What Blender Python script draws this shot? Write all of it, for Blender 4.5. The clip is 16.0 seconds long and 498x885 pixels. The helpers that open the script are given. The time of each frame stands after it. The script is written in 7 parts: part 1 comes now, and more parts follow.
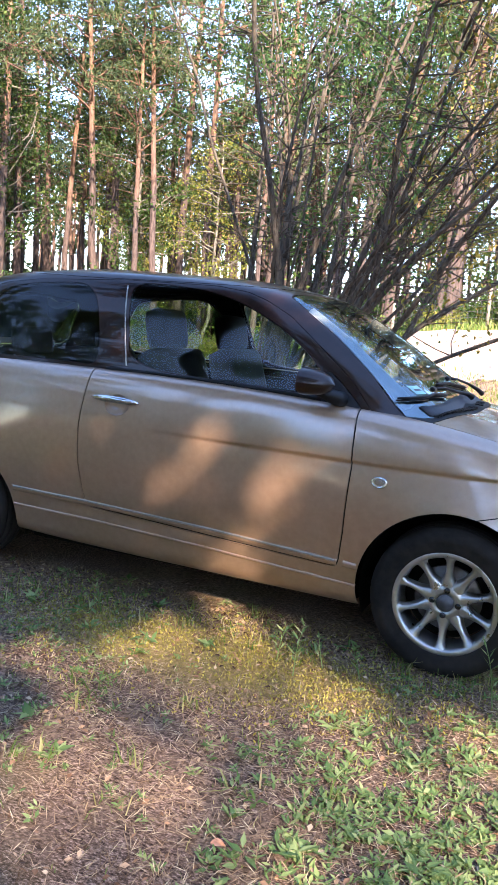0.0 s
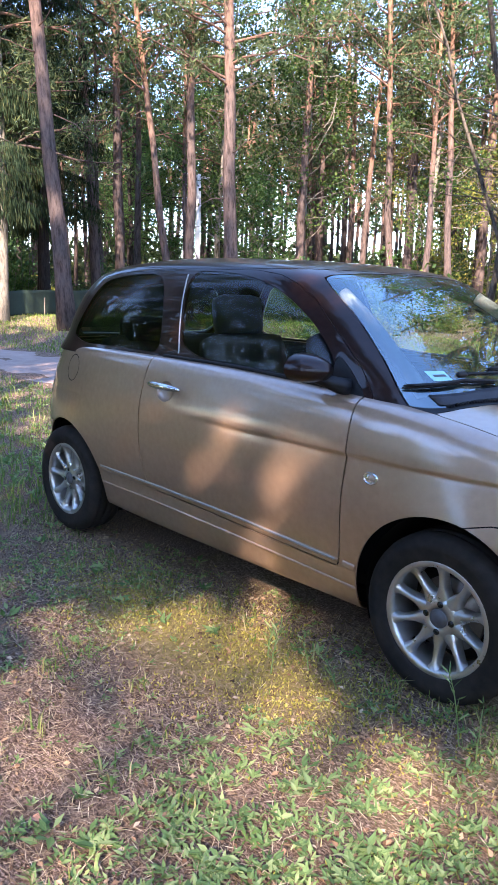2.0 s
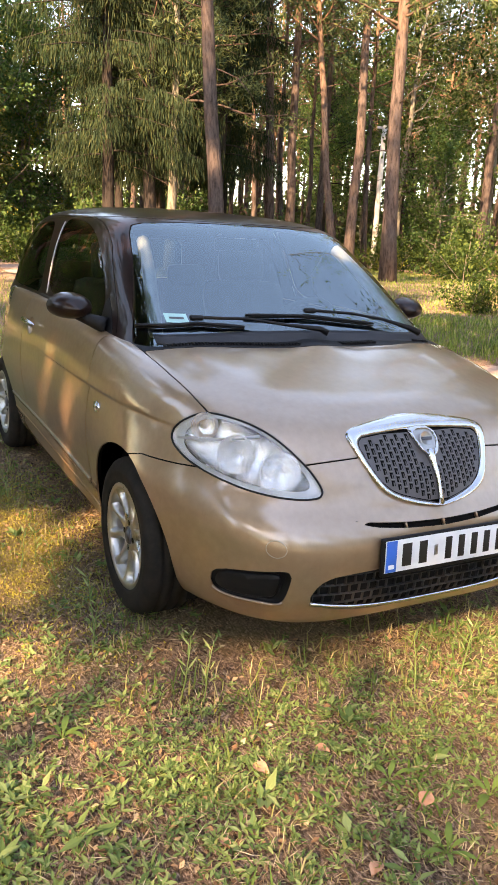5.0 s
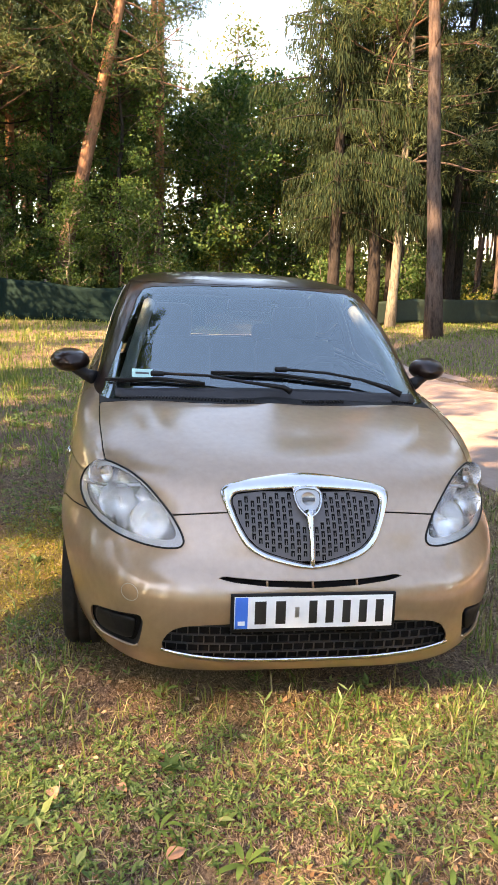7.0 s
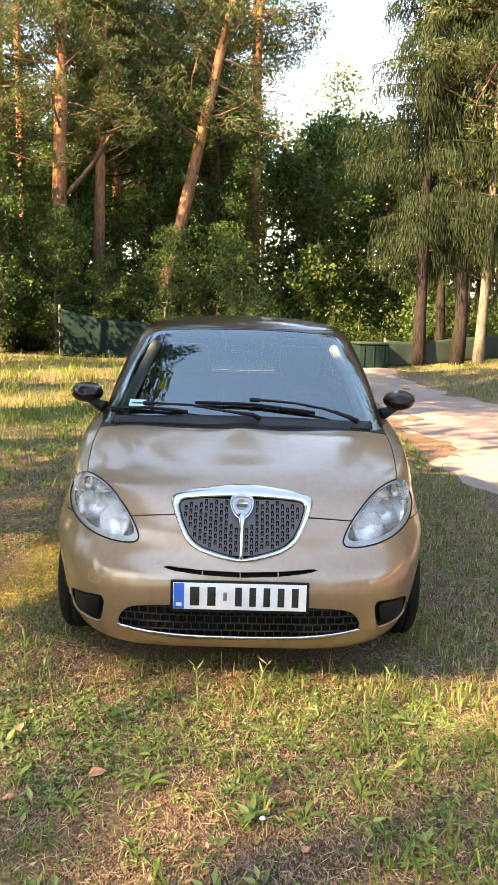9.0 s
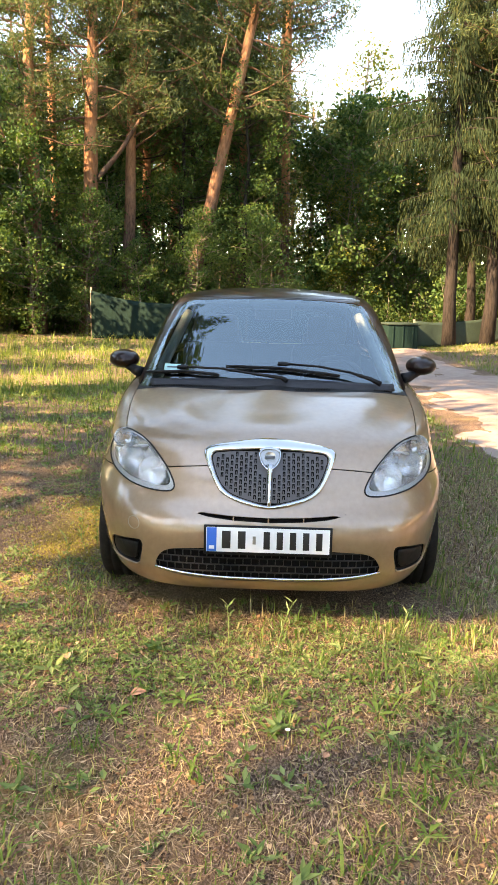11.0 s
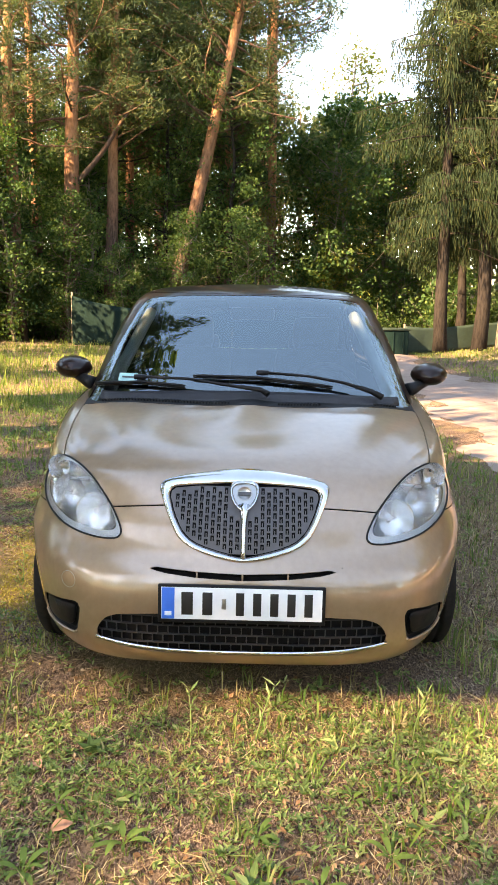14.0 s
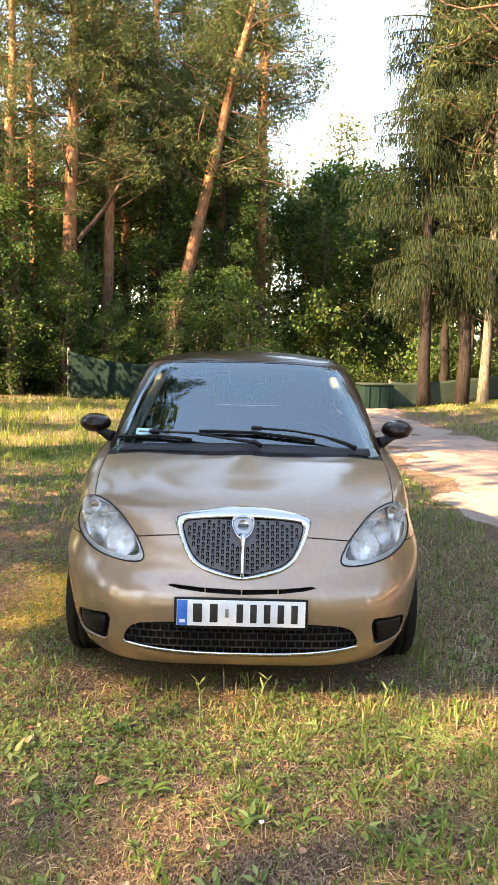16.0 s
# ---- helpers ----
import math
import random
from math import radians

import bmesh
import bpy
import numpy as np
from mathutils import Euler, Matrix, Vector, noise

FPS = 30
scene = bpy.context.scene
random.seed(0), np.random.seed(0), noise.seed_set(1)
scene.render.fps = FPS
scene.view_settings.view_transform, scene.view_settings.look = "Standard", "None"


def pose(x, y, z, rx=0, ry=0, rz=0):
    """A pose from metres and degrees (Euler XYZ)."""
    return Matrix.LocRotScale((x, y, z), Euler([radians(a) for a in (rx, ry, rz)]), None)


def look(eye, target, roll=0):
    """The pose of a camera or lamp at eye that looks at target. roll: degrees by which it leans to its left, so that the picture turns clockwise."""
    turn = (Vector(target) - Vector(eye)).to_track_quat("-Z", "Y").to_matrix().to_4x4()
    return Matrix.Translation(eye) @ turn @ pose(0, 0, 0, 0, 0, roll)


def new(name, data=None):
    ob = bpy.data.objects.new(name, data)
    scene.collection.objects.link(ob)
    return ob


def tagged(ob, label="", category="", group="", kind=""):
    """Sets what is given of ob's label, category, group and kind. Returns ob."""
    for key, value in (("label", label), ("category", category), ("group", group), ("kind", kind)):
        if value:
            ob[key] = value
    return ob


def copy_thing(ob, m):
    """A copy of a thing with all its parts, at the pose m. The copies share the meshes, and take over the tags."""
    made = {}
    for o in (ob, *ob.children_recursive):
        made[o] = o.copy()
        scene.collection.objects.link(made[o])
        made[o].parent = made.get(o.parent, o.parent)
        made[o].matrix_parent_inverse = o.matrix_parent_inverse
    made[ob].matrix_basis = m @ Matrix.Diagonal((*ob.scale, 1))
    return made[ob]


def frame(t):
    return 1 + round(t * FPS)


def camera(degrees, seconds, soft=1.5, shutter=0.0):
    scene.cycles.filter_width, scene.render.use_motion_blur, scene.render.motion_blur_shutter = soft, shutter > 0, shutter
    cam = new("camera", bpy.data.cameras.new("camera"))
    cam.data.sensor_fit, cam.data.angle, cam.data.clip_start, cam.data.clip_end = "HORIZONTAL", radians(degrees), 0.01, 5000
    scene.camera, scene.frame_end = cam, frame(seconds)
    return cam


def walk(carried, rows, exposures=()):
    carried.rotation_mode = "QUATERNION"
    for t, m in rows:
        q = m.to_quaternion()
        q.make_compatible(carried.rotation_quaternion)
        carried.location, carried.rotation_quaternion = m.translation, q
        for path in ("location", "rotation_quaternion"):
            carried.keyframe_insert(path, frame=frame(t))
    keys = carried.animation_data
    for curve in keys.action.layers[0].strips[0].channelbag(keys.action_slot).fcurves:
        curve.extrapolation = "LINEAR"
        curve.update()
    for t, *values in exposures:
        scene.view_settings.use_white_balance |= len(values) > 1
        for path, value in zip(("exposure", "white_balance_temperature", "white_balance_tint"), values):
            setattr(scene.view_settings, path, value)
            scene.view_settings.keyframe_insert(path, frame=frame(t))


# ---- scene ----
cam = camera(35.7, 16.0, soft=1.1)
PATH = [
    (0, (1.572, -3.681, 1.251), (0.796, -1.86, 0.96), 4.5),
    (0.5, (1.813, -3.472, 1.317), (0.763, -1.789, 1.065), 4.2),
    (1, (2.071, -3.369, 1.366), (0.789, -1.857, 1.102), 3.8),
    (1.5, (2.264, -3.177, 1.355), (0.874, -1.775, 1.037), 3.0),
    (2, (2.511, -2.918, 1.339), (1.079, -1.576, 0.952), 1.8),
    (2.5, (2.826, -2.761, 1.348), (1.361, -1.476, 0.9), 1.4),
    (3, (3.002, -2.601, 1.358), (1.471, -1.401, 0.894), 2.5),
    (3.5, (3.147, -2.348, 1.368), (1.531, -1.26, 0.92), 3.2),
    (4, (3.434, -2.183, 1.385), (1.765, -1.174, 0.945), 3.6),
    (4.5, (3.61, -1.971, 1.391), (1.912, -1.017, 0.935), 3.9),
    (5, (3.751, -1.672, 1.378), (2.044, -0.766, 0.863), 3.1),
    (5.2, (3.798, -1.573, 1.374), (2.069, -0.725, 0.835), 2.1),
    (7.3, (4.273, -0.44, 1.461), (2.322, -0.203, 1.089), 2.9),
    (7.5, (4.303, -0.361, 1.446), (2.344, -0.155, 1.097), 3.1),
    (8, (4.39, -0.141, 1.488), (2.424, -0.02, 1.139), 2.9),
    (8.5, (4.645, -0.022, 1.485), (2.672, 0.045, 1.162), 2.2),
    (9, (4.82, -0.017, 1.512), (2.847, 0.008, 1.185), 1.6),
    (9.5, (4.965, -0.09, 1.505), (2.991, -0.08, 1.182), 1.5),
    (10, (5.124, -0.085, 1.484), (3.15, -0.093, 1.158), 1.6),
    (10.2, (5.195, -0.047, 1.475), (3.223, -0.069, 1.142), 1.5),
    (12.3, (4.476, 0.021, 1.383), (2.517, -0.037, 0.982), 1.0),
    (12.5, (4.364, 0.033, 1.387), (2.405, -0.027, 0.988), 0.8),
    (13, (4.131, 0.001, 1.374), (2.17, -0.051, 0.984), 1.0),
    (13.5, (4.099, 0.008, 1.39), (2.134, -0.03, 1.016), 1.1),
    (14, (4.32, 0.036, 1.38), (2.351, 0.016, 1.029), 1.2),
    (14.5, (4.522, 0.012, 1.398), (2.547, 0.009, 1.081), 1.2),
    (15, (4.687, -0.033, 1.414), (2.706, -0.029, 1.136), 1.3),
    (15.5, (4.788, -0.027, 1.433), (2.803, -0.024, 1.191), 1.4),
    (16, (4.971, 0.009, 1.452), (2.982, 0.013, 1.235), 1.4),
]
walk(cam, [(t, look(eye, target, roll)) for t, eye, target, roll in PATH], [(0, 2.90, 6150, 19), (1.5, 2.93, 6100, 19), (2.0, 2.95, 5900, 21), (2.5, 2.97, 6900, 21), (3.4, 2.98, 8000, 19), (5.2, 2.97, 9700, 21), (10, 3.07, 9750, 14), (12.5, 3.08, 9650, 13), (16, 3.05, 9750, 16)])

# ---- world, sun, exposure ----
SUN_DIR = Vector((0.50, -0.68, 0.54)).normalized()
world = bpy.data.worlds.new("world")
scene.world = world
world.use_nodes = True
wn = world.node_tree.nodes
sky = wn.new("ShaderNodeTexSky")
sky.sky_type = "NISHITA"
sky.sun_disc = False
sky.sun_elevation = math.asin(SUN_DIR.z)
sky.sun_rotation = math.atan2(SUN_DIR.x, SUN_DIR.y)
sky.air_density, sky.dust_density, sky.ozone_density = 1.0, 0.2, 2.2
wn["Background"].inputs["Strength"].default_value = 0.15
world.node_tree.links.new(sky.outputs[0], wn["Background"].inputs["Color"])
sun_data = bpy.data.lights.new("sun", "SUN")
sun_data.energy, sun_data.angle, sun_data.color = 4.4, radians(0.55), (1.0, 0.80, 0.60)
sun = new("sun", sun_data)
sun.matrix_world = look(SUN_DIR * 60, (0, 0, 0))

# ---- materials ----


def ramp(nt, src, stops):
    r = nt.nodes.new("ShaderNodeValToRGB")
    el = r.color_ramp.elements
    el[0].position, el[0].color = stops[0][0], (*stops[0][1], 1)
    el[1].position, el[1].color = stops[-1][0], (*stops[-1][1], 1)
    for p, c in stops[1:-1]:
        e = el.new(p)
        e.color = (*c, 1)
    nt.links.new(src, r.inputs[0])
    return r.outputs[0]


def noise_tex(nt, scale, detail=4, rough=0.6, stretch=(1, 1, 1), coords="Object"):
    tc = nt.nodes.new("ShaderNodeTexCoord")
    mp = nt.nodes.new("ShaderNodeMapping")
    mp.inputs["Scale"].default_value = stretch
    nt.links.new(tc.outputs[coords], mp.inputs[0])
    n = nt.nodes.new("ShaderNodeTexNoise")
    n.inputs["Scale"].default_value = scale
    n.inputs["Detail"].default_value = detail
    n.inputs["Roughness"].default_value = rough
    nt.links.new(mp.outputs[0], n.inputs["Vector"])
    return n.outputs["Fac"]


def mix_col(nt, fac, a, b, mode="MIX"):
    m = nt.nodes.new("ShaderNodeMix")
    m.data_type, m.blend_type = "RGBA", mode
    for sock, v in ((m.inputs[0], fac), (m.inputs[6], a), (m.inputs[7], b)):
        if isinstance(v, (int, float)):
            sock.default_value = v
        elif isinstance(v, tuple):
            sock.default_value = (*v, 1)
        else:
            nt.links.new(v, sock)
    return m.outputs[2]


def maths(nt, op, a, b=0.0):
    m = nt.nodes.new("ShaderNodeMath")
    m.operation = op
    for sock, v in zip(m.inputs, (a, b)):
        if isinstance(v, (int, float)):
            sock.default_value = v
        else:
            nt.links.new(v, sock)
    return m.outputs[0]


def bump(nt, bsdf, height, strength, distance=0.01):
    b = nt.nodes.new("ShaderNodeBump")
    b.inputs["Strength"].default_value = strength
    b.inputs["Distance"].default_value = distance
    nt.links.new(height, b.inputs["Height"])
    nt.links.new(b.outputs[0], bsdf.inputs["Normal"])


def surface(name, c1, c2, rough=0.6, scale=8.0, metal=0.0, bumpy=0.0, dist=0.01, coat=0.0, rough_var=0.1, stretch=(1, 1, 1), spec=0.5):
    """A surface that varies between two colours at two scales, with fine relief."""
    m = bpy.data.materials.new(name)
    m.use_nodes = True
    nt = m.node_tree
    p = nt.nodes["Principled BSDF"]
    big = noise_tex(nt, scale * 0.18, 3, 0.6, stretch)
    fine = noise_tex(nt, scale, 6, 0.65, stretch)
    f = maths(nt, "ADD", maths(nt, "MULTIPLY", big, 0.5), maths(nt, "MULTIPLY", fine, 0.5))
    nt.links.new(ramp(nt, f, [(0.36, c1), (0.64, c2)]), p.inputs["Base Color"])
    nt.links.new(maths(nt, "ADD", maths(nt, "MULTIPLY", fine, rough_var), rough - rough_var / 2), p.inputs["Roughness"])
    p.inputs["Metallic"].default_value = metal
    p.inputs["Coat Weight"].default_value = coat
    p.inputs["Coat Roughness"].default_value = 0.04
    p.inputs["Specular IOR Level"].default_value = spec
    if bumpy:
        bump(nt, p, fine, bumpy, dist)
    return m


def make_paint(name, dark, light, metal, rough, coat=1.0, dusty=0.16, coat_ior=1.5, coat_rough=0.02, spec=0.5):
    """Metallic car paint: fine flake, a little dust, clear coat."""
    m = bpy.data.materials.new(name)
    m.use_nodes = True
    nt = m.node_tree
    p = nt.nodes["Principled BSDF"]
    flake = noise_tex(nt, 34, 3, 0.5)
    dust = noise_tex(nt, 5, 5, 0.7)
    base = mix_col(nt, flake, dark, light)
    base = mix_col(nt, maths(nt, "MULTIPLY", dust, dusty), base, (0.36, 0.31, 0.25))
    nt.links.new(base, p.inputs["Base Color"])
    nt.links.new(maths(nt, "ADD", maths(nt, "MULTIPLY", dust, 0.05), rough - 0.025), p.inputs["Roughness"])
    p.inputs["Metallic"].default_value = metal
    p.inputs["Coat Weight"].default_value = coat
    p.inputs["Coat Roughness"].default_value = coat_rough
    p.inputs["Coat IOR"].default_value = coat_ior
    p.inputs["Specular IOR Level"].default_value = spec
    return m


def make_glass(name, tint, ior=1.5, rough=0.0, haze=0.0, sheen=(1.0, 1.0, 1.0)):
    """A thin tinted pane: clear through, mirroring by the angle."""
    m = bpy.data.materials.new(name)
    m.use_nodes = True
    nt = m.node_tree
    nt.nodes.remove(nt.nodes["Principled BSDF"])
    tr = nt.nodes.new("ShaderNodeBsdfTransparent")
    tr.inputs[0].default_value = (*tint, 1)
    gl = nt.nodes.new("ShaderNodeBsdfGlossy")
    gl.inputs["Roughness"].default_value = rough
    gl.inputs["Color"].default_value = (*sheen, 1)
    fr = nt.nodes.new("ShaderNodeFresnel")
    fr.inputs[0].default_value = ior
    mx = nt.nodes.new("ShaderNodeMixShader")
    nt.links.new(fr.outputs[0], mx.inputs[0])
    nt.links.new(tr.outputs[0], mx.inputs[1])
    nt.links.new(gl.outputs[0], mx.inputs[2])
    out = mx.outputs[0]
    if haze:
        df = nt.nodes.new("ShaderNodeBsdfDiffuse")
        df.inputs[0].default_value = (0.8, 0.8, 0.78, 1)
        m2 = nt.nodes.new("ShaderNodeMixShader")
        m2.inputs[0].default_value = haze
        nt.links.new(out, m2.inputs[1])
        nt.links.new(df.outputs[0], m2.inputs[2])
        out = m2.outputs[0]
    nt.links.new(out, nt.nodes["Material Output"].inputs[0])
    return m


def make_leaf(name, stops, through_light=0.4, gloss=0.10):
    """Leaves: each island its own tone, light passing through."""
    m = bpy.data.materials.new(name)
    m.use_nodes = True
    nt = m.node_tree
    nt.nodes.remove(nt.nodes["Principled BSDF"])
    g = nt.nodes.new("ShaderNodeNewGeometry")
    col = ramp(nt, g.outputs["Random Per Island"], stops)
    col = mix_col(nt, noise_tex(nt, 0.6, 2), col, mix_col(nt, 1.0, col, (0.75, 0.8, 0.6), "MULTIPLY"))
    d = nt.nodes.new("ShaderNodeBsdfPrincipled")
    d.inputs["Roughness"].default_value = 0.55
    d.inputs["Specular IOR Level"].default_value = gloss
    t = nt.nodes.new("ShaderNodeBsdfTranslucent")
    nt.links.new(col, d.inputs["Base Color"])
    nt.links.new(mix_col(nt, 1.0, col, (1.0, 1.0, 0.45), "MULTIPLY"), t.inputs[0])
    mx = nt.nodes.new("ShaderNodeMixShader")
    mx.inputs[0].default_value = through_light
    nt.links.new(d.outputs[0], mx.inputs[1])
    nt.links.new(t.outputs[0], mx.inputs[2])
    nt.links.new(mx.outputs[0], nt.nodes["Material Output"].inputs[0])
    return m


def make_bark(name, low, high, switch, width, cracks=14.0):
    """Bark with upright cracks, whose tone turns from low to high up the trunk."""
    m = bpy.data.materials.new(name)
    m.use_nodes = True
    nt = m.node_tree
    p = nt.nodes["Principled BSDF"]
    tc = nt.nodes.new("ShaderNodeTexCoord")
    sep = nt.nodes.new("ShaderNodeSeparateXYZ")
    nt.links.new(tc.outputs["Object"], sep.inputs[0])
    patch = noise_tex(nt, 1.2, 4, 0.6)
    up = maths(nt, "ADD", maths(nt, "DIVIDE", maths(nt, "SUBTRACT", sep.outputs[2], switch), width), maths(nt, "SUBTRACT", patch, 0.5))
    crack = noise_tex(nt, cracks, 6, 0.7, (1, 1, 0.22))
    c_low = ramp(nt, crack, [(0.35, tuple(0.35 * v for v in low)), (0.52, low), (0.7, tuple(1.35 * v for v in low))])
    c_high = ramp(nt, crack, [(0.35, tuple(0.55 * v for v in high)), (0.55, high), (0.75, tuple(1.25 * v for v in high))])
    cl = nt.nodes.new("ShaderNodeClamp")
    nt.links.new(up, cl.inputs[0])
    nt.links.new(mix_col(nt, cl.outputs[0], c_low, c_high), p.inputs["Base Color"])
    p.inputs["Roughness"].default_value = 0.9
    p.inputs["Specular IOR Level"].default_value = 0.2
    bump(nt, p, crack, 0.9, 0.03)
    return m


def make_ground():
    m = bpy.data.materials.new("forest_floor")
    m.use_nodes = True
    nt = m.node_tree
    p = nt.nodes["Principled BSDF"]
    big = noise_tex(nt, 0.9, 4, 0.6)
    mid = noise_tex(nt, 3.2, 5, 0.65)
    fine = noise_tex(nt, 60, 6, 0.75)
    fib = noise_tex(nt, 75, 6, 0.8, (1, 2.2, 1))
    litter = ramp(nt, fib, [(0.40, (0.030, 0.018, 0.012)), (0.52, (0.17, 0.112, 0.080)), (0.64, (0.55, 0.41, 0.32))])
    moss = ramp(nt, fine, [(0.3, (0.13, 0.105, 0.030)), (0.6, (0.33, 0.265, 0.085))])
    soil = ramp(nt, fine, [(0.40, (0.040, 0.025, 0.016)), (0.60, (0.32, 0.22, 0.15))])
    a = mix_col(nt, ramp(nt, big, [(0.53, (0, 0, 0)), (0.66, (0.3, 0.3, 0.3))]), litter, moss)
    b = mix_col(nt, ramp(nt, mid, [(0.50, (0, 0, 0)), (0.64, (1, 1, 1))]), a, soil)
    tc = nt.nodes.new("ShaderNodeTexCoord")
    sep = nt.nodes.new("ShaderNodeSeparateXYZ")
    nt.links.new(tc.outputs["Object"], sep.inputs[0])
    ex = maths(nt, "POWER", maths(nt, "ABSOLUTE", maths(nt, "DIVIDE", maths(nt, "SUBTRACT", sep.outputs[0], 0.35), 1.0)), 2.0)
    ey = maths(nt, "POWER", maths(nt, "ABSOLUTE", maths(nt, "DIVIDE", maths(nt, "ADD", sep.outputs[1], 1.10), 0.36)), 2.0)
    bed = maths(nt, "SUBTRACT", maths(nt, "SUBTRACT", 1.55, maths(nt, "ADD", ex, ey)), mid)
    b = mix_col(nt, ramp(nt, bed, [(0.15, (0, 0, 0)), (0.85, (0.75, 0.75, 0.75))]), b, moss)
    nt.links.new(b, p.inputs["Base Color"])
    p.inputs["Roughness"].default_value = 0.95
    p.inputs["Specular IOR Level"].default_value = 0.15
    bump(nt, p, maths(nt, "ADD", fine, fib), 0.8, 0.02)
    return m


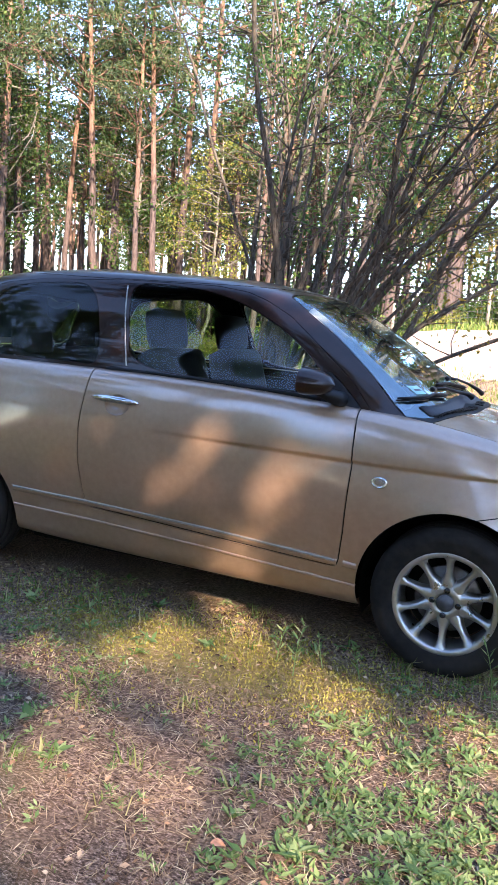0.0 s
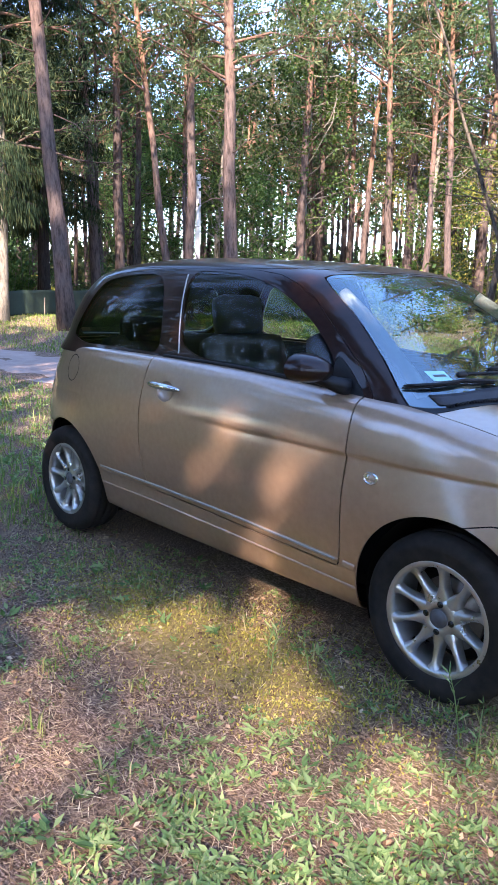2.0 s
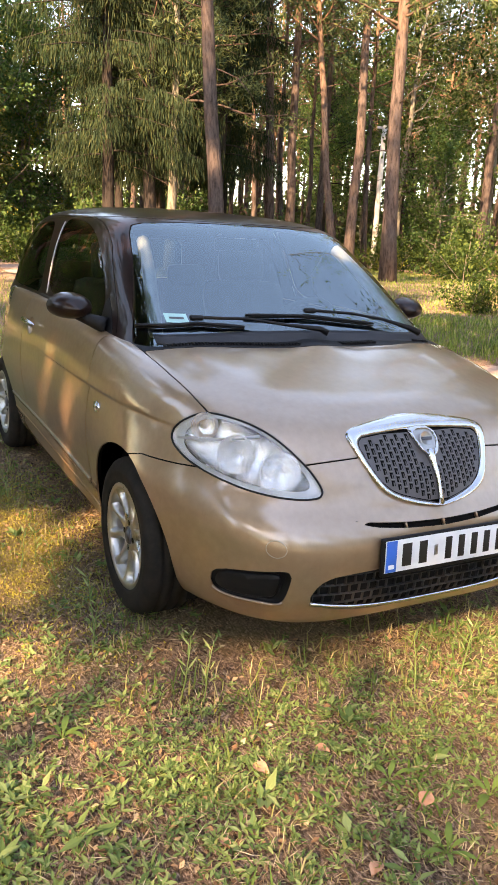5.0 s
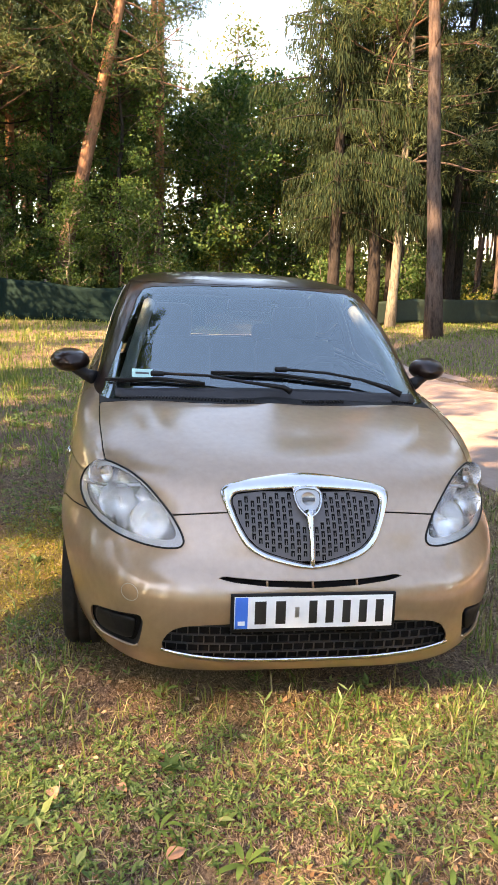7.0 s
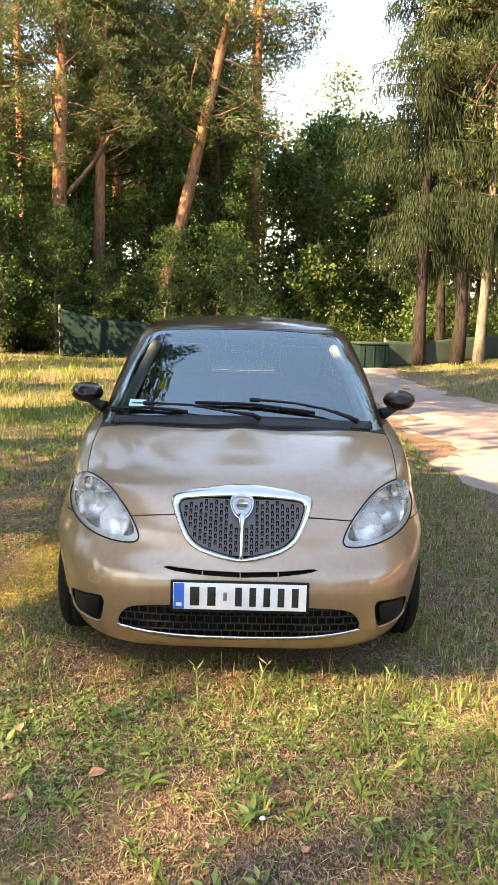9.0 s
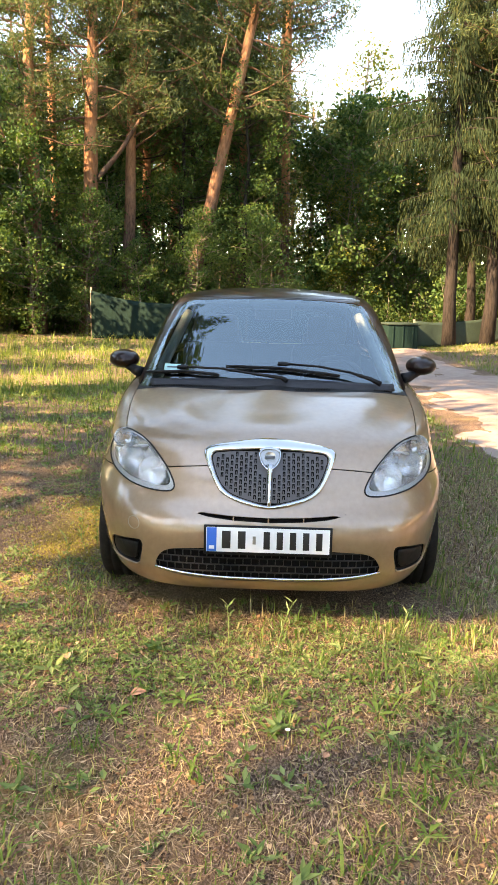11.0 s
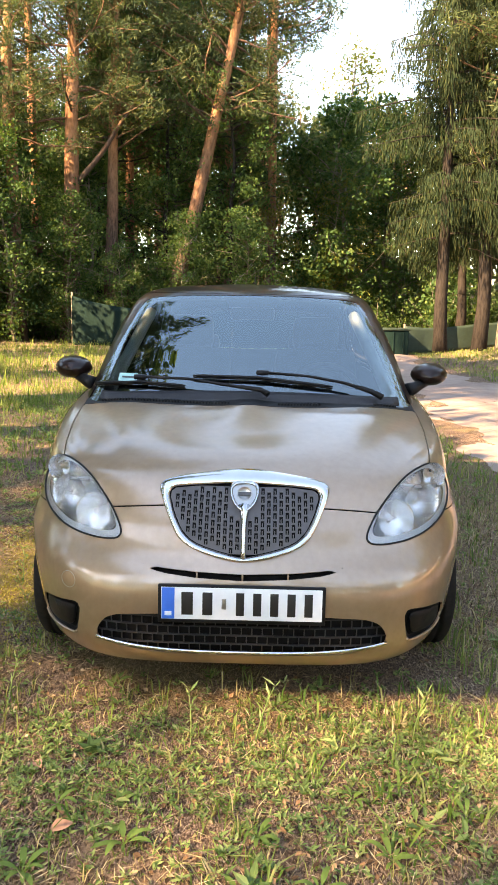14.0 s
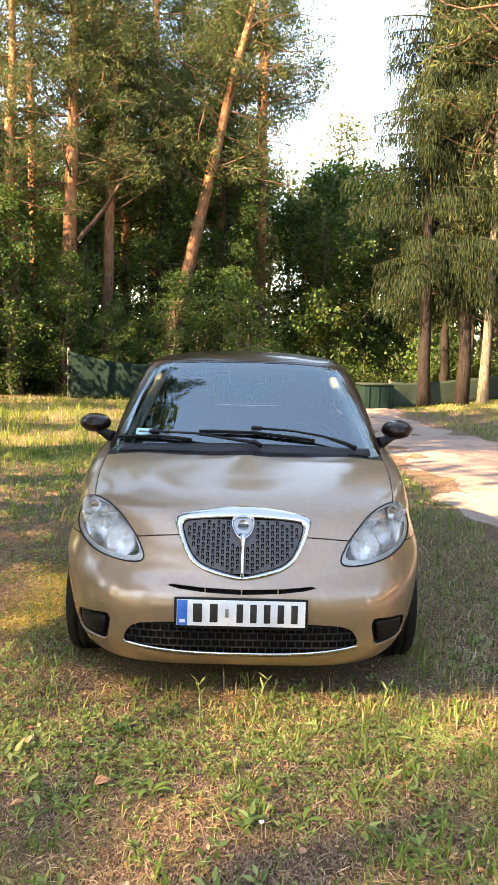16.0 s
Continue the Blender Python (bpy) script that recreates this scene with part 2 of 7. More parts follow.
M = {
    "gold": make_paint("champagne_paint", (0.270, 0.166, 0.095), (0.372, 0.240, 0.147), 0.5, 0.42, dusty=0.05, coat_ior=1.85, coat_rough=0.11),
    "brown": make_paint("dark_brown_paint", (0.010, 0.0052, 0.0042), (0.024, 0.012, 0.0095), 0.10, 0.32, coat=0.5, dusty=0.006, coat_rough=0.012, spec=0.05),
    "chrome": surface("chrome", (0.56, 0.56, 0.57), (0.64, 0.64, 0.65), 0.08, 20, 1.0, rough_var=0.06),
    "dull_trim": surface("dull_trim", (0.26, 0.24, 0.20), (0.36, 0.33, 0.28), 0.42, 40, 0.7),
    "alloy": surface("alloy", (0.37, 0.365, 0.355), (0.47, 0.465, 0.45), 0.30, 14, 0.85, rough_var=0.2),
    "steel": surface("brake_steel", (0.12, 0.10, 0.09), (0.24, 0.22, 0.20), 0.45, 30, 0.9),
    "rubber": surface("tyre_rubber", (0.008, 0.008, 0.008), (0.026, 0.022, 0.019), 0.8, 24, bumpy=0.25, dist=0.004, spec=0.12),
    "plastic": surface("black_plastic", (0.005, 0.005, 0.006), (0.010, 0.010, 0.011), 0.5, 60, bumpy=0.15, dist=0.002, spec=0.2),
    "grey_plastic": surface("grey_plastic", (0.045, 0.047, 0.055), (0.075, 0.077, 0.085), 0.42, 60),
    "slate_plastic": surface("slate_plastic", (0.070, 0.064, 0.068), (0.100, 0.092, 0.095), 0.5, 60),
    "cowl_plastic": surface("cowl_plastic", (0.018, 0.018, 0.021), (0.030, 0.030, 0.034), 0.55, 60, bumpy=0.15, dist=0.002, spec=0.3),
    "gloss_black": surface("gloss_black", (0.005, 0.005, 0.006), (0.010, 0.010, 0.010), 0.10, 20, spec=0.4, rough_var=0.05),
    "dark": surface("dark_inside", (0.004, 0.004, 0.004), (0.009, 0.008, 0.008), 0.9, 20, spec=0.1),
    "seat": surface("seat_cloth", (0.006, 0.006, 0.007), (0.015, 0.015, 0.017), 0.85, 60, bumpy=0.3, dist=0.003),
    "dash": surface("dashboard_grey", (0.012, 0.013, 0.015), (0.022, 0.023, 0.026), 0.6, 40, bumpy=0.2, dist=0.002),
    "lining": surface("pale_lining", (0.50, 0.50, 0.46), (0.62, 0.62, 0.57), 0.8, 30),
    "glass": make_glass("side_glass", (0.66, 0.77, 0.70), 1.34),
    # The bluish sheen puts the tone of a bluer sky into the reflection
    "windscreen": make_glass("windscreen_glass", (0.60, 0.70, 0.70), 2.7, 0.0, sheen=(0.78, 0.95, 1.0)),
    "dark_glass": make_glass("rear_glass", (0.34, 0.43, 0.38), 1.34),
    "hatch_glass": make_glass("hatch_glass", (0.10, 0.13, 0.11), 1.34),
    "lens": make_glass("lamp_lens", (0.96, 0.97, 0.98), 1.45, 0.01, 0.05),
    "reflector": surface("lamp_reflector", (0.78, 0.79, 0.80), (0.88, 0.88, 0.88), 0.09, 38, 1.0, rough_var=0.06, bumpy=0.5, dist=0.012),
    "bezel": surface("lamp_bezel_grey", (0.58, 0.58, 0.58), (0.68, 0.68, 0.68), 0.30, 20, 0.3),
    "amber": surface("amber_bulb", (0.72, 0.50, 0.34), (0.80, 0.60, 0.45), 0.3, 20),
    "mirror": surface("mirror_glass", (0.9, 0.9, 0.9), (0.92, 0.92, 0.92), 0.02, 10, 1.0, rough_var=0.01),
    "white": surface("plate_white", (0.72, 0.73, 0.74), (0.82, 0.82, 0.82), 0.4, 30),
    "blue": surface("plate_blue", (0.008, 0.13, 0.56), (0.012, 0.17, 0.64), 0.4, 30),
    "ink": surface("plate_ink", (0.01, 0.01, 0.01), (0.018, 0.018, 0.018), 0.45, 30),
    "sticker": surface("sticker", (0.30, 0.55, 0.52), (0.38, 0.62, 0.60), 0.5, 60),
    "paper": surface("paper", (0.66, 0.52, 0.33), (0.76, 0.63, 0.43), 0.8, 20),
    "ground": make_ground(),
    "sand": surface("sand", (0.245, 0.178, 0.148), (0.35, 0.275, 0.235), 0.95, 5, bumpy=0.6, dist=0.03, spec=0.1),
    "pine_bark": make_bark("pine_bark", (0.080, 0.060, 0.052), (0.225, 0.130, 0.080), 6.0, 5.0),
    "red_bark": make_bark("red_pine_bark", (0.105, 0.066, 0.050), (0.36, 0.175, 0.092), 3.6, 3.0),
    "limb_bark": make_bark("limb_bark", (0.075, 0.055, 0.046), (0.17, 0.098, 0.062), 5.0, 4.0),
    "dark_bark": make_bark("dark_bark", (0.026, 0.021, 0.018), (0.034, 0.028, 0.022), 6.0, 5.0, 20),
    "willow_bark": make_bark("willow_bark", (0.085, 0.072, 0.055), (0.11, 0.095, 0.07), 3.0, 4.0, 22),
    "grey_bark": make_bark("grey_bark", (0.16, 0.145, 0.115), (0.20, 0.18, 0.14), 3.0, 4.0, 18),
    "needle": make_leaf("pine_needles", [(0.0, (0.042, 0.070, 0.042)), (0.6, (0.088, 0.120, 0.064)), (1.0, (0.155, 0.170, 0.080))], 0.38),
    "spruce": make_leaf("spruce_needles", [(0.0, (0.016, 0.030, 0.018)), (0.7, (0.027, 0.042, 0.022)), (1.0, (0.062, 0.068, 0.030))], 0.15, 0.04),
    "leaf": make_leaf("broad_leaves", [(0.0, (0.026, 0.056, 0.020)), (0.6, (0.055, 0.098, 0.032)), (1.0, (0.125, 0.165, 0.050))], 0.42),
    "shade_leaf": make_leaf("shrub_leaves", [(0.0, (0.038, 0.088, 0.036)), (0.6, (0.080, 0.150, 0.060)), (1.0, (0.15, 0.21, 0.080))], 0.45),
    "yellow_leaf": make_leaf("pale_leaves", [(0.0, (0.10, 0.13, 0.03)), (0.6, (0.19, 0.21, 0.05)), (1.0, (0.32, 0.26, 0.08))], 0.42),
    "autumn_leaf": make_leaf("yellowing_leaves", [(0.0, (0.10, 0.12, 0.03)), (0.5, (0.24, 0.20, 0.05)), (1.0, (0.42, 0.29, 0.10))], 0.42),
    "lush": make_leaf("lush_blades", [(0.0, (0.075, 0.145, 0.038)), (0.5, (0.13, 0.22, 0.062)), (0.85, (0.22, 0.30, 0.10)), (1.0, (0.40, 0.39, 0.20))], 0.40),
    "grass": make_leaf("grass_blades", [(0.0, (0.095, 0.155, 0.045)), (0.45, (0.18, 0.245, 0.07)), (0.68, (0.30, 0.30, 0.13)), (1.0, (0.58, 0.46, 0.31))], 0.4),
    "meadow": make_leaf("meadow_blades", [(0.0, (0.10, 0.17, 0.045)), (0.5, (0.18, 0.26, 0.07)), (0.8, (0.29, 0.34, 0.11)), (1.0, (0.48, 0.45, 0.22))], 0.4),
    "straw": make_leaf("dry_straw", [(0.0, (0.09, 0.052, 0.034)), (0.38, (0.31, 0.20, 0.138)), (0.78, (0.52, 0.375, 0.27)), (1.0, (0.74, 0.61, 0.48))], 0.2),
    "weed": make_leaf("weed_leaves", [(0.0, (0.10, 0.17, 0.068)), (0.5, (0.19, 0.28, 0.115)), (1.0, (0.36, 0.43, 0.21))], 0.40),
    "moss": make_leaf("moss_tips", [(0.0, (0.17, 0.155, 0.035)), (0.5, (0.36, 0.31, 0.075)), (1.0, (0.56, 0.47, 0.16))], 0.35),
    "flake": make_leaf("leaf_flakes", [(0.0, (0.05, 0.03, 0.02)), (0.45, (0.22, 0.12, 0.075)), (0.8, (0.38, 0.22, 0.14)), (1.0, (0.56, 0.42, 0.31))], 0.1),
    "dry_leaf": surface("dry_leaf", (0.34, 0.155, 0.085), (0.52, 0.30, 0.19), 0.8, 40),
    "tarp": surface("green_tarp", (0.004, 0.014, 0.0125), (0.008, 0.023, 0.019), 0.8, 9, bumpy=0.3, dist=0.03, stretch=(1, 1, 0.3), spec=0.1),
    "tarp_pale": surface("pale_green_tarp", (0.012, 0.027, 0.018), (0.022, 0.042, 0.027), 0.75, 9, bumpy=0.3, dist=0.03),
    "wood": surface("grey_wood", (0.10, 0.08, 0.06), (0.20, 0.17, 0.13), 0.85, 20, stretch=(1, 1, 0.1), bumpy=0.3),
    "concrete": surface("concrete", (0.42, 0.42, 0.40), (0.56, 0.55, 0.52), 0.85, 12, bumpy=0.2),
    "petal": surface("white_petal", (0.75, 0.74, 0.70), (0.84, 0.83, 0.80), 0.7, 40),
}

# ---- mesh helpers ----


class Build:
    """Vertices and faces of one part, gathered piece by piece."""

    def __init__(self):
        self.v, self.f, self.n = [], [], 0

    def add(self, v, f):
        v = np.asarray(v, float).reshape(-1, 3)
        self.v.append(v)
        n = self.n
        self.f += [tuple(i + n for i in q) for q in f]
        self.n += len(v)
        return self

    def tube(self, path, radii, sides=8, caps=True):
        path = np.asarray(path, float)
        k = len(path)
        radii = np.broadcast_to(np.asarray(radii, float), (k,))
        tang = np.gradient(path, axis=0)
        tang /= np.linalg.norm(tang, axis=1)[:, None] + 1e-12
        ref = np.array([0.0, 0, 1]) if abs(tang[0][2]) < 0.8 else np.array([1.0, 0, 0])
        a = np.arange(sides) * 2 * math.pi / sides
        rings = []
        for p, t, r in zip(path, tang, radii):
            s = np.cross(t, ref)
            s /= np.linalg.norm(s) + 1e-12
            w = np.cross(s, t)
            ref = w
            rings.append(p + r * (np.outer(np.cos(a), s) + np.outer(np.sin(a), w)))
        f = [(i * sides + j, i * sides + (j + 1) % sides, (i + 1) * sides + (j + 1) % sides, (i + 1) * sides + j) for i in range(k - 1) for j in range(sides)]
        if caps:
            f += [tuple(range(sides))[::-1], tuple((k - 1) * sides + j for j in range(sides))]
        return self.add(np.vstack(rings), f)

    def box(self, size, m=None, bevel=0.0):
        x, y, z = (s / 2 for s in size)
        b = min(bevel, x * 0.9, y * 0.9, z * 0.9)
        if b <= 0:
            v = [(sx * x, sy * y, sz * z) for sx in (-1, 1) for sy in (-1, 1) for sz in (-1, 1)]
            f = [(0, 1, 3, 2), (4, 6, 7, 5), (0, 4, 5, 1), (2, 3, 7, 6), (0, 2, 6, 4), (1, 5, 7, 3)]
        else:
            bm = bmesh.new()
            bmesh.ops.create_cube(bm, size=1)
            for q in bm.verts:
                q.co = Vector((q.co.x * 2 * x, q.co.y * 2 * y, q.co.z * 2 * z))
            bmesh.ops.bevel(bm, geom=list(bm.edges), offset=b, segments=2, affect="EDGES", profile=0.6)
            bm.verts.index_update()
            v = [q.co[:] for q in bm.verts]
            f = [tuple(q.index for q in t.verts) for t in bm.faces]
            bm.free()
        v = np.array(v)
        if m is not None:
            v = (np.array(m)[:3, :3] @ v.T).T + np.array(m)[:3, 3]
        return self.add(v, f)

    def lathe(self, profile, m=None, sides=40, closed=False):
        """Turns (radius, height) round the z axis."""
        k = len(profile)
        a = np.arange(sides) * 2 * math.pi / sides
        v = np.array([(r * math.cos(t), r * math.sin(t), h) for r, h in profile for t in a])
        f = [(i * sides + j, i * sides + (j + 1) % sides, (i + 1) % k * sides + (j + 1) % sides, (i + 1) % k * sides + j) for i in range(k if closed else k - 1) for j in range(sides)]
        if m is not None:
            v = (np.array(m)[:3, :3] @ v.T).T + np.array(m)[:3, 3]
        return self.add(v, f)

    def grid(self, pts):
        """A sheet from a rows x columns x 3 array."""
        r, c, _ = pts.shape
        return self.add(pts, [(i * c + j, i * c + j + 1, (i + 1) * c + j + 1, (i + 1) * c + j) for i in range(r - 1) for j in range(c - 1)])

    def mesh(self, name, smooth=True):
        me = bpy.data.meshes.new(name)
        v = np.vstack(self.v) if self.v else np.zeros((0, 3))
        sizes = np.array([len(q) for q in self.f], np.int32)
        idx = np.fromiter((i for q in self.f for i in q), np.int32)
        me.vertices.add(len(v))
        me.vertices.foreach_set("co", v.astype(np.float32).ravel())
        me.loops.add(len(idx))
        me.loops.foreach_set("vertex_index", idx)
        me.polygons.add(len(sizes))
        me.polygons.foreach_set("loop_start", np.concatenate(([0], np.cumsum(sizes)[:-1])).astype(np.int32))
        me.polygons.foreach_set("use_smooth", np.full(len(sizes), smooth))
        me.update(calc_edges=True)
        me.validate()
        return me


def part(name, b, material, parent=None, label="", smooth=True, solid=0.0):
    """One mesh object, under its thing or part."""
    me = b.mesh(name, smooth) if isinstance(b, Build) else b
    if not me.materials:
        me.materials.append(M[material])
    ob = new(name, me)
    if parent is not None:
        ob.parent = parent
    if label:
        tagged(ob, label)
    if solid:
        s = ob.modifiers.new("solid", "SOLIDIFY")
        s.thickness, s.offset = solid, -1
    return ob


def thing(name, label, category, group="", kind="", at=None):
    ob = new(name)
    ob.empty_display_size = 0.2
    if at is not None:
        ob.matrix_world = at
    return tagged(ob, label, category, group, kind)


rng = np.random.default_rng(7)


def wave(x, y):
    """Gentle unevenness of the ground, between about -1 and 1."""
    return (np.sin(x * 1.3 + 0.7 * np.sin(y * 0.9)) + np.sin(y * 1.7 + 1.1 * np.sin(x * 0.8)) + 0.5 * np.sin(x * 3.9 + y * 2.3) + 0.4 * np.sin(x * 5.1 - y * 6.3)) / 2.9


def ground_z(x, y):
    """Height of the ground; level under the car, a sandy bank beyond the road."""
    x, y = np.asarray(x, float), np.asarray(y, float)
    z = 0.018 * wave(x, y) + 0.05 * wave(x * 0.2, y * 0.2) * np.clip(np.hypot(x, y) / 12, 0, 1)
    z = z + 0.32 * np.clip((y - 5.0) / 3.5, 0, 1) * np.clip((-9.0 - x) / 5.0, 0, 1)
    edge = 13.5 + 0.8 * np.sin(x * 0.5)
    bank = 1.75 / (1 + np.exp(-(y - edge) / 0.9)) / (1 + np.exp((-3.8 - x) / 0.9))
    return z + bank * (1 + 0.08 * wave(x * 1.5, y * 1.5))


def road_near(x):
    return 2.15 + 0.12 * np.sin(x * 0.9) + 0.07 * np.sin(x * 2.7 + 1) - 0.03 * x * (x < -6) * 0.6 + 0.05 * np.sin(x * 6.1)


def road_far(x):
    return 5.3 + 0.15 * np.sin(x * 0.7 + 2) + 0.1 * np.sin(x * 2.1) + np.clip((x + 4) * 0.12, -1.0, 1.5) + 0.05 * np.sin(x * 5.3)


# ---- ground and road ----
t = np.linspace(-1, 1, 280)
line = 1.6 * np.sinh(6.6 * t)
gx, gy = np.meshgrid(line + 1.5, line - 1.0)
part("ground", Build().grid(np.dstack([gx, gy, ground_z(gx, gy)])), "ground")
tagged(bpy.data.objects["ground"], "uneven forest floor of moss, needles and thin grass", "ground", kind="structure")
xs = np.concatenate([np.arange(-70, -16, 0.5), np.arange(-16, 10, 0.1), np.arange(10, 60, 0.6)])
s = np.linspace(0, 1, 26)[:, None]
ry = road_near(xs) + s * (road_far(xs) - road_near(xs))
rx = np.broadcast_to(xs, ry.shape)
rz = ground_z(rx, ry) + 0.016 * np.sin(math.pi * np.clip(s, 0, 1)) ** 0.3 - 0.008 + 0.010 * wave(rx * 1.4, ry * 4) 
tagged(part("road", Build().grid(np.dstack([rx, ry, rz])), "sand"), "sandy forest track, pale and rutted", "road", kind="structure")

# ---- the car: two smooth shells, cut into their panels ----
from mathutils.bvhtree import BVHTree


def hermite(rows, samples, spine=True, dense=None):
    """A smooth surface through rows of points (rows x columns x 3)."""
    step = np.linalg.norm(np.diff(rows, axis=0), axis=2).mean(axis=1)
    t = np.concatenate(([0], np.cumsum(step)))
    tang = np.empty_like(rows)
    d = np.diff(rows, axis=0) / step[:, None, None]
    tang[0], tang[-1] = d[0], d[-1]
    if spine:
        tang[-1] = (rows[-2] * np.array((1, -1, 1)) - rows[-2]) / (2 * step[-1])
    w = step[1:] / (step[1:] + step[:-1])
    tang[1:-1] = d[:-1] * w[:, None, None] + d[1:] * (1 - w)[:, None, None]
    out = []
    qs = np.linspace(0, t[-1], samples) if dense is None else np.concatenate([np.linspace(0, t[dense[0]], int(samples * t[dense[0]] / t[-1])), np.linspace(t[dense[0]], t[dense[1]], dense[2])[1:-1], np.linspace(t[dense[1]], t[-1], int(samples * (1 - t[dense[1]] / t[-1])))])
    for q in qs:
        i = min(np.searchsorted(t, q, side="right") - 1, len(step) - 1)
        h = step[i]
        a = (q - t[i]) / h
        out.append((1 + 2 * a) * (1 - a) ** 2 * rows[i] + a * (1 - a) ** 2 * h * tang[i] + a * a * (3 - 2 * a) * rows[i + 1] + a * a * (a - 1) * h * tang[i + 1])
    return np.array(out)


def plan_curve(c, xr, xf, xm, w, nr, nf):
    """Half an outline seen from above: tail, right flank, nose. c runs from -1 to 1."""
    s = np.sqrt(np.clip(1 - c * c, 0, 1))
    n = np.where(c < 0, nr, nf)
    reach = np.where(c < 0, xm - xr, xf - xm)
    x = xm + np.sign(c) * np.abs(c) ** (2 / n) * reach
    return x, -w * s ** (2 / n)


def stations(ref, spacing):
    """Values of c that give the wished spacing along the reference outline."""
    k = np.linspace(-1, 1, 6001)
    c = np.sign(k) * (1 - (1 - np.abs(k)) ** 2) ** 2
    x, y = plan_curve(c, *ref)
    ds = np.hypot(np.diff(x), np.diff(y)) / spacing((x[1:] + x[:-1]) / 2)
    acc = np.concatenate(([0], np.cumsum(ds)))
    return np.interp(np.linspace(0, acc[-1], int(acc[-1]) + 1), acc, c)


def poly_dist(p, q, poly):
    """Signed distance to a closed outline, minus inside."""
    a = np.array(poly, float)
    b = np.roll(a, -1, axis=0)
    best = np.full(p.shape, 1e9)
    inside = np.zeros(p.shape, bool)
    for (ax, ay), (bx, by) in zip(a, b):
        ex, ey = bx - ax, by - ay
        t = np.clip(((p - ax) * ex + (q - ay) * ey) / (ex * ex + ey * ey + 1e-15), 0, 1)
        best = np.minimum(best, np.hypot(p - ax - t * ex, q - ay - t * ey))
        if ey != 0:
            inside ^= ((ay > q) != (by > q)) & (p < ax + (q - ay) / ey * ex)
    return np.where(inside, -best, best)


def both(half):
    """A symmetric outline from its half with positive first numbers, from the top middle to the bottom middle."""
    return list(half) + [(-a, b) for a, b in reversed(half) if a > 1e-6]


def clip(shell, s):
    """The share of a shell where s is below nought, cut cleanly."""
    v, faces = shell
    s = np.where(np.abs(s) < 1e-7, 1e-7, s)
    extra, made, out = [], {}, []
    n = len(v)
    for f in faces:
        sf = [s[i] for i in f]
        if all(q > 0 for q in sf):
            continue
        if all(q < 0 for q in sf):
            out.append(f)
            continue
        g = []
        for i, a in enumerate(f):
            b = f[(i + 1) % len(f)]
            if s[a] < 0:
                g.append(a)
            if (s[a] < 0) != (s[b] < 0):
                key = (min(a, b), max(a, b))
                if key not in made:
                    t = s[a] / (s[a] - s[b])
                    made[key] = n + len(extra)
                    extra.append(v[a] + t * (v[b] - v[a]))
                g.append(made[key])
        if len(g) > 2:
            out.append(tuple(g))
    v = np.vstack([v, np.array(extra)]) if extra else v
    used = sorted({i for f in out for i in f})
    if not used:
        return np.zeros((0, 3)), []
    new_index = np.full(len(v), -1)
    new_index[used] = np.arange(len(used))
    return v[used], [tuple(int(new_index[i]) for i in f) for f in out]


def split(shell, field, gap=0.0022):
    s = field(shell[0])
    return clip(shell, s + gap), clip(shell, gap - s)


def mirrored(grid_pts):
    b = Build().grid(grid_pts)
    m = grid_pts * np.array([1, -1, 1])
    b.add(m, [f[::-1] for f in Build().grid(m).f])
    v = np.vstack(b.v)
    half = len(v) // 2
    keep = np.arange(len(v))
    on_axis = np.where(np.abs(v[half:, 1]) < 1e-6)[0]
    keep[on_axis + half] = on_axis
    return v, [tuple(int(keep[i]) for i in f) for f in b.f]


def shell_part(name, shell, material, parent, label="", solid=0.006):
    """A panel with its own folded-in edge."""
    v, faces = shell
    b = Build().add(v, faces)
    if solid:
        nrm = np.zeros_like(v)
        count = {}
        for f in faces:
            n = np.cross(v[f[1]] - v[f[0]], v[f[2]] - v[f[0]])
            for i, a in enumerate(f):
                nrm[a] += n
                e = (a, f[(i + 1) % len(f)])
                count[e] = 1
        nrm /= np.linalg.norm(nrm, axis=1)[:, None] + 1e-12
        rim = [e for e in count if (e[1], e[0]) not in count]
        for a, c in rim:
            b.add([v[c], v[a], v[a] - nrm[a] * solid, v[c] - nrm[c] * solid], [(0, 1, 2, 3)])
    return part(name, b, material, parent, label)


# lower body: tail x, nose x, half width, tail and nose roundness, heights at tail, middle, scuttle, nose
ROWS_BODY = [
    (-1.60, 1.72, 0.64, 3.5, 4.4, 0.24, 0.19, 0.19, 0.185),
    (-1.73, 1.90, 0.775, 4.2, 4.6, 0.27, 0.215, 0.21, 0.195),
    (-1.79, 1.965, 0.800, 4.2, 4.6, 0.36, 0.30, 0.29, 0.26),
    (-1.815, 1.985, 0.824, 4.2, 4.6, 0.47, 0.43, 0.42, 0.38),
    (-1.80, 1.975, 0.846, 4.2, 4.4, 0.63, 0.58, 0.57, 0.50),
    (-1.77, 1.905, 0.848, 4.2, 4.1, 0.79, 0.72, 0.70, 0.59),
    (-1.72, 1.845, 0.832, 4.2, 4.2, 0.92, 0.865, 0.83, 0.69),
    (-1.66, 1.780, 0.785, 4.2, 4.4, 1.03, 1.000, 0.925, 0.785),
    (-1.55, 1.700, 0.660, 4.0, 4.0, 1.04, 1.020, 0.962, 0.835),
    (-1.20, 1.450, 0.400, 3.0, 3.2, 1.05, 1.030, 0.984, 0.905),
    (-0.60, 1.120, 0.000, 3.0, 3.0, 1.05, 1.030, 0.992, 0.985),
]
cs = stations((-1.80, 1.985, 0.0, 0.846, 4.2, 3.6), lambda x: np.where(x > 1.35, 0.013, np.where(x < -1.3, 0.024, 0.018)))
rows = []
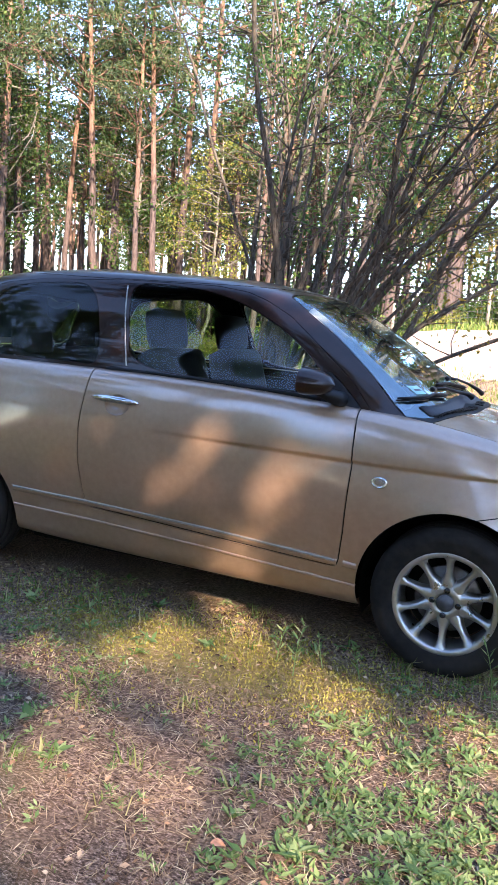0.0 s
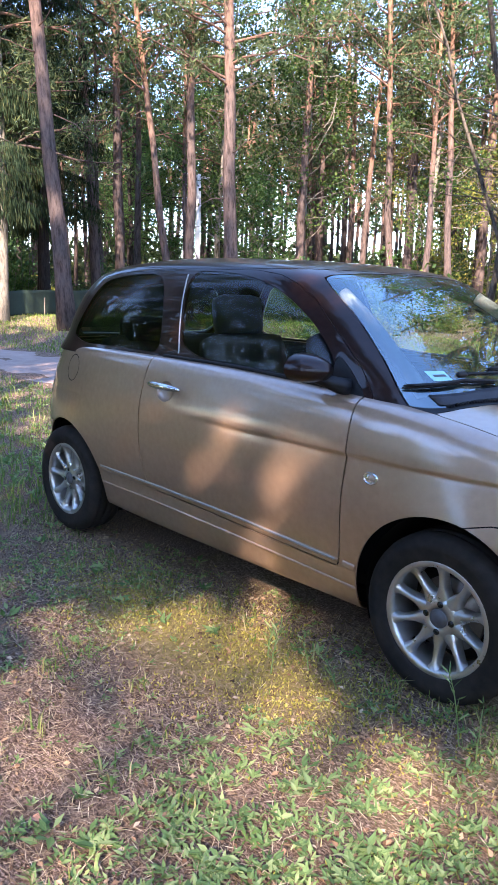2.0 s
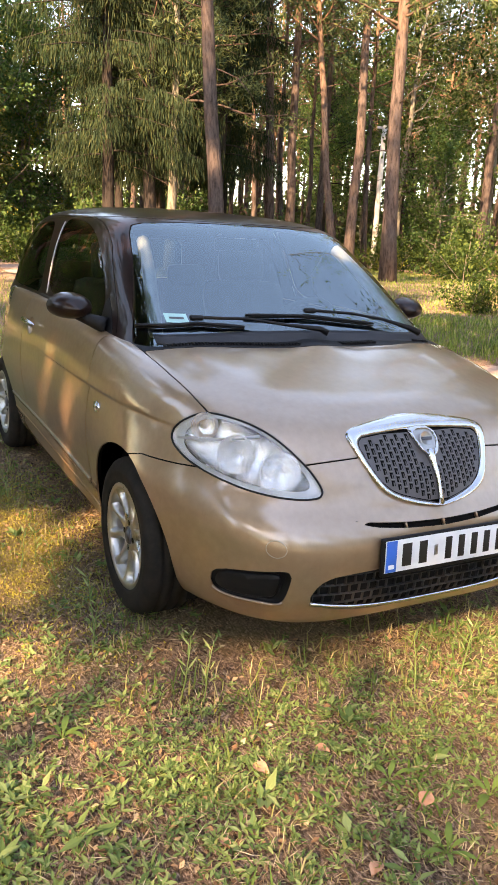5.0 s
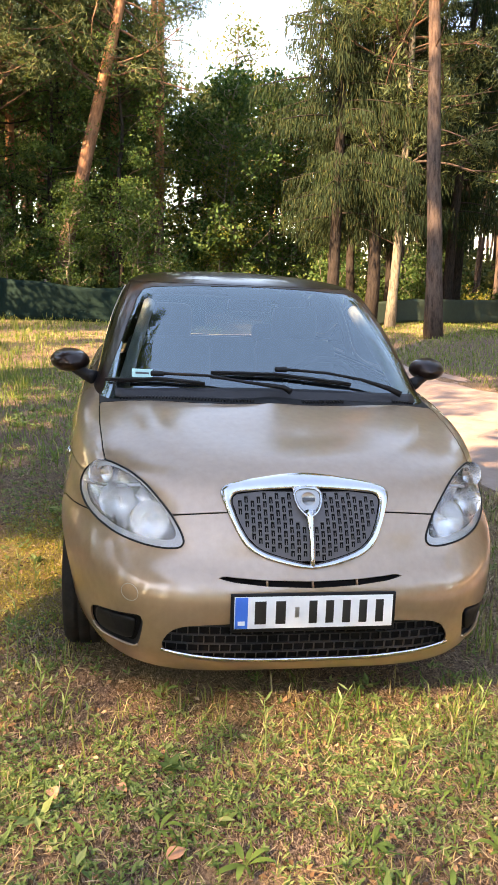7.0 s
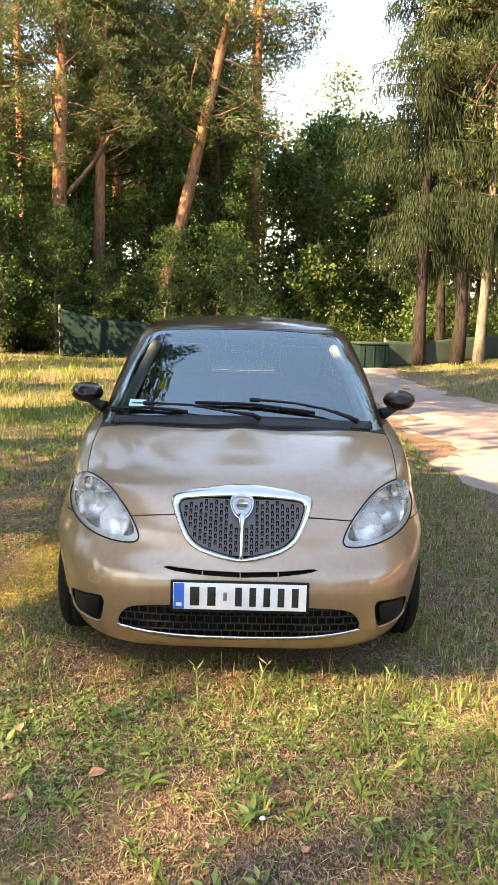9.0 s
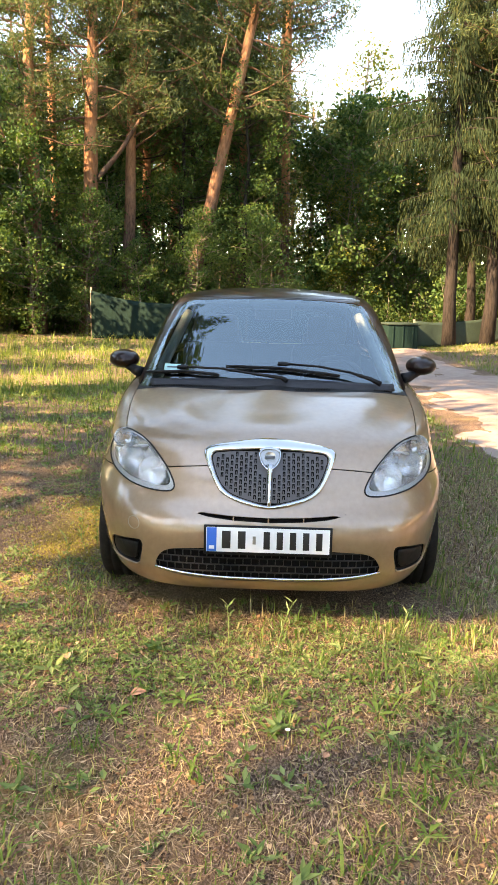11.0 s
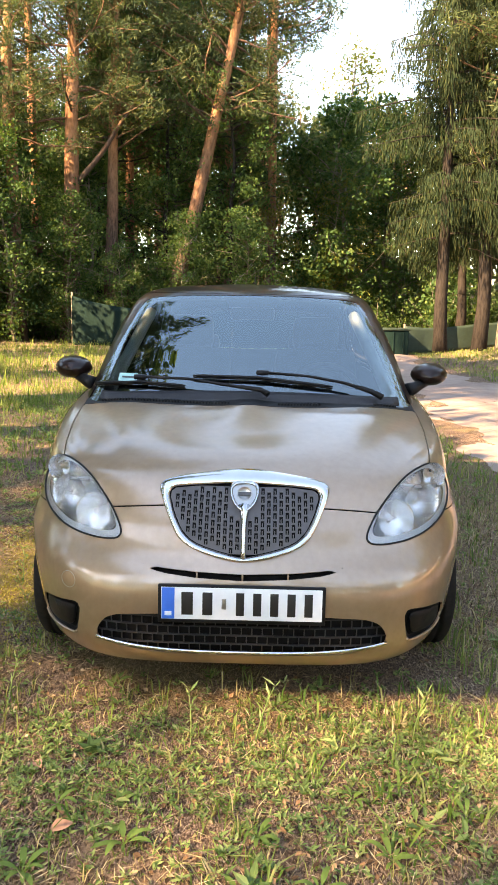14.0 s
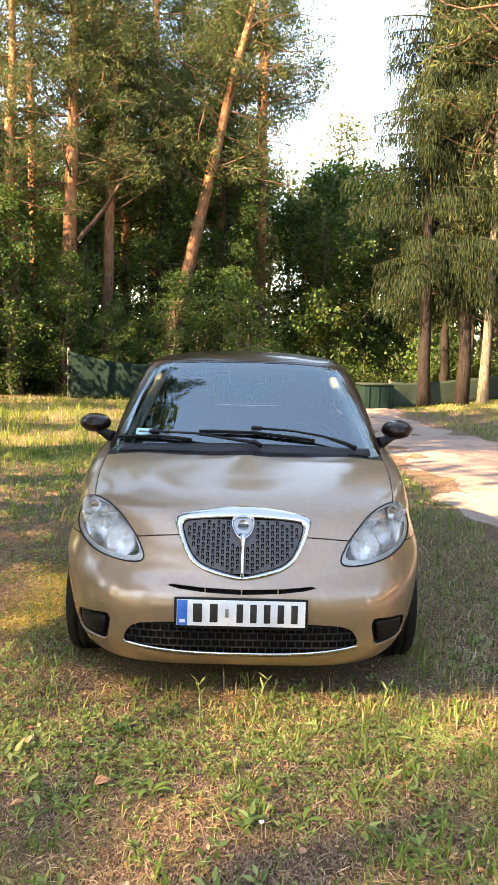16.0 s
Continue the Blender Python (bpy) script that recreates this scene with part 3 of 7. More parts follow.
for xr, xf, w, nr, nf, z0, z1, z2, z3 in ROWS_BODY:
    x, y = plan_curve(cs, xr, xf, 0.0, w, nr, nf)
    fit_z = np.polyfit([xr, 0.0, min(1.05, xf - 0.1), xf], [z0, z1, z2, z3], 3)
    rows.append(np.dstack([x, y, np.polyval(fit_z, x)])[0])
body_grid = hermite(np.array(rows), 118, True, (5, 7, 46))
# the crease that runs along door and wing
X, Y, Z = body_grid[..., 0], body_grid[..., 1], body_grid[..., 2]
crease_z = 0.787 - 0.012 * X
fade = np.clip((X + 0.15) / 0.4, 0, 1) * np.clip((1.62 - X) / 0.3, 0, 1) * (Y < -0.5)
below = np.clip((crease_z - Z) / 0.014 + 0.5, 0, 1)
body_grid[..., 1] += 0.010 * fade * below * below * (3 - 2 * below) * np.exp(-np.clip(crease_z - Z, 0, 1) / 0.10)
body_grid[..., 1] += 0.006 * np.clip(1 - np.abs(X + 0.1) / 1.1, 0, 1) * np.exp(-((Z - 0.40) / 0.035) ** 2) * (Y < -0.5)
flare = np.exp(-((X - 1.33) / 0.34) ** 2) + 0.8 * np.exp(-((X + 1.25) / 0.32) ** 2)
body_grid[..., 1] -= 0.030 * flare * np.clip((0.78 - Z) / 0.2, 0, 1) * np.clip((Z - 0.16) / 0.1, 0, 1) * (Y < -0.35)
body_grid[..., 0] += 0.045 * np.exp(-(Y / 0.24) ** 2) * np.exp(-((Z - 0.66) / 0.13) ** 2) * (X > 1.3)
body_shell = mirrored(body_grid)
body_tree = BVHTree.FromPolygons([tuple(p) for p in body_shell[0]], body_shell[1])

# greenhouse: the same kind of rows
ROWS_CABIN = [
    (-1.66, 1.130, 0.770, 5.0, 7.6, 0.985, 0.975, 0.95, 0.94),
    (-1.63, 1.085, 0.752, 5.0, 7.6, 1.030, 1.015, 0.985, 0.975),
    (-1.57, 0.855, 0.712, 5.0, 7.2, 1.170, 1.160, 1.14, 1.135),
    (-1.49, 0.625, 0.662, 5.0, 6.6, 1.300, 1.310, 1.295, 1.290),
    (-1.39, 0.410, 0.596, 5.0, 6.0, 1.385, 1.427, 1.415, 1.410),
    (-1.34, 0.345, 0.556, 4.6, 4.8, 1.408, 1.455, 1.442, 1.437),
    (-1.24, 0.220, 0.450, 4.2, 4.4, 1.430, 1.477, 1.465, 1.462),
    (-1.00, 0.000, 0.230, 3.6, 3.6, 1.460, 1.493, 1.484, 1.484),
    (-0.80, -0.25, 0.000, 3.0, 3.0, 1.478, 1.498, 1.492, 1.490),
]
XM = -0.40
cs2 = stations((-1.57, 0.855, XM, 0.712, 5.0, 7.2), lambda x: np.where(x > 0.3, 0.016, 0.024))
rows = []
for xr, xf, w, nr, nf, z0, z1, z2, z3 in ROWS_CABIN:
    x, y = plan_curve(cs2, xr, xf, XM, w, nr, nf)
    mid = XM + 0.75 * (xf - XM)
    fit_z = np.polyfit([xr, XM, mid, xf], [z0, z1, z2, z3], 3)
    rows.append(np.dstack([x, y, np.polyval(fit_z, x)])[0])
cabin_shell = mirrored(hermite(np.array(rows), 60))
cabin_tree = BVHTree.FromPolygons([tuple(p) for p in cabin_shell[0]], cabin_shell[1])


def side_point(tree, x, z, side=-1, out=0.0):
    """The point of a flank at x and z."""
    hit = tree.ray_cast(Vector((x, side * 2.0, z)), Vector((0, -side, 0)))
    return np.array(hit[0] + hit[1] * out) if hit[0] is not None else np.array((x, side * 0.8, z))


def front_point(tree, y, z, out=0.0):
    """The point of the front at y and z."""
    hit = tree.ray_cast(Vector((4.0, y, z)), Vector((-1, 0, 0)))
    return np.array(hit[0]) + np.array((out, 0, 0)) if hit[0] is not None else np.array((1.8, y, z))


LAMP = [(0.694, 0.819), (0.651, 0.831), (0.578, 0.816), (0.524, 0.787), (0.472, 0.738), (0.435, 0.695), (0.410, 0.652), (0.404, 0.629), (0.418, 0.613), (0.470, 0.609), (0.548, 0.615), (0.624, 0.629), (0.694, 0.654), (0.738, 0.682), (0.757, 0.724), (0.735, 0.780)]
GRILLE = [(0, 0.828), (0.09, 0.822), (0.195, 0.810), (0.258, 0.799), (0.282, 0.787), (0.286, 0.770), (0.272, 0.735), (0.262, 0.712), (0.232, 0.655), (0.212, 0.627), (0.167, 0.600), (0.088, 0.580), (0, 0.569)]
GRILLE_IN = [(0, 0.789), (0.06, 0.787), (0.16, 0.781), (0.257, 0.772), (0.230, 0.696), (0.199, 0.645), (0.160, 0.617), (0.088, 0.597), (0.02, 0.584), (0, 0.582)]
LOWER = [(0, 0.412), (0.38, 0.396), (0.435, 0.380), (0.465, 0.350), (0.482, 0.300), (0.33, 0.262), (0, 0.252)]
FOG = [(0.704, 0.381), (0.560, 0.411), (0.536, 0.407), (0.531, 0.384), (0.546, 0.300), (0.562, 0.290), (0.610, 0.290), (0.680, 0.284), (0.704, 0.310)]
FOG_IN = [(0.682, 0.371), (0.566, 0.395), (0.550, 0.385), (0.556, 0.345), (0.566, 0.310), (0.625, 0.303), (0.678, 0.299), (0.690, 0.325)]
SLIT = [(0, 0.534), (0.15, 0.537), (0.255, 0.543), (0.322, 0.551), (0.330, 0.547), (0.26, 0.530), (0.15, 0.520), (0, 0.515)]
DOOR = [(0.772, 1.10), (0.785, 0.93), (0.792, 0.76), (0.782, 0.50), (0.768, 0.368), (0.755, 0.349), (-0.400, 0.402), (-0.425, 0.415), (-0.437, 0.46), (-0.462, 0.62), (-0.468, 0.77), (-0.458, 0.90), (-0.435, 1.10)]


def rounded(line, times=2):
    """An outline with its corners cut round."""
    p = np.array(line, float)
    for _ in range(times):
        q = np.roll(p, -1, axis=0)
        p = np.stack([0.78 * p + 0.22 * q, 0.22 * p + 0.78 * q], 1).reshape(-1, 2)
    return [tuple(a) for a in p]


LAMP, FOG, FOG_IN = rounded(LAMP), rounded(FOG), rounded(FOG_IN)
FULL_GRILLE, FULL_GRILLE_IN, FULL_LOWER = rounded(both(GRILLE)), rounded(both(GRILLE_IN)), rounded(both(LOWER))


def on_front(outline, absolute=False, back=1.2):
    return lambda v: np.where(v[:, 0] > back, poly_dist(np.abs(v[:, 1]) if absolute else v[:, 1], v[:, 2], outline), 1.0)


def on_side(outline, reach=0.55):
    return lambda v: np.where(np.abs(v[:, 1]) > reach, poly_dist(v[:, 0], v[:, 2], outline), 1.0)


def arches(v, r=0.352):
    d = np.minimum(np.hypot(v[:, 0] - 1.194, v[:, 2] - 0.285), np.hypot(v[:, 0] + 1.194, v[:, 2] - 0.275))
    return np.where(np.abs(v[:, 1]) > 0.5, r - d, -1.0)


def cabin_hole(v):
    return np.where(v[:, 2] > 0.9, poly_dist(v[:, 0], v[:, 1], [(-1.55, -0.66), (-1.55, 0.66), (-1.3, 0.72), (0.75, 0.72), (0.90, 0.66), (1.0, 0.45), (1.05, 0), (1.0, -0.45), (0.90, -0.66), (0.75, -0.72), (-1.3, -0.72)]), 1.0)


def hood_field(v):
    x, y, z = v.T
    plan = poly_dist(x, np.abs(y), [(1.165, -1), (1.165, 0), (1.155, 0.30), (1.110, 0.55), (1.055, 0.705), (1.30, 0.693), (1.50, 0.674), (1.56, 0.664), (1.70, 0.61), (1.80, 0.51), (1.86, 0.45), (2.3, 0.42), (2.3, -1)])
    return np.maximum(plan, 0.728 - 0.12 * y * y - z)


def bumper_field(v):
    x, y, z = v.T
    return np.maximum(1.10 - x, z - np.minimum(0.728 - 0.12 * y * y, 0.628 + 0.26 * (x - 1.28)))


def tail_field(v):
    x, y, z = v.T
    return np.maximum(x + 1.10, z - (0.60 - 0.35 * (x + 1.40)))


car = thing("car", "small champagne hatchback with dark brown roof parked on grass", "car")
inner = (body_shell[0].copy(), body_shell[1])
outer = clip(body_shell, arches(body_shell[0]))
outer = clip(outer, -cabin_hole(outer[0]))
lenses, outer = split(outer, on_front(LAMP, True))
for outline, sym in ((FULL_GRILLE, False), (FULL_LOWER, False), (FOG, True), (both(SLIT), False)):
    f = on_front(outline, sym)(outer[0])
    outer = clip(outer, -f)
hood, outer = split(outer, hood_field)
bumper, outer = split(outer, bumper_field)
tail, outer = split(outer, tail_field)
doors, outer = split(outer, on_side(DOOR), 0.0028)
cowl, outer = split(outer, lambda v: np.where((v[:, 0] > 0.88) & (v[:, 0] < 1.25) & (np.abs(v[:, 1]) < 0.72) & (v[:, 2] > 0.88), np.maximum(np.abs(v[:, 1]) - 0.704 + 0.05 * (v[:, 0] - 1.05), 0.86 - v[:, 0]), 1.0), 0.001)
wings, outer = split(outer, lambda v: 0.60 - v[:, 0], 0.0)
HANDLE_CUP = [(-0.282 + 0.062 * math.cos(a), 0.878 + 0.046 * math.sin(a)) for a in np.linspace(0, 2 * math.pi, 20)[:-1]]
doors = clip(doors, -on_side(HANDLE_CUP)(doors[0]))
shell_part("hood", hood, "gold", car)
shell_part("front_bumper", bumper, "gold", car)
shell_part("rear_bumper", tail, "gold", car)
shell_part("cowl_panel", cowl, "plastic", car, "black ribbed plastic cowl below the windscreen")
shell_part("rear_body", outer, "gold", car)
for sgn in (-1, 1):
    shell_part("door", clip(doors, -sgn * doors[0][:, 1]), "gold", car)
    shell_part("front_wing", clip(wings, -sgn * wings[0][:, 1]), "gold", car)

# dark inner shell that stands in for shade, seen only through gaps and openings
normal = Build().add(*inner).mesh("tmp")
nv = np.empty(len(inner[0]) * 3, np.float32)
normal.vertices.foreach_get("normal", nv)
bpy.data.meshes.remove(normal)
inner = (inner[0] - 0.022 * nv.reshape(-1, 3), inner[1])
inner = clip(inner, arches(inner[0], 0.36))
inner = clip(inner, -cabin_hole(inner[0]))
inner = clip(inner, -on_front(LAMP, True)(inner[0]))
shell_part("inner_shell", inner, "dark", car, solid=0)

# greenhouse panes
SCREEN = both([(0, 1.426), (0.28, 1.421), (0.480, 1.409), (0.528, 1.396), (0.552, 1.36), (0.700, 0.975), (0.73, 0.90), (0, 0.90)])
QUARTER = rounded([(-1.30, 1.040), (-1.215, 1.20), (-1.12, 1.335), (-1.06, 1.368), (-0.85, 1.397), (-0.545, 1.408), (-0.430, 1.035), (-0.60, 1.040)], 3)
DOOR_GLASS = rounded([(-0.285, 1.043), (-0.335, 1.25), (-0.372, 1.416), (-0.19, 1.417), (0.017, 1.400), (0.191, 1.358), (0.336, 1.294), (0.449, 1.228), (0.535, 1.163), (0.602, 1.098), (0.615, 1.05), (0.620, 1.008), (0.30, 1.023)], 3)
REAR_GLASS = both([(0, 1.36), (0.42, 1.34), (0.47, 1.30), (0.52, 1.10), (0.48, 1.06), (0, 1.05)])
cabin = clip(cabin_shell, 0.93 - cabin_shell[0][:, 2])
screen, cabin = split(cabin, on_front(SCREEN, back=0.2), 0.0015)
quarter, cabin = split(cabin, on_side(QUARTER, 0.4), 0.0015)
door_glass, cabin = split(cabin, on_side(DOOR_GLASS, 0.4), 0.0015)
back_glass, cabin = split(cabin, lambda v: np.where(v[:, 0] < -1.2, poly_dist(v[:, 1], v[:, 2], REAR_GLASS), 1.0), 0.0015)
MIRROR_BASE = [(0.610, 1.085), (0.622, 1.0), (0.60, 0.94), (0.80, 0.93), (0.775, 0.985), (0.68, 1.07), (0.62, 1.115)]
FRAME = [(0.86, 0.92), (0.822, 0.971), (0.726, 1.077), (0.584, 1.190), (0.421, 1.312), (0.30, 1.372), (0.20, 1.405), (0.05, 1.424), (-0.40, 1.428), (-0.90, 1.410), (-1.13, 1.382), (-1.24, 1.27), (-1.36, 1.05), (-1.42, 0.92)]
sail, cabin = split(cabin, on_side(MIRROR_BASE, 0.4), 0.001)
frame_, cabin = split(cabin, on_side(FRAME, 0.4), 0.001)
roof, pillars = split(cabin, lambda v: 1.432 - v[:, 2] + 0.02 * np.clip(-v[:, 0] - 0.6, 0, 1), 0.001)
shell_part("roof", roof, "brown", car, "glossy dark brown roof", solid=0.012)
shell_part("window_surround", pillars, "brown", car, "glossy dark brown window pillars", solid=0.02)
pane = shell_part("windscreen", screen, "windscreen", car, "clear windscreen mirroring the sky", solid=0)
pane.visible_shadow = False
for sgn in (-1, 1):
    shell_part("quarter_window", clip(quarter, -sgn * quarter[0][:, 1]), "dark_glass", car, solid=0).visible_shadow = False
    shell_part("door_window", clip(door_glass, -sgn * door_glass[0][:, 1]), "glass", car, solid=0).visible_shadow = False
    shell_part("window_frame", clip(frame_, -sgn * frame_[0][:, 1]), "brown", car, "glossy dark brown window frame", solid=0.015)
    shell_part("mirror_sail", clip(sail, -sgn * sail[0][:, 1]), "plastic", car)
shell_part("rear_window", back_glass, "hatch_glass", car, solid=0).visible_shadow = False


def ribbon(tree, points, width, thick, side=None):
    """A raised bar that follows the skin through (x, z) or, on the front, (y, z) points."""
    pts = np.array(points, float)
    fine = np.array([np.interp(np.linspace(0, len(pts) - 1, 6 * len(pts)), range(len(pts)), pts[:, k]) for k in (0, 1)]).T
    spine = np.array([side_point(tree, a, b, side) if side else front_point(tree, a, b) for a, b in fine])
    out = np.array((0, side, 0)) if side else np.array((1.0, 0, 0))
    tang = np.gradient(spine, axis=0)
    tang /= np.linalg.norm(tang, axis=1)[:, None]
    up = np.cross(tang, out)
    up /= np.linalg.norm(up, axis=1)[:, None]
    prof = [(-0.5, -0.5), (-0.42, 0.7), (-0.2, 1.0), (0.2, 1.0), (0.42, 0.7), (0.5, -0.5)]
    g = np.array([spine + up * width * a + out * thick * b for a, b in prof])
    b = Build().grid(g if not side or side > 0 else g)
    return b


for sgn in (-1, 1):
    part("side_strip", ribbon(body_tree, [(-0.845, 0.424), (-0.40, 0.418), (0.20, 0.398), (0.765, 0.368)], 0.030, 0.006, sgn), "gold", car)
    part("side_strip", ribbon(body_tree, [(0.79, 0.368), (0.845, 0.364)], 0.030, 0.006, sgn), "gold", car)
    part("strip_trim", ribbon(body_tree, [(-0.835, 0.431), (-0.40, 0.425), (0.20, 0.405), (0.755, 0.375)], 0.011, 0.0085, sgn), "dull_trim", car, "dull grey strip insert")
    part("sill_edge", ribbon(body_tree, [(-0.84, 0.342), (-0.40, 0.338), (0.20, 0.316), (0.76, 0.286), (0.845, 0.282)], 0.014, 0.004, sgn), "gold", car)
    part("belt_seal", ribbon(cabin_tree, [(-0.40, 1.026), (0.1, 1.020), (0.60, 0.998)], 0.018, 0.006, sgn), "plastic", car)
    part("pillar_trim", ribbon(cabin_tree, [(-0.300, 1.045), (-0.346, 1.22), (-0.392, 1.402)], 0.006, 0.005, sgn), "dull_trim", car, "thin bright metal strip on the door pillar")
    # handle with its cup
    cup = Build()
    a = np.linspace(0, 2 * math.pi, 25)
    rings = []
    for k, depth in ((1.02, 0.0), (0.96, 0.005), (0.75, 0.012), (0.4, 0.016), (0.01, 0.017)):
        rings.append([side_point(body_tree, -0.282 + 0.062 * k * math.cos(q), 0.878 + 0.046 * k * math.sin(q), sgn) - np.array((0, sgn * depth, 0)) for q in a])
    cup.grid(np.array(rings))
    part("handle_cup", cup, "gold", car)
    hx = np.linspace(-0.408, -0.165, 14)
    taper = 1 - np.abs(np.linspace(-1, 1, 14)) ** 3
    path = np.array([side_point(body_tree, x, 0.897 - 0.03 * (x + 0.29), sgn, 0.012 + 0.018 * k) for x, k in zip(hx, taper)])
    part("door_handle", Build().tube(path, 0.005 + 0.011 * taper, 10), "chrome", car, "chrome door handle")
    # side repeater
    c = side_point(body_tree, 0.906, 0.714, sgn)
    rep = Build().lathe([(0.0, 0.010), (0.012, 0.009), (0.018, 0.005), (0.020, -0.004)], Matrix.Translation(c) @ pose(0, 0, 0, -90 * sgn, 0, 0) @ Matrix.Diagonal((1.25, 0.85, 1, 1)), 20)
    part("side_repeater", rep, "lens", car, "clear side indicator")
    part("repeater_ring", Build().lathe([(0.019, 0.001), (0.021, 0.006), (0.025, 0.005), (0.026, -0.002)], Matrix.Translation(c) @ pose(0, 0, 0, -90 * sgn, 0, 0) @ Matrix.Diagonal((1.25, 0.85, 1, 1)), 24), "chrome", car)
    # wheel housings
    for wx, wz in ((1.194, 0.285), (-1.194, 0.275)):
        well = [(0.350, 0.06), (0.349, 0.15), (0.348, 0.40)]
        liner = Build().lathe(well, pose(wx, sgn * 0.80, wz, 90 * sgn, 0, 0), 48)
        liner.lathe([(0.348, 0.40), (0.0, 0.40)], pose(wx, sgn * 0.80, wz, 90 * sgn, 0, 0), 48)
        low = clip((np.vstack(liner.v), liner.f), 0.16 - np.vstack(liner.v)[:, 2])
        low = clip(low, np.where(low[0][:, 0] > wx + 0.2, np.abs(low[0][:, 1]) - 0.70, -1.0))
        part("wheel_liner", Build().add(*low), "dark", car)
    # wing mirror
    mir = Build()
    a = np.linspace(0, 2 * math.pi, 25)[:-1]
    prof = []
    for k in np.linspace(0, 1, 9):
        r = math.sqrt(max(1 - k ** 2.4, 1e-6))
        prof.append([(0.575 + 0.105 * k + 0.02 * k * k, sgn * (0.858 + (0.088 * r) * math.cos(q) - 0.015 * k), 1.066 + 0.056 * r * math.sin(q) * (1.0 if math.sin(q) > 0 else 0.9) - 0.004 * k) for q in a])
    prof = np.array(prof)
    prof = np.concatenate([prof, prof[:, :1]], axis=1)
    mir.grid(prof if sgn < 0 else prof[:, ::-1])
    wing_mirror = part("wing_mirror", mir, "brown", car, "glossy dark brown wing mirror")
    back = prof[0][:-1]
    part("mirror_glass", Build().add(np.vstack([back * 0.94 + back.mean(0) * 0.06 + np.array((0.006, 0, 0))]), [tuple(range(24))[::sgn]]), "mirror", wing_mirror, "mirror glass")
    arm = Build().tube([(0.70, sgn * 0.735, 1.000), (0.685, sgn * 0.765, 1.008), (0.655, sgn * 0.80, 1.022), (0.63, sgn * 0.84, 1.035)], [0.034, 0.030, 0.024, 0.018], 12)
    part("mirror_arm", arm, "plastic", wing_mirror, "black mirror arm")

# seals round wheel openings and the fuel flap
flap = Build()
for k0, k1 in ((0.066, 0.070),):
    a = np.linspace(0, 2 * math.pi, 40)
    flap.grid(np.array([[side_point(body_tree, -1.158 + k * math.cos(q), 0.904 + k * math.sin(q), -1, 0.0015) for q in a] for k in (k0, k1)]))
part("fuel_flap", flap, "dark", car, "round fuel flap seam")

# ---- headlamps ----
for sgn in (-1, 1):
    glass = clip(lenses, -sgn * lenses[0][:, 1])
    lamp = shell_part("headlamp", glass, "lens", car, "clear almond-shaped headlamp", solid=0)
    lamp.visible_shadow = False
    poly = [(sgn * a, b) for a, b in LAMP]
    rim = np.array([front_point(body_tree, a, b, 0.001) for a, b in poly + poly[:1]])
    part("lamp_seal", Build().tube(rim, 0.0035, 6, False), "plastic", lamp)
    cy, cz = sgn * 0.57, 0.716
    for label, name, mat, steps in (("pale grey lamp surround", "lamp_bezel", "bezel", ((1.0, 0.004), (0.985, 0.014), (0.93, 0.018), (0.86, 0.024))), ("silver lamp housing", "lamp_housing", "reflector", ((0.86, 0.024), (0.84, 0.045), (0.70, 0.066), (0.45, 0.080), (0.02, 0.086)))):
        sheets = np.array([[front_point(body_tree, cy + k * (a - cy), cz + k * (b - cz)) - np.array((depth, 0, 0)) for a, b in poly + poly[:1]] for k, depth in steps])
        part(name, Build().grid(sheets if sgn > 0 else sheets[:, ::-1]), mat, lamp, label)
    bar = [front_point(body_tree, sgn * y_, z_, -0.026) for y_, z_ in ((0.735, 0.735), (0.66, 0.752), (0.60, 0.765), (0.545, 0.775))]
    part("lamp_divider", Build().tube(bar, 0.006, 6), "bezel", lamp)
    for cy, cz, r, dip in ((0.505, 0.672, 0.062, 0.030), (0.612, 0.715, 0.058, 0.034), (0.672, 0.782, 0.042, 0.028)):
        c = front_point(body_tree, sgn * cy, cz, -dip - 0.022)
        prof = [(r * 1.06, 0.030), (r, 0.026), (r * 0.86, 0.010), (r * 0.6, -0.006), (r * 0.3, -0.016), (0.008, -0.020)]
        part("lamp_bowl", Build().lathe(prof, Matrix.Translation(c) @ pose(0, 0, 0, 0, 78, sgn * 16), 28), "reflector", lamp, "round polished reflector")
        part("bulb", Build().lathe([(0.0, 0.016), (0.008, 0.013), (0.010, 0.004), (0.010, -0.02)], Matrix.Translation(c) @ pose(0, 0, 0, 0, 78, sgn * 16), 14), "amber" if r < 0.05 else "chrome", lamp)

# ---- grille, openings, plate ----
def ring_on_front(outer_line, inner_line, lift):
    """A rounded frame between two outlines on the front."""
    def even(line, m=120):
        p = np.array(line + line[:1])
        d = np.concatenate(([0], np.cumsum(np.hypot(*np.diff(p, axis=0).T))))
        q = np.linspace(0, d[-1], m + 1)
        return np.array([np.interp(q, d, p[:, 0]), np.interp(q, d, p[:, 1])]).T
    a, b = even(outer_line), even(inner_line)
    rows_ = []
    for k, h in ((0, -0.012), (0.0, 0.004), (0.12, 0.75 * lift), (0.35, lift), (0.65, lift * 0.9), (0.9, 0.4 * lift), (1.0, -0.004), (1.0, -0.02)):
        rows_.append([front_point(body_tree, *(p + (q - p) * k), h) for p, q in zip(a, b)])
    return Build().grid(np.array(rows_))


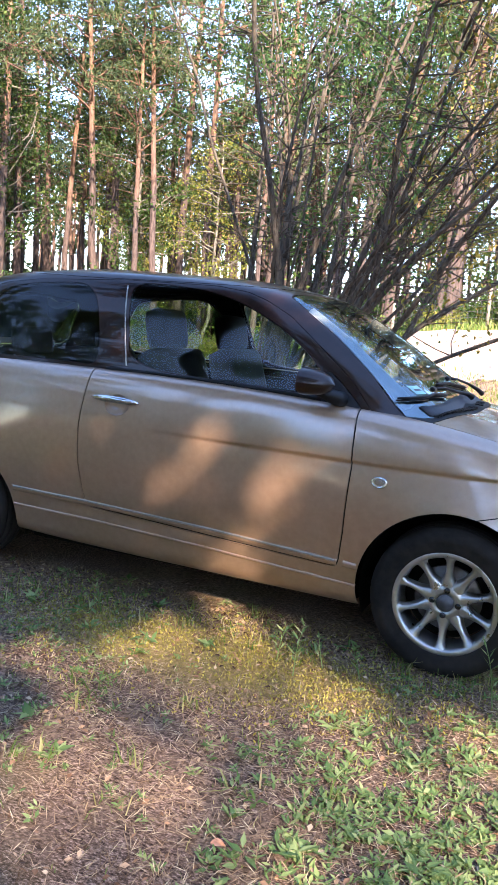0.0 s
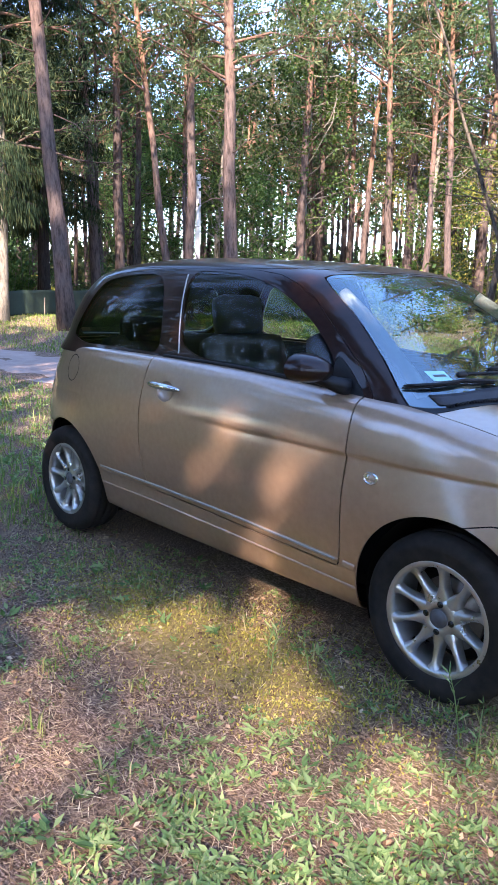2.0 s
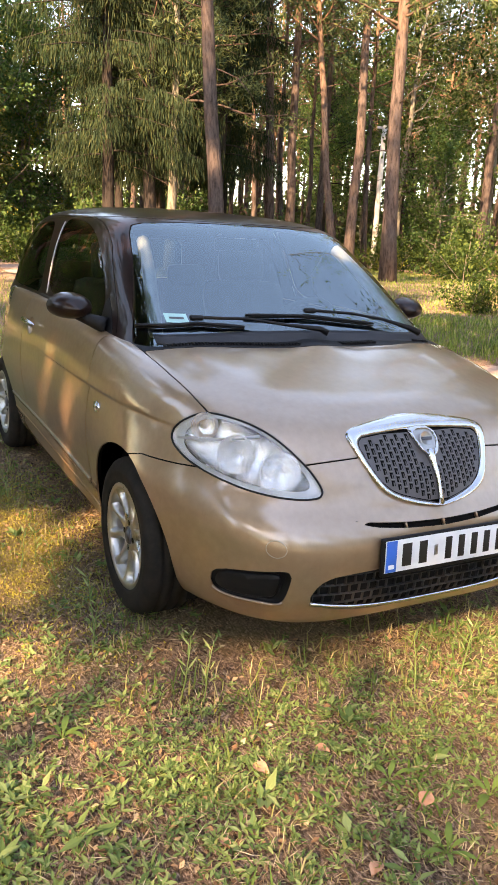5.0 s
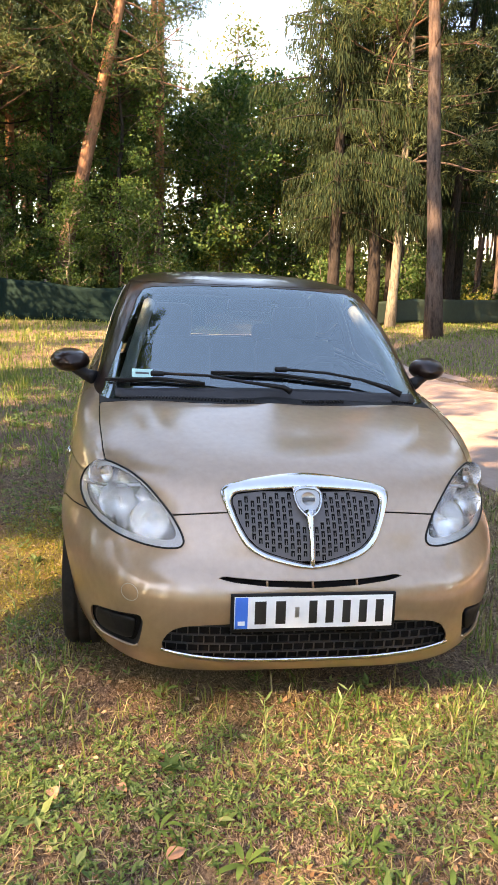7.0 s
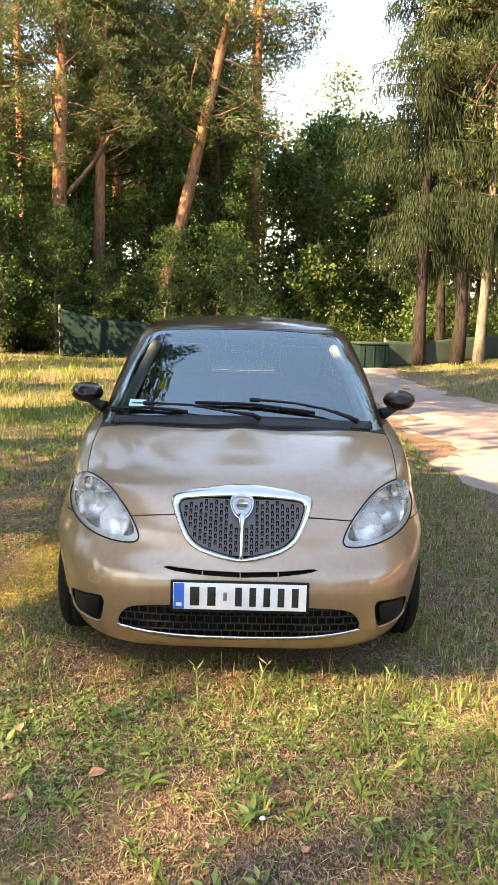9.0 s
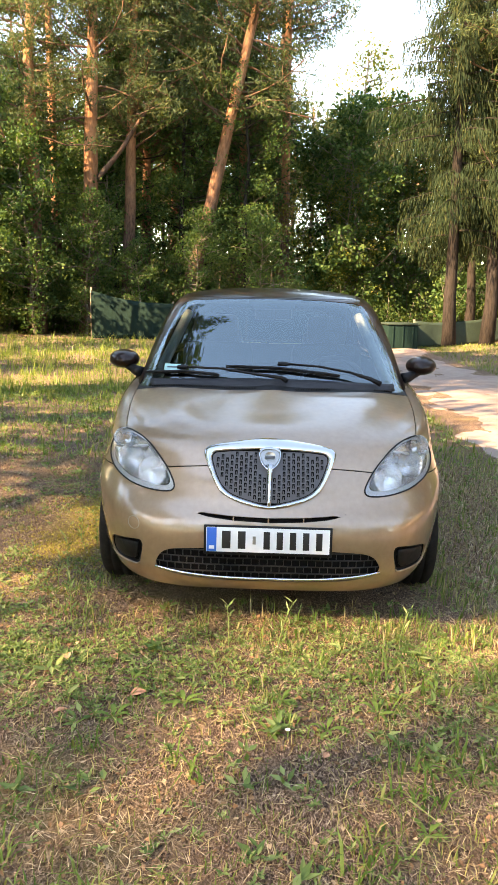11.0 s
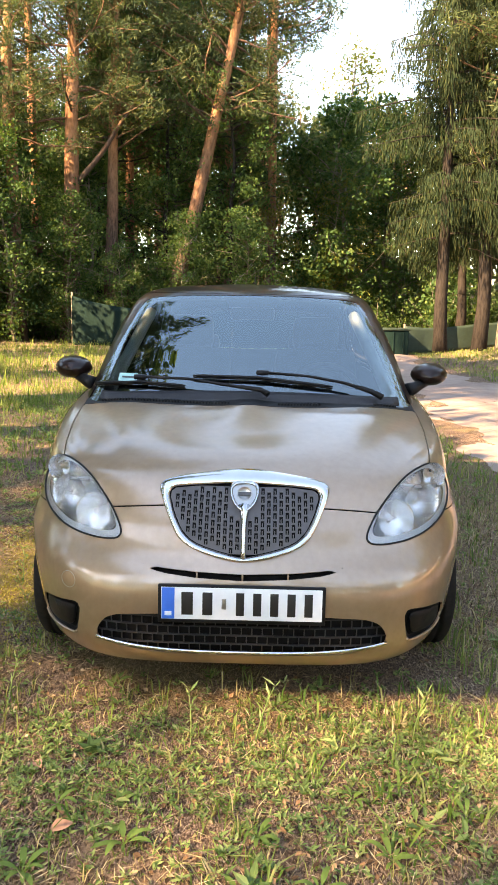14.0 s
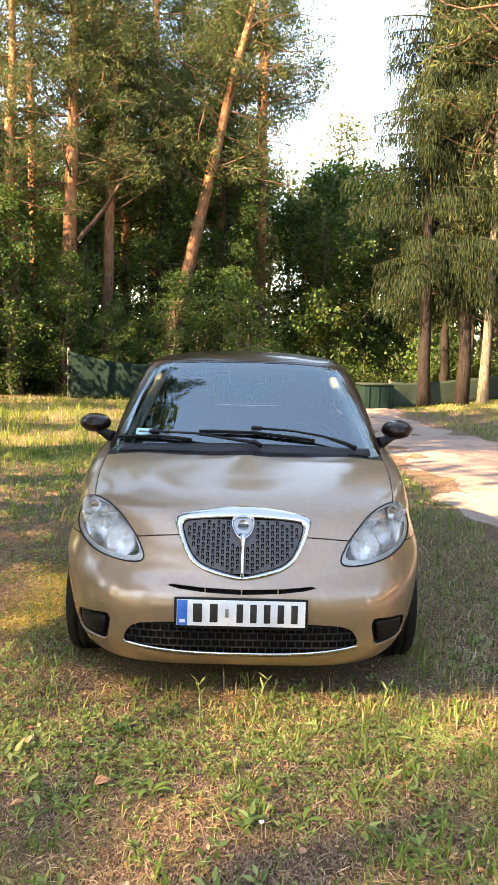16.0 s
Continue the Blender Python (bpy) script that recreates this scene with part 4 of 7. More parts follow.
frame_ob = part("grille_frame", ring_on_front(FULL_GRILLE, FULL_GRILLE_IN, 0.016), "chrome", car, "bright chrome shield-shaped grille surround")
core = FULL_GRILLE_IN
backing = Build()
yy, zz = np.meshgrid(np.linspace(-0.28, 0.28, 57), np.linspace(0.56, 0.84, 29))
sheet = np.array([[front_point(body_tree, a, b, -0.012) for a, b in zip(r, q)] for r, q in zip(yy, zz)])
backing.grid(sheet)
shell = clip((np.vstack(backing.v), backing.f), poly_dist(np.vstack(backing.v)[:, 1], np.vstack(backing.v)[:, 2], FULL_GRILLE))
part("grille_backing", Build().add(*shell), "dark", car)
lattice = Build()


def bar_on_front(b, y0, z0, y1, z1, w, out, depth=0.008):
    """A small straight bar on the front between two points."""
    p, q = front_point(body_tree, y0, z0, out), front_point(body_tree, y1, z1, out)
    d = q - p
    l = np.linalg.norm(d)
    if l < 1e-4:
        return
    d /= l
    side = np.cross(d, (1.0, 0, 0))
    side /= np.linalg.norm(side)
    o = np.array((depth, 0, 0))
    v = [p - side * w / 2 - o, p + side * w / 2 - o, p + side * w * 0.36, p - side * w * 0.36]
    v += [e + d * l for e in v]
    b.add(v, [(0, 1, 2, 3), (4, 7, 6, 5), (0, 4, 5, 1), (1, 5, 6, 2), (2, 6, 7, 3), (3, 7, 4, 0)])


def run_inside(fixed, lo, hi, outline, along_z=True, n=80):
    """The stretch of a straight line that lies within an outline."""
    t = np.linspace(lo, hi, n)
    f = np.full(n, fixed)
    s = poly_dist(f, t, outline) if along_z else poly_dist(t, f, outline)
    ok = np.where(s < -0.001)[0]
    return (t[ok[0]], t[ok[-1]]) if len(ok) > 1 else None


PITCH, RISE = 0.0202, 0.0225
span = run_inside(0.002, 0.5, 0.9, core)
us, plate_rows = np.linspace(-1, 1, 41), []
for z in np.linspace(span[0] + 0.003, span[1] - 0.003, 22):
    w_ = run_inside(z, -0.4, 0.4, core, False, 400)
    if w_:
        plate_rows.append([front_point(body_tree, 0.5 * (w_[0] + w_[1]) + 0.5 * u * (w_[1] - w_[0]), z, -0.001) for u in us])
lattice.grid(np.array(plate_rows)[:, ::-1])
# Dark raised bars stand in for the shade inside small grille openings
slots = Build()
for k in range(-13, 14):
    yc = k * PITCH
    for j in range(12):
        zc = 0.578 + RISE * (j + 0.5 * (k % 2))
        if abs(yc) < 0.014 or poly_dist(np.array([yc]), np.array([zc]), core)[0] > -0.011 or (abs(yc) < 0.058 and zc > 0.70):
            continue
        bar_on_front(slots, yc, zc - 0.0086, yc, zc + 0.0080, 0.0134, 0.0008, 0.004)
        bar_on_front(lattice, yc, zc - 0.0082, yc, zc + 0.0022, 0.0038, 0.0020, 0.004)
        bar_on_front(lattice, yc - 0.0062, zc + 0.0094, yc + 0.0062, zc + 0.0094, 0.0030, 0.0034, 0.005)
grille_plate = part("grille_plate", lattice, "slate_plastic", car, "slate grey grille plate with rows of small hooded dark bars for openings", smooth=False)
tagged(part("slot_shade", slots, "dark", grille_plate, smooth=False), kind="stuff")
rib = Build().tube([front_point(body_tree, 0, z, 0.008) for z in np.linspace(0.730, 0.578, 9)], [0.021, 0.0145, 0.0105, 0.0090, 0.0082, 0.008, 0.008, 0.008, 0.009], 10)
part("grille_rib", rib, "chrome", car, "chrome centre rib")
BADGE = rounded(both([(0, 0.800), (0.030, 0.798), (0.048, 0.788), (0.050, 0.768), (0.040, 0.743), (0.020, 0.723), (0, 0.714)]))
badge = part("badge", ring_on_front(BADGE, [(a * 0.76, 0.762 + (b - 0.762) * 0.76) for a, b in BADGE], 0.026), "chrome", car, "chrome shield badge")
face = [front_point(body_tree, a * 0.79, 0.762 + (b - 0.762) * 0.79, 0.016) for a, b in BADGE]
part("badge_face", Build().add(face, [tuple(range(len(face)))[::-1]]), "alloy", badge)
disc_at = front_point(body_tree, 0, 0.766, 0.020)
part("badge_disc", Build().lathe([(0.026, 0), (0.026, 0.003), (0.023, 0.004), (0.022, 0.002), (0.0, 0.002)], Matrix.Translation(disc_at) @ pose(0, 0, 0, 0, 60, 0), 28), "alloy", badge)
part("badge_bar", Build().box((0.004, 0.042, 0.011), Matrix.Translation(disc_at + np.array((0.004, 0, 0.001))) @ pose(0, 0, 0, 0, -30, 0), 0.001), "grey_plastic", badge)

low = Build()
L = FULL_LOWER
for j in range(5):
    z = 0.262 + j * 0.031
    span = run_inside(z, -0.5, 0.5, L, False, 200)
    if span:
        ys = np.linspace(*span, 24)
        for a, b in zip(ys[:-1], ys[1:]):
            bar_on_front(low, a, z, b, z, 0.0036, -0.012, 0.010)
    for k in range(-18, 19):
        y = (k + 0.5 * (j % 2)) * 0.034
        if poly_dist(np.array([y]), np.array([z + 0.015]), L)[0] < -0.003:
            bar_on_front(low, y, z, y, z + 0.031, 0.0036, -0.012, 0.010)
part("lower_grille", low, "dash", car, "black lower grille with brick-like mesh", smooth=False)
chrome_line = Build().tube([front_point(body_tree, y, 0.270 + 0.035 * (abs(y) / 0.475) ** 2.6, 0.004) for y in np.linspace(-0.474, 0.474, 40)], 0.0065, 8)
part("lower_trim", chrome_line, "chrome", car, "thin chrome strip under the lower grille")
for y in (-0.146, 0.0, 0.146):
    b = Build()
    bar_on_front(b, y, 0.514, y, 0.538, 0.007, -0.003, 0.012)
    part("slit_divider", b, "gold", car)
for sgn in (-1, 1):
    pocket = []
    for k, depth in ((1.0, 0.003), (0.97, 0.025), (0.86, 0.030), (0.4, 0.034), (0.02, 0.034)):
        pocket.append([front_point(body_tree, sgn * (0.63 + k * (a - 0.63)), 0.328 + k * (b - 0.328)) - np.array((depth, 0, 0)) for a, b in FOG + FOG[:1]])
    pocket = np.array(pocket)
    part("fog_pocket", Build().grid(pocket if sgn > 0 else pocket[:, ::-1]), "plastic", car, "black blanked fog lamp pocket")
    plate = []
    for k, depth in ((1.0, 0.026), (0.97, 0.012), (0.90, 0.008), (0.4, 0.010), (0.02, 0.010)):
        plate.append([front_point(body_tree, sgn * (0.62 + k * (a - 0.62)), 0.340 + k * (b - 0.340)) - np.array((depth, 0, 0)) for a, b in FOG_IN + FOG_IN[:1]])
    plate = np.array(plate)
    part("fog_cover", Build().grid(plate if sgn > 0 else plate[:, ::-1]), "plastic", car, "black fog lamp cover")
    edge = [front_point(body_tree, sgn * a, b, 0.001) for a, b in FOG if b < 0.305]
    part("fog_lip", Build().tube(edge, 0.005, 6), "gold", car)
    ring = [front_point(body_tree, sgn * 0.575 + 0.026 * math.cos(q), 0.478 + 0.026 * math.sin(q), 0.0008) for q in np.linspace(0, 2 * math.pi, 33)]
    if sgn < 0:
        part("towing_cap", Build().tube(ring, 0.0011, 5, False), "dull_trim", car, "round towing eye cap seam")

px, pz = 2.002, 0.4455
tilt = pose(px, 0, pz, 0, -3, 0)
holder = part("number_plate", Build().box((0.014, 0.530, 0.124), tilt, 0.004), "plastic", car, "white number plate in a black holder")
part("plate_face", Build().box((0.004, 0.508, 0.103), tilt @ pose(0.0075, 0, 0.003), 0.001), "white", holder, "white reflective plate face")
part("plate_band", Build().box((0.003, 0.040, 0.101), tilt @ pose(0.0092, -0.232, 0.003), 0.001), "blue", holder, "blue country band")
for y, w in ((-0.172, 0.050), (-0.108, 0.044), (-0.005, 0.036), (0.049, 0.036), (0.103, 0.036), (0.157, 0.036), (0.211, 0.036)):
    part("character_bar", Build().box((0.002, w * 0.72, 0.074), tilt @ pose(0.0098, y, 0.003), 0.0008), "ink", holder, "black bar")
part("character_bar", Build().box((0.002, 0.022, 0.014), tilt @ pose(0.0108, -0.232, -0.030), 0.0008), "white", holder, "small white bar")
part("seal_patch", Build().box((0.002, 0.014, 0.034), tilt @ pose(0.0098, -0.056, 0.003), 0.0008), "alloy", holder, "small grey registration patch")

# ---- wipers, cowl ribs, sticker ----
ribs = Build()
for y in np.linspace(-0.62, 0.62, 96):
    if y < -0.08 or 0.12 < y < 0.3 or y > 0.52:
        x0 = 1.125 - 0.10 * (y / 0.7) ** 2
        hit = body_tree.ray_cast(Vector((x0, y, 2)), Vector((0, 0, -1)))
        if hit[0] is not None:
            ribs.box((0.040, 0.006, 0.008), Matrix.Translation(hit[0] + Vector((0, 0, 0.002))))
tagged(part("cowl_ribbing", ribs, "plastic", car, smooth=False), kind="stuff")


def on_screen(y, z, out):
    hit = cabin_tree.ray_cast(Vector((4, y, z)), Vector((-1, 0, 0)))
    return np.array(hit[0] + hit[1] * out)


cowl = np.array([[on_screen(y, 0.968 + k * (0.046 - 0.016 * (y / 0.64) ** 2), 0.004) for y in np.linspace(-0.64, 0.64, 33)] for k in (0, 0.35, 0.7, 1.0)])
part("cowl_panel", Build().grid(cowl), "cowl_plastic", car, "dark grey plastic panel below the windscreen", solid=0.002)
for pts, blade in (([(0.078, 0.985), (0.050, 1.000), (-0.10, 1.016), (-0.26, 1.036), (-0.47, 1.040)], [(-0.675, 1.017), (-0.466, 1.032), (-0.275, 1.020)]), ([(0.555, 0.980), (0.510, 1.002), (0.40, 1.034), (0.25, 1.056), (0.055, 1.066)], [(-0.245, 1.060), (0.040, 1.057), (0.355, 1.029)])):
    arm_path = [on_screen(y, z, 0.034 if i < 2 else 0.032) for i, (y, z) in enumerate(pts)]
    wiper = part("wiper", Build().tube(arm_path, [0.014, 0.011, 0.0065, 0.0060, 0.0065], 8), "plastic", car, "black wiper arm")
    ys = np.linspace(0, 2, 15)
    bl = [on_screen(np.interp(q, (0, 1, 2), [p[0] for p in blade]), np.interp(q, (0, 1, 2), [p[1] for p in blade]), 0.016) for q in ys]
    part("wiper_blade", Build().tube(bl, [0.004] + [0.0066] * 13 + [0.004], 8), "plastic", wiper)
    part("wiper_rubber", Build().tube([p - np.array((0.006, 0, 0.009)) for p in bl], 0.0035, 5), "rubber", wiper)
    c = on_screen(pts[-1][0], pts[-1][1], 0.030)
    part("wiper_clip", Build().box((0.022, 0.056, 0.018), Matrix.Translation(c) @ pose(0, 0, 0, 0, 35, 0), 0.008), "plastic", wiper)
sensor = np.array([[on_screen(u * (0.150 - 0.040 * k), 1.421 - 0.050 * k, -0.005) for u in np.linspace(-1, 1, 9)] for k in (0, 0.35, 0.7, 0.9, 1.0)])
part("sensor_patch", Build().grid(sensor), "plastic", car, "dark patch behind the top of the windscreen")
patch = np.array([[on_screen(y, z, 0.0015) for y in np.linspace(-0.575, -0.490, 4)] for z in (1.042, 1.072)])
part("windscreen_sticker", Build().grid(patch), "sticker", car, "pale turquoise sticker inside the windscreen")
part("sticker_bar", Build().grid(np.array([[on_screen(y, z, 0.003) for y in (-0.56, -0.505)] for z in (1.053, 1.060)])), "grey_plastic", car)
part("roof_aerial", Build().tube([(-1.06, 0, 1.45), (-1.085, 0, 1.50), (-1.14, 0, 1.585)], [0.008, 0.003, 0.002], 6), "plastic", car)

# ---- wheels ----
def make_wheel():
    prof = [(0.192, -0.088), (0.235, -0.100), (0.268, -0.096), (0.285, -0.082), (0.2915, -0.060), (0.2915, -0.048), (0.284, -0.046), (0.284, -0.038), (0.2925, -0.036), (0.2925, -0.006), (0.284, -0.004), (0.284, 0.004), (0.2925, 0.006), (0.2925, 0.036), (0.284, 0.038), (0.284, 0.046), (0.2915, 0.048), (0.2915, 0.060), (0.285, 0.082), (0.268, 0.096), (0.240, 0.1005), (0.236, 0.099), (0.214, 0.098), (0.200, 0.094), (0.192, 0.086), (0.185, 0.0)]
    w = part("wheel", Build().lathe([(0.196, -0.088), (0.186, -0.070), (0.172, -0.03), (0.172, 0.04), (0.175, 0.076), (0.179, 0.0885), (0.184, 0.0915), (0.195, 0.0930), (0.1995, 0.0915), (0.201, 0.086)], None, 56), "alloy", car, "silver ten-spoke alloy wheel")
    part("tyre", Build().lathe(prof, None, 56, True), "rubber", w, "black road tyre")
    for i in range(10):
        spoke = Build()
        rows_ = []
        for r, half, top, thick in ((0.050, 0.0200, 0.070, 0.034), (0.074, 0.0200, 0.070, 0.036), (0.086, 0.0165, 0.0705, 0.038), (0.097, 0.0128, 0.0715, 0.038), (0.112, 0.0100, 0.0735, 0.038), (0.140, 0.0090, 0.078, 0.036), (0.160, 0.0100, 0.083, 0.032), (0.171, 0.0150, 0.086, 0.028), (0.180, 0.0240, 0.0885, 0.024)):
            rows_.append([(r, -half * 1.5, top - thick), (r, -half * 1.1, top - 0.007), (r, -half * 0.6, top), (r, half * 0.6, top), (r, half * 1.1, top - 0.007), (r, half * 1.5, top - thick)])
        spoke.grid(np.array(rows_)[:, ::-1])
        ang = 36 * i + 6
        v = (np.array(pose(0, 0, 0, 0, 0, ang))[:3, :3] @ np.vstack(spoke.v).T).T
        part("spoke", Build().add(v, spoke.f), "alloy", w)
    part("hub", Build().lathe([(0.074, 0.036), (0.072, 0.060), (0.064, 0.069), (0.050, 0.072), (0.035, 0.072), (0.034, 0.066), (0.0, 0.066)], None, 40), "alloy", w)
    part("hub_cap", Build().lathe([(0.033, 0.064), (0.033, 0.074), (0.030, 0.077), (0.022, 0.0765), (0.021, 0.0785), (0.0, 0.079)], None, 32), "grey_plastic", w, "dark centre cap")
    # Bolts as raised black discs, their dark colour standing in for shaded recesses
    for i in range(4):
        c = pose(0, 0, 0, 0, 0, 90 * i + 20) @ pose(0.049, 0, 0)
        part("wheel_bolt", Build().lathe([(0.0115, 0.0728), (0.0112, 0.0735), (0.0075, 0.0732), (0.0072, 0.0740), (0.0, 0.0745)], c, 14), "gloss_black", w)
    part("brake_disc", Build().lathe([(0.128, -0.01), (0.128, 0.004), (0.126, 0.006), (0.075, 0.006), (0.072, 0.024), (0.0, 0.024)], None, 40), "steel", w, "worn steel brake disc")
    # Flat dark disc closes the rim and stands in for shade behind the spokes
    part("rim_back_shade", Build().lathe([(0.172, -0.05), (0.0, -0.05)], None, 40), "dark", w)
    return w


wheel = make_wheel()
wheel.matrix_basis = pose(1.194, -0.725, 0.288, 90, 24, 0)
copy_thing(wheel, pose(-1.194, -0.725, 0.288, 90, 8, 0))
copy_thing(wheel, pose(1.194, 0.725, 0.288, 90, 10, 180))
copy_thing(wheel, pose(-1.194, 0.725, 0.288, 90, 40, 180))

# ---- inside of the car ----
floor_pan = Build().box((3.0, 1.3, 0.05), pose(-0.1, 0, 0.26), 0.01)
part("floor_pan", floor_pan, "dark", car)
# Low black plates of the underbody, added to darken the ground below
part("underbody", Build().box((1.66, 1.36, 0.05), pose(0, 0, 0.185), 0.02).box((3.3, 1.02, 0.05), pose(0.05, 0, 0.195), 0.02), "dark", car, "black underbody")


def seat_part(name, m, size, bevel, label=""):
    return part(name, Build().box(size, m, bevel), "seat", car, label)


for y in (-0.37, 0.37):
    seat_part("front_seat", pose(0.12, y, 0.50, 0, -8, 0), (0.52, 0.50, 0.16), 0.06, "dark cloth front seat")
    seat_part("seat_back", pose(-0.20, y, 0.82, 0, -17, 0), (0.16, 0.48, 0.64), 0.07)
    seat_part("headrest", pose(-0.315, y, 1.215, 0, -10, 0), (0.11, 0.27, 0.20), 0.05)
    seat_part("rear_headrest", pose(-1.12, y, 1.10, 0, -10, 0), (0.10, 0.26, 0.15), 0.045)
seat_part("rear_bench", pose(-0.80, 0, 0.52, 0, -6, 0), (0.50, 1.20, 0.16), 0.06, "dark cloth rear bench")
seat_part("bench_back", pose(-1.08, 0, 0.80, 0, -16, 0), (0.15, 1.20, 0.56), 0.06)
part("parcel_shelf", Build().box((0.36, 1.2, 0.02), pose(-1.36, 0, 0.98), 0.008), "seat", car)
dash = Build()
xs_ = np.linspace(0, 1, 9)
prof = [(1.06, 0.93), (1.00, 0.975), (0.90, 0.985), (0.78, 0.985), (0.66, 0.965), (0.58, 0.925), (0.55, 0.86), (0.56, 0.70), (0.62, 0.50)]
dash.grid(np.array([[(x - 0.12 * (y / 0.66) ** 2, y, z + (0.035 * math.exp(-((y - 0.36) / 0.14) ** 2) if 0.55 < x < 0.8 else 0)) for y in np.linspace(-0.66, 0.66, 25)] for x, z in prof]))
part("dashboard", dash, "dash", car, "grey dashboard")
ring = Matrix.Translation((0.42, 0.36, 0.93)) @ pose(0, 0, 0, 0, -62, 0)
circle = [(ring @ Vector((0.185 * math.cos(q), 0.185 * math.sin(q), 0)))[:] for q in np.linspace(0, 2 * math.pi, 41)]
sw = part("steering_wheel", Build().tube(circle, 0.016, 10, False), "dash", car, "grey steering wheel")
part("wheel_boss", Build().box((0.16, 0.20, 0.05), ring @ pose(0, 0, -0.03), 0.02), "dash", sw)
part("wheel_spoke", Build().box((0.03, 0.36, 0.014), ring @ pose(0, 0, -0.015), 0.005), "dash", sw)
part("inner_mirror", Build().box((0.03, 0.22, 0.06), pose(0.36, 0, 1.335, 0, 10, 0), 0.012), "plastic", car, "inside mirror")
part("dash_paper", Build().box((0.06, 0.11, 0.003), pose(0.93, -0.30, 1.000, 0, -6, 10)), "paper", car, "beige paper lying on the dashboard")
for sgn in (-1, 1):
    edge = [on_screen(sgn * np.interp(z, (1.02, 1.36), (0.625, 0.505)), z, -0.03) for z in np.linspace(1.02, 1.36, 10)]
    part("pillar_lining", Build().tube(edge, 0.028, 8), "lining", car, "pale windscreen pillar lining")


# ---- plants ----


def kites(centres, length, width, normal_up=0.3, seed=0, direction=None, droop=0.0):
    """Small folded leaves at given places, each an island of its own."""
    g = np.random.default_rng(seed)
    n = len(centres)
    d = g.normal(size=(n, 3)) if direction is None else direction + 0.35 * g.normal(size=(n, 3))
    d[:, 2] -= droop
    d /= np.linalg.norm(d, axis=1)[:, None]
    ref = g.normal(size=(n, 3))
    ref[:, 2] += normal_up * 3
    s = np.cross(d, ref)
    s /= np.linalg.norm(s, axis=1)[:, None] + 1e-9
    u = np.cross(s, d)
    k = g.uniform(0.65, 1.25, (n, 1))
    l, w = length * k, width * k
    v = np.stack([centres - d * l * 0.5, centres + s * w * 0.5 - d * l * 0.05 + u * w * 0.12, centres + d * l * 0.5, centres - s * w * 0.5 - d * l * 0.05 + u * w * 0.12], axis=1)
    return v.reshape(-1, 3), [(4 * i, 4 * i + 1, 4 * i + 2, 4 * i + 3) for i in range(n)]


def blob(g, centre, radii, n):
    """Points in a soft clump, denser towards its skin."""
    d = g.normal(size=(n, 3))
    d /= np.linalg.norm(d, axis=1)[:, None]
    return np.asarray(centre) + d * np.asarray(radii) * g.uniform(0.35, 1.0, (n, 1)) ** 0.6


def limb(g, start, az, length, rise, bend=0.15, n=6):
    p = [np.asarray(start, float)]
    d = np.array((math.cos(az), math.sin(az), rise))
    d /= np.linalg.norm(d)
    for i in range(n - 1):
        d = d + bend * g.normal(size=3) * 0.5
        d /= np.linalg.norm(d)
        p.append(p[-1] + d * length / (n - 1))
    return np.array(p)


def trunk_path(g, height, wobble, n=14):
    t = np.linspace(0, 1, n)
    x = np.cumsum(g.normal(size=n)) * wobble
    y = np.cumsum(g.normal(size=n)) * wobble
    x, y = x - x[0], y - y[0]
    return np.dstack([x, y, t * height])[0]


def make_pine(seed, height, radius, crown_from, fork=False, leafy=1.0, bark="pine_bark", tuft=42, needle=(0.22, 0.06)):
    g = np.random.default_rng(seed)
    tree = thing("pine_tree", "tall pine with bare reddish trunk and ragged crown", "tree", "pines of the wood")
    path = trunk_path(g, height, 0.03)
    path[0][2] = -0.3
    r = radius * (1 - 0.75 * np.linspace(0, 1, 14)) + radius * 0.35 * np.exp(-np.linspace(0, 1, 14) * 22)
    part("trunk", Build().tube(path, r, 12), bark, tree)
    wood, pts = Build(), []
    k = int(30 * leafy)
    for i in range(k):
        z = crown_from + (height - 0.4 - crown_from) * (i + 0.5) / k
        base = np.array([np.interp(z, path[:, 2], path[:, q]) for q in (0, 1)] + [z])
        l = (3.3 - 2.2 * (z - crown_from) / (height - crown_from)) * g.uniform(0.6, 1.15)
        b = limb(g, base, g.uniform(0, 6.28), l, g.uniform(-0.05, 0.55), 0.35)
        wood.tube(b, np.linspace(0.045, 0.012, len(b)), 4, False)
        for q in (2, 3, 4, 5):
            tip = b[q] + g.normal(size=3) * 0.25
            wood.tube(np.array([b[q - 1], tip]), [0.014, 0.006], 3, False)
            pts.append(blob(g, tip, (0.55, 0.55, 0.30), int(tuft * g.uniform(0.6, 1.3))))
    for i in range(5):
        z = g.uniform(0.45 * crown_from, crown_from)
        base = np.array([np.interp(z, path[:, 2], path[:, q]) for q in (0, 1)] + [z])
        b = limb(g, base, g.uniform(0, 6.28), g.uniform(0.4, 1.6), g.uniform(-0.2, 0.3), 0.4, 5)
        wood.tube(b, np.linspace(0.022, 0.006, 5), 4)
    if fork:
        base = np.array([np.interp(5.2, path[:, 2], path[:, q]) for q in (0, 1)] + [5.2])
        b = limb(g, base, 1.75, 4.5, 1.1, 0.2, 8)
        wood.tube(b, np.linspace(0.11, 0.04, 8), 7)
        pts.append(blob(g, b[-1], (1.0, 1.0, 0.5), 120))
    tagged(part("branchwork", wood, "limb_bark", tree), kind="stuff")
    v, f = kites(np.vstack(pts), needle[0], needle[1], 0.3, seed)
    part("crown", Build().add(v, f), "needle", tree, "grey-green needle clumps", smooth=False)
    return tree


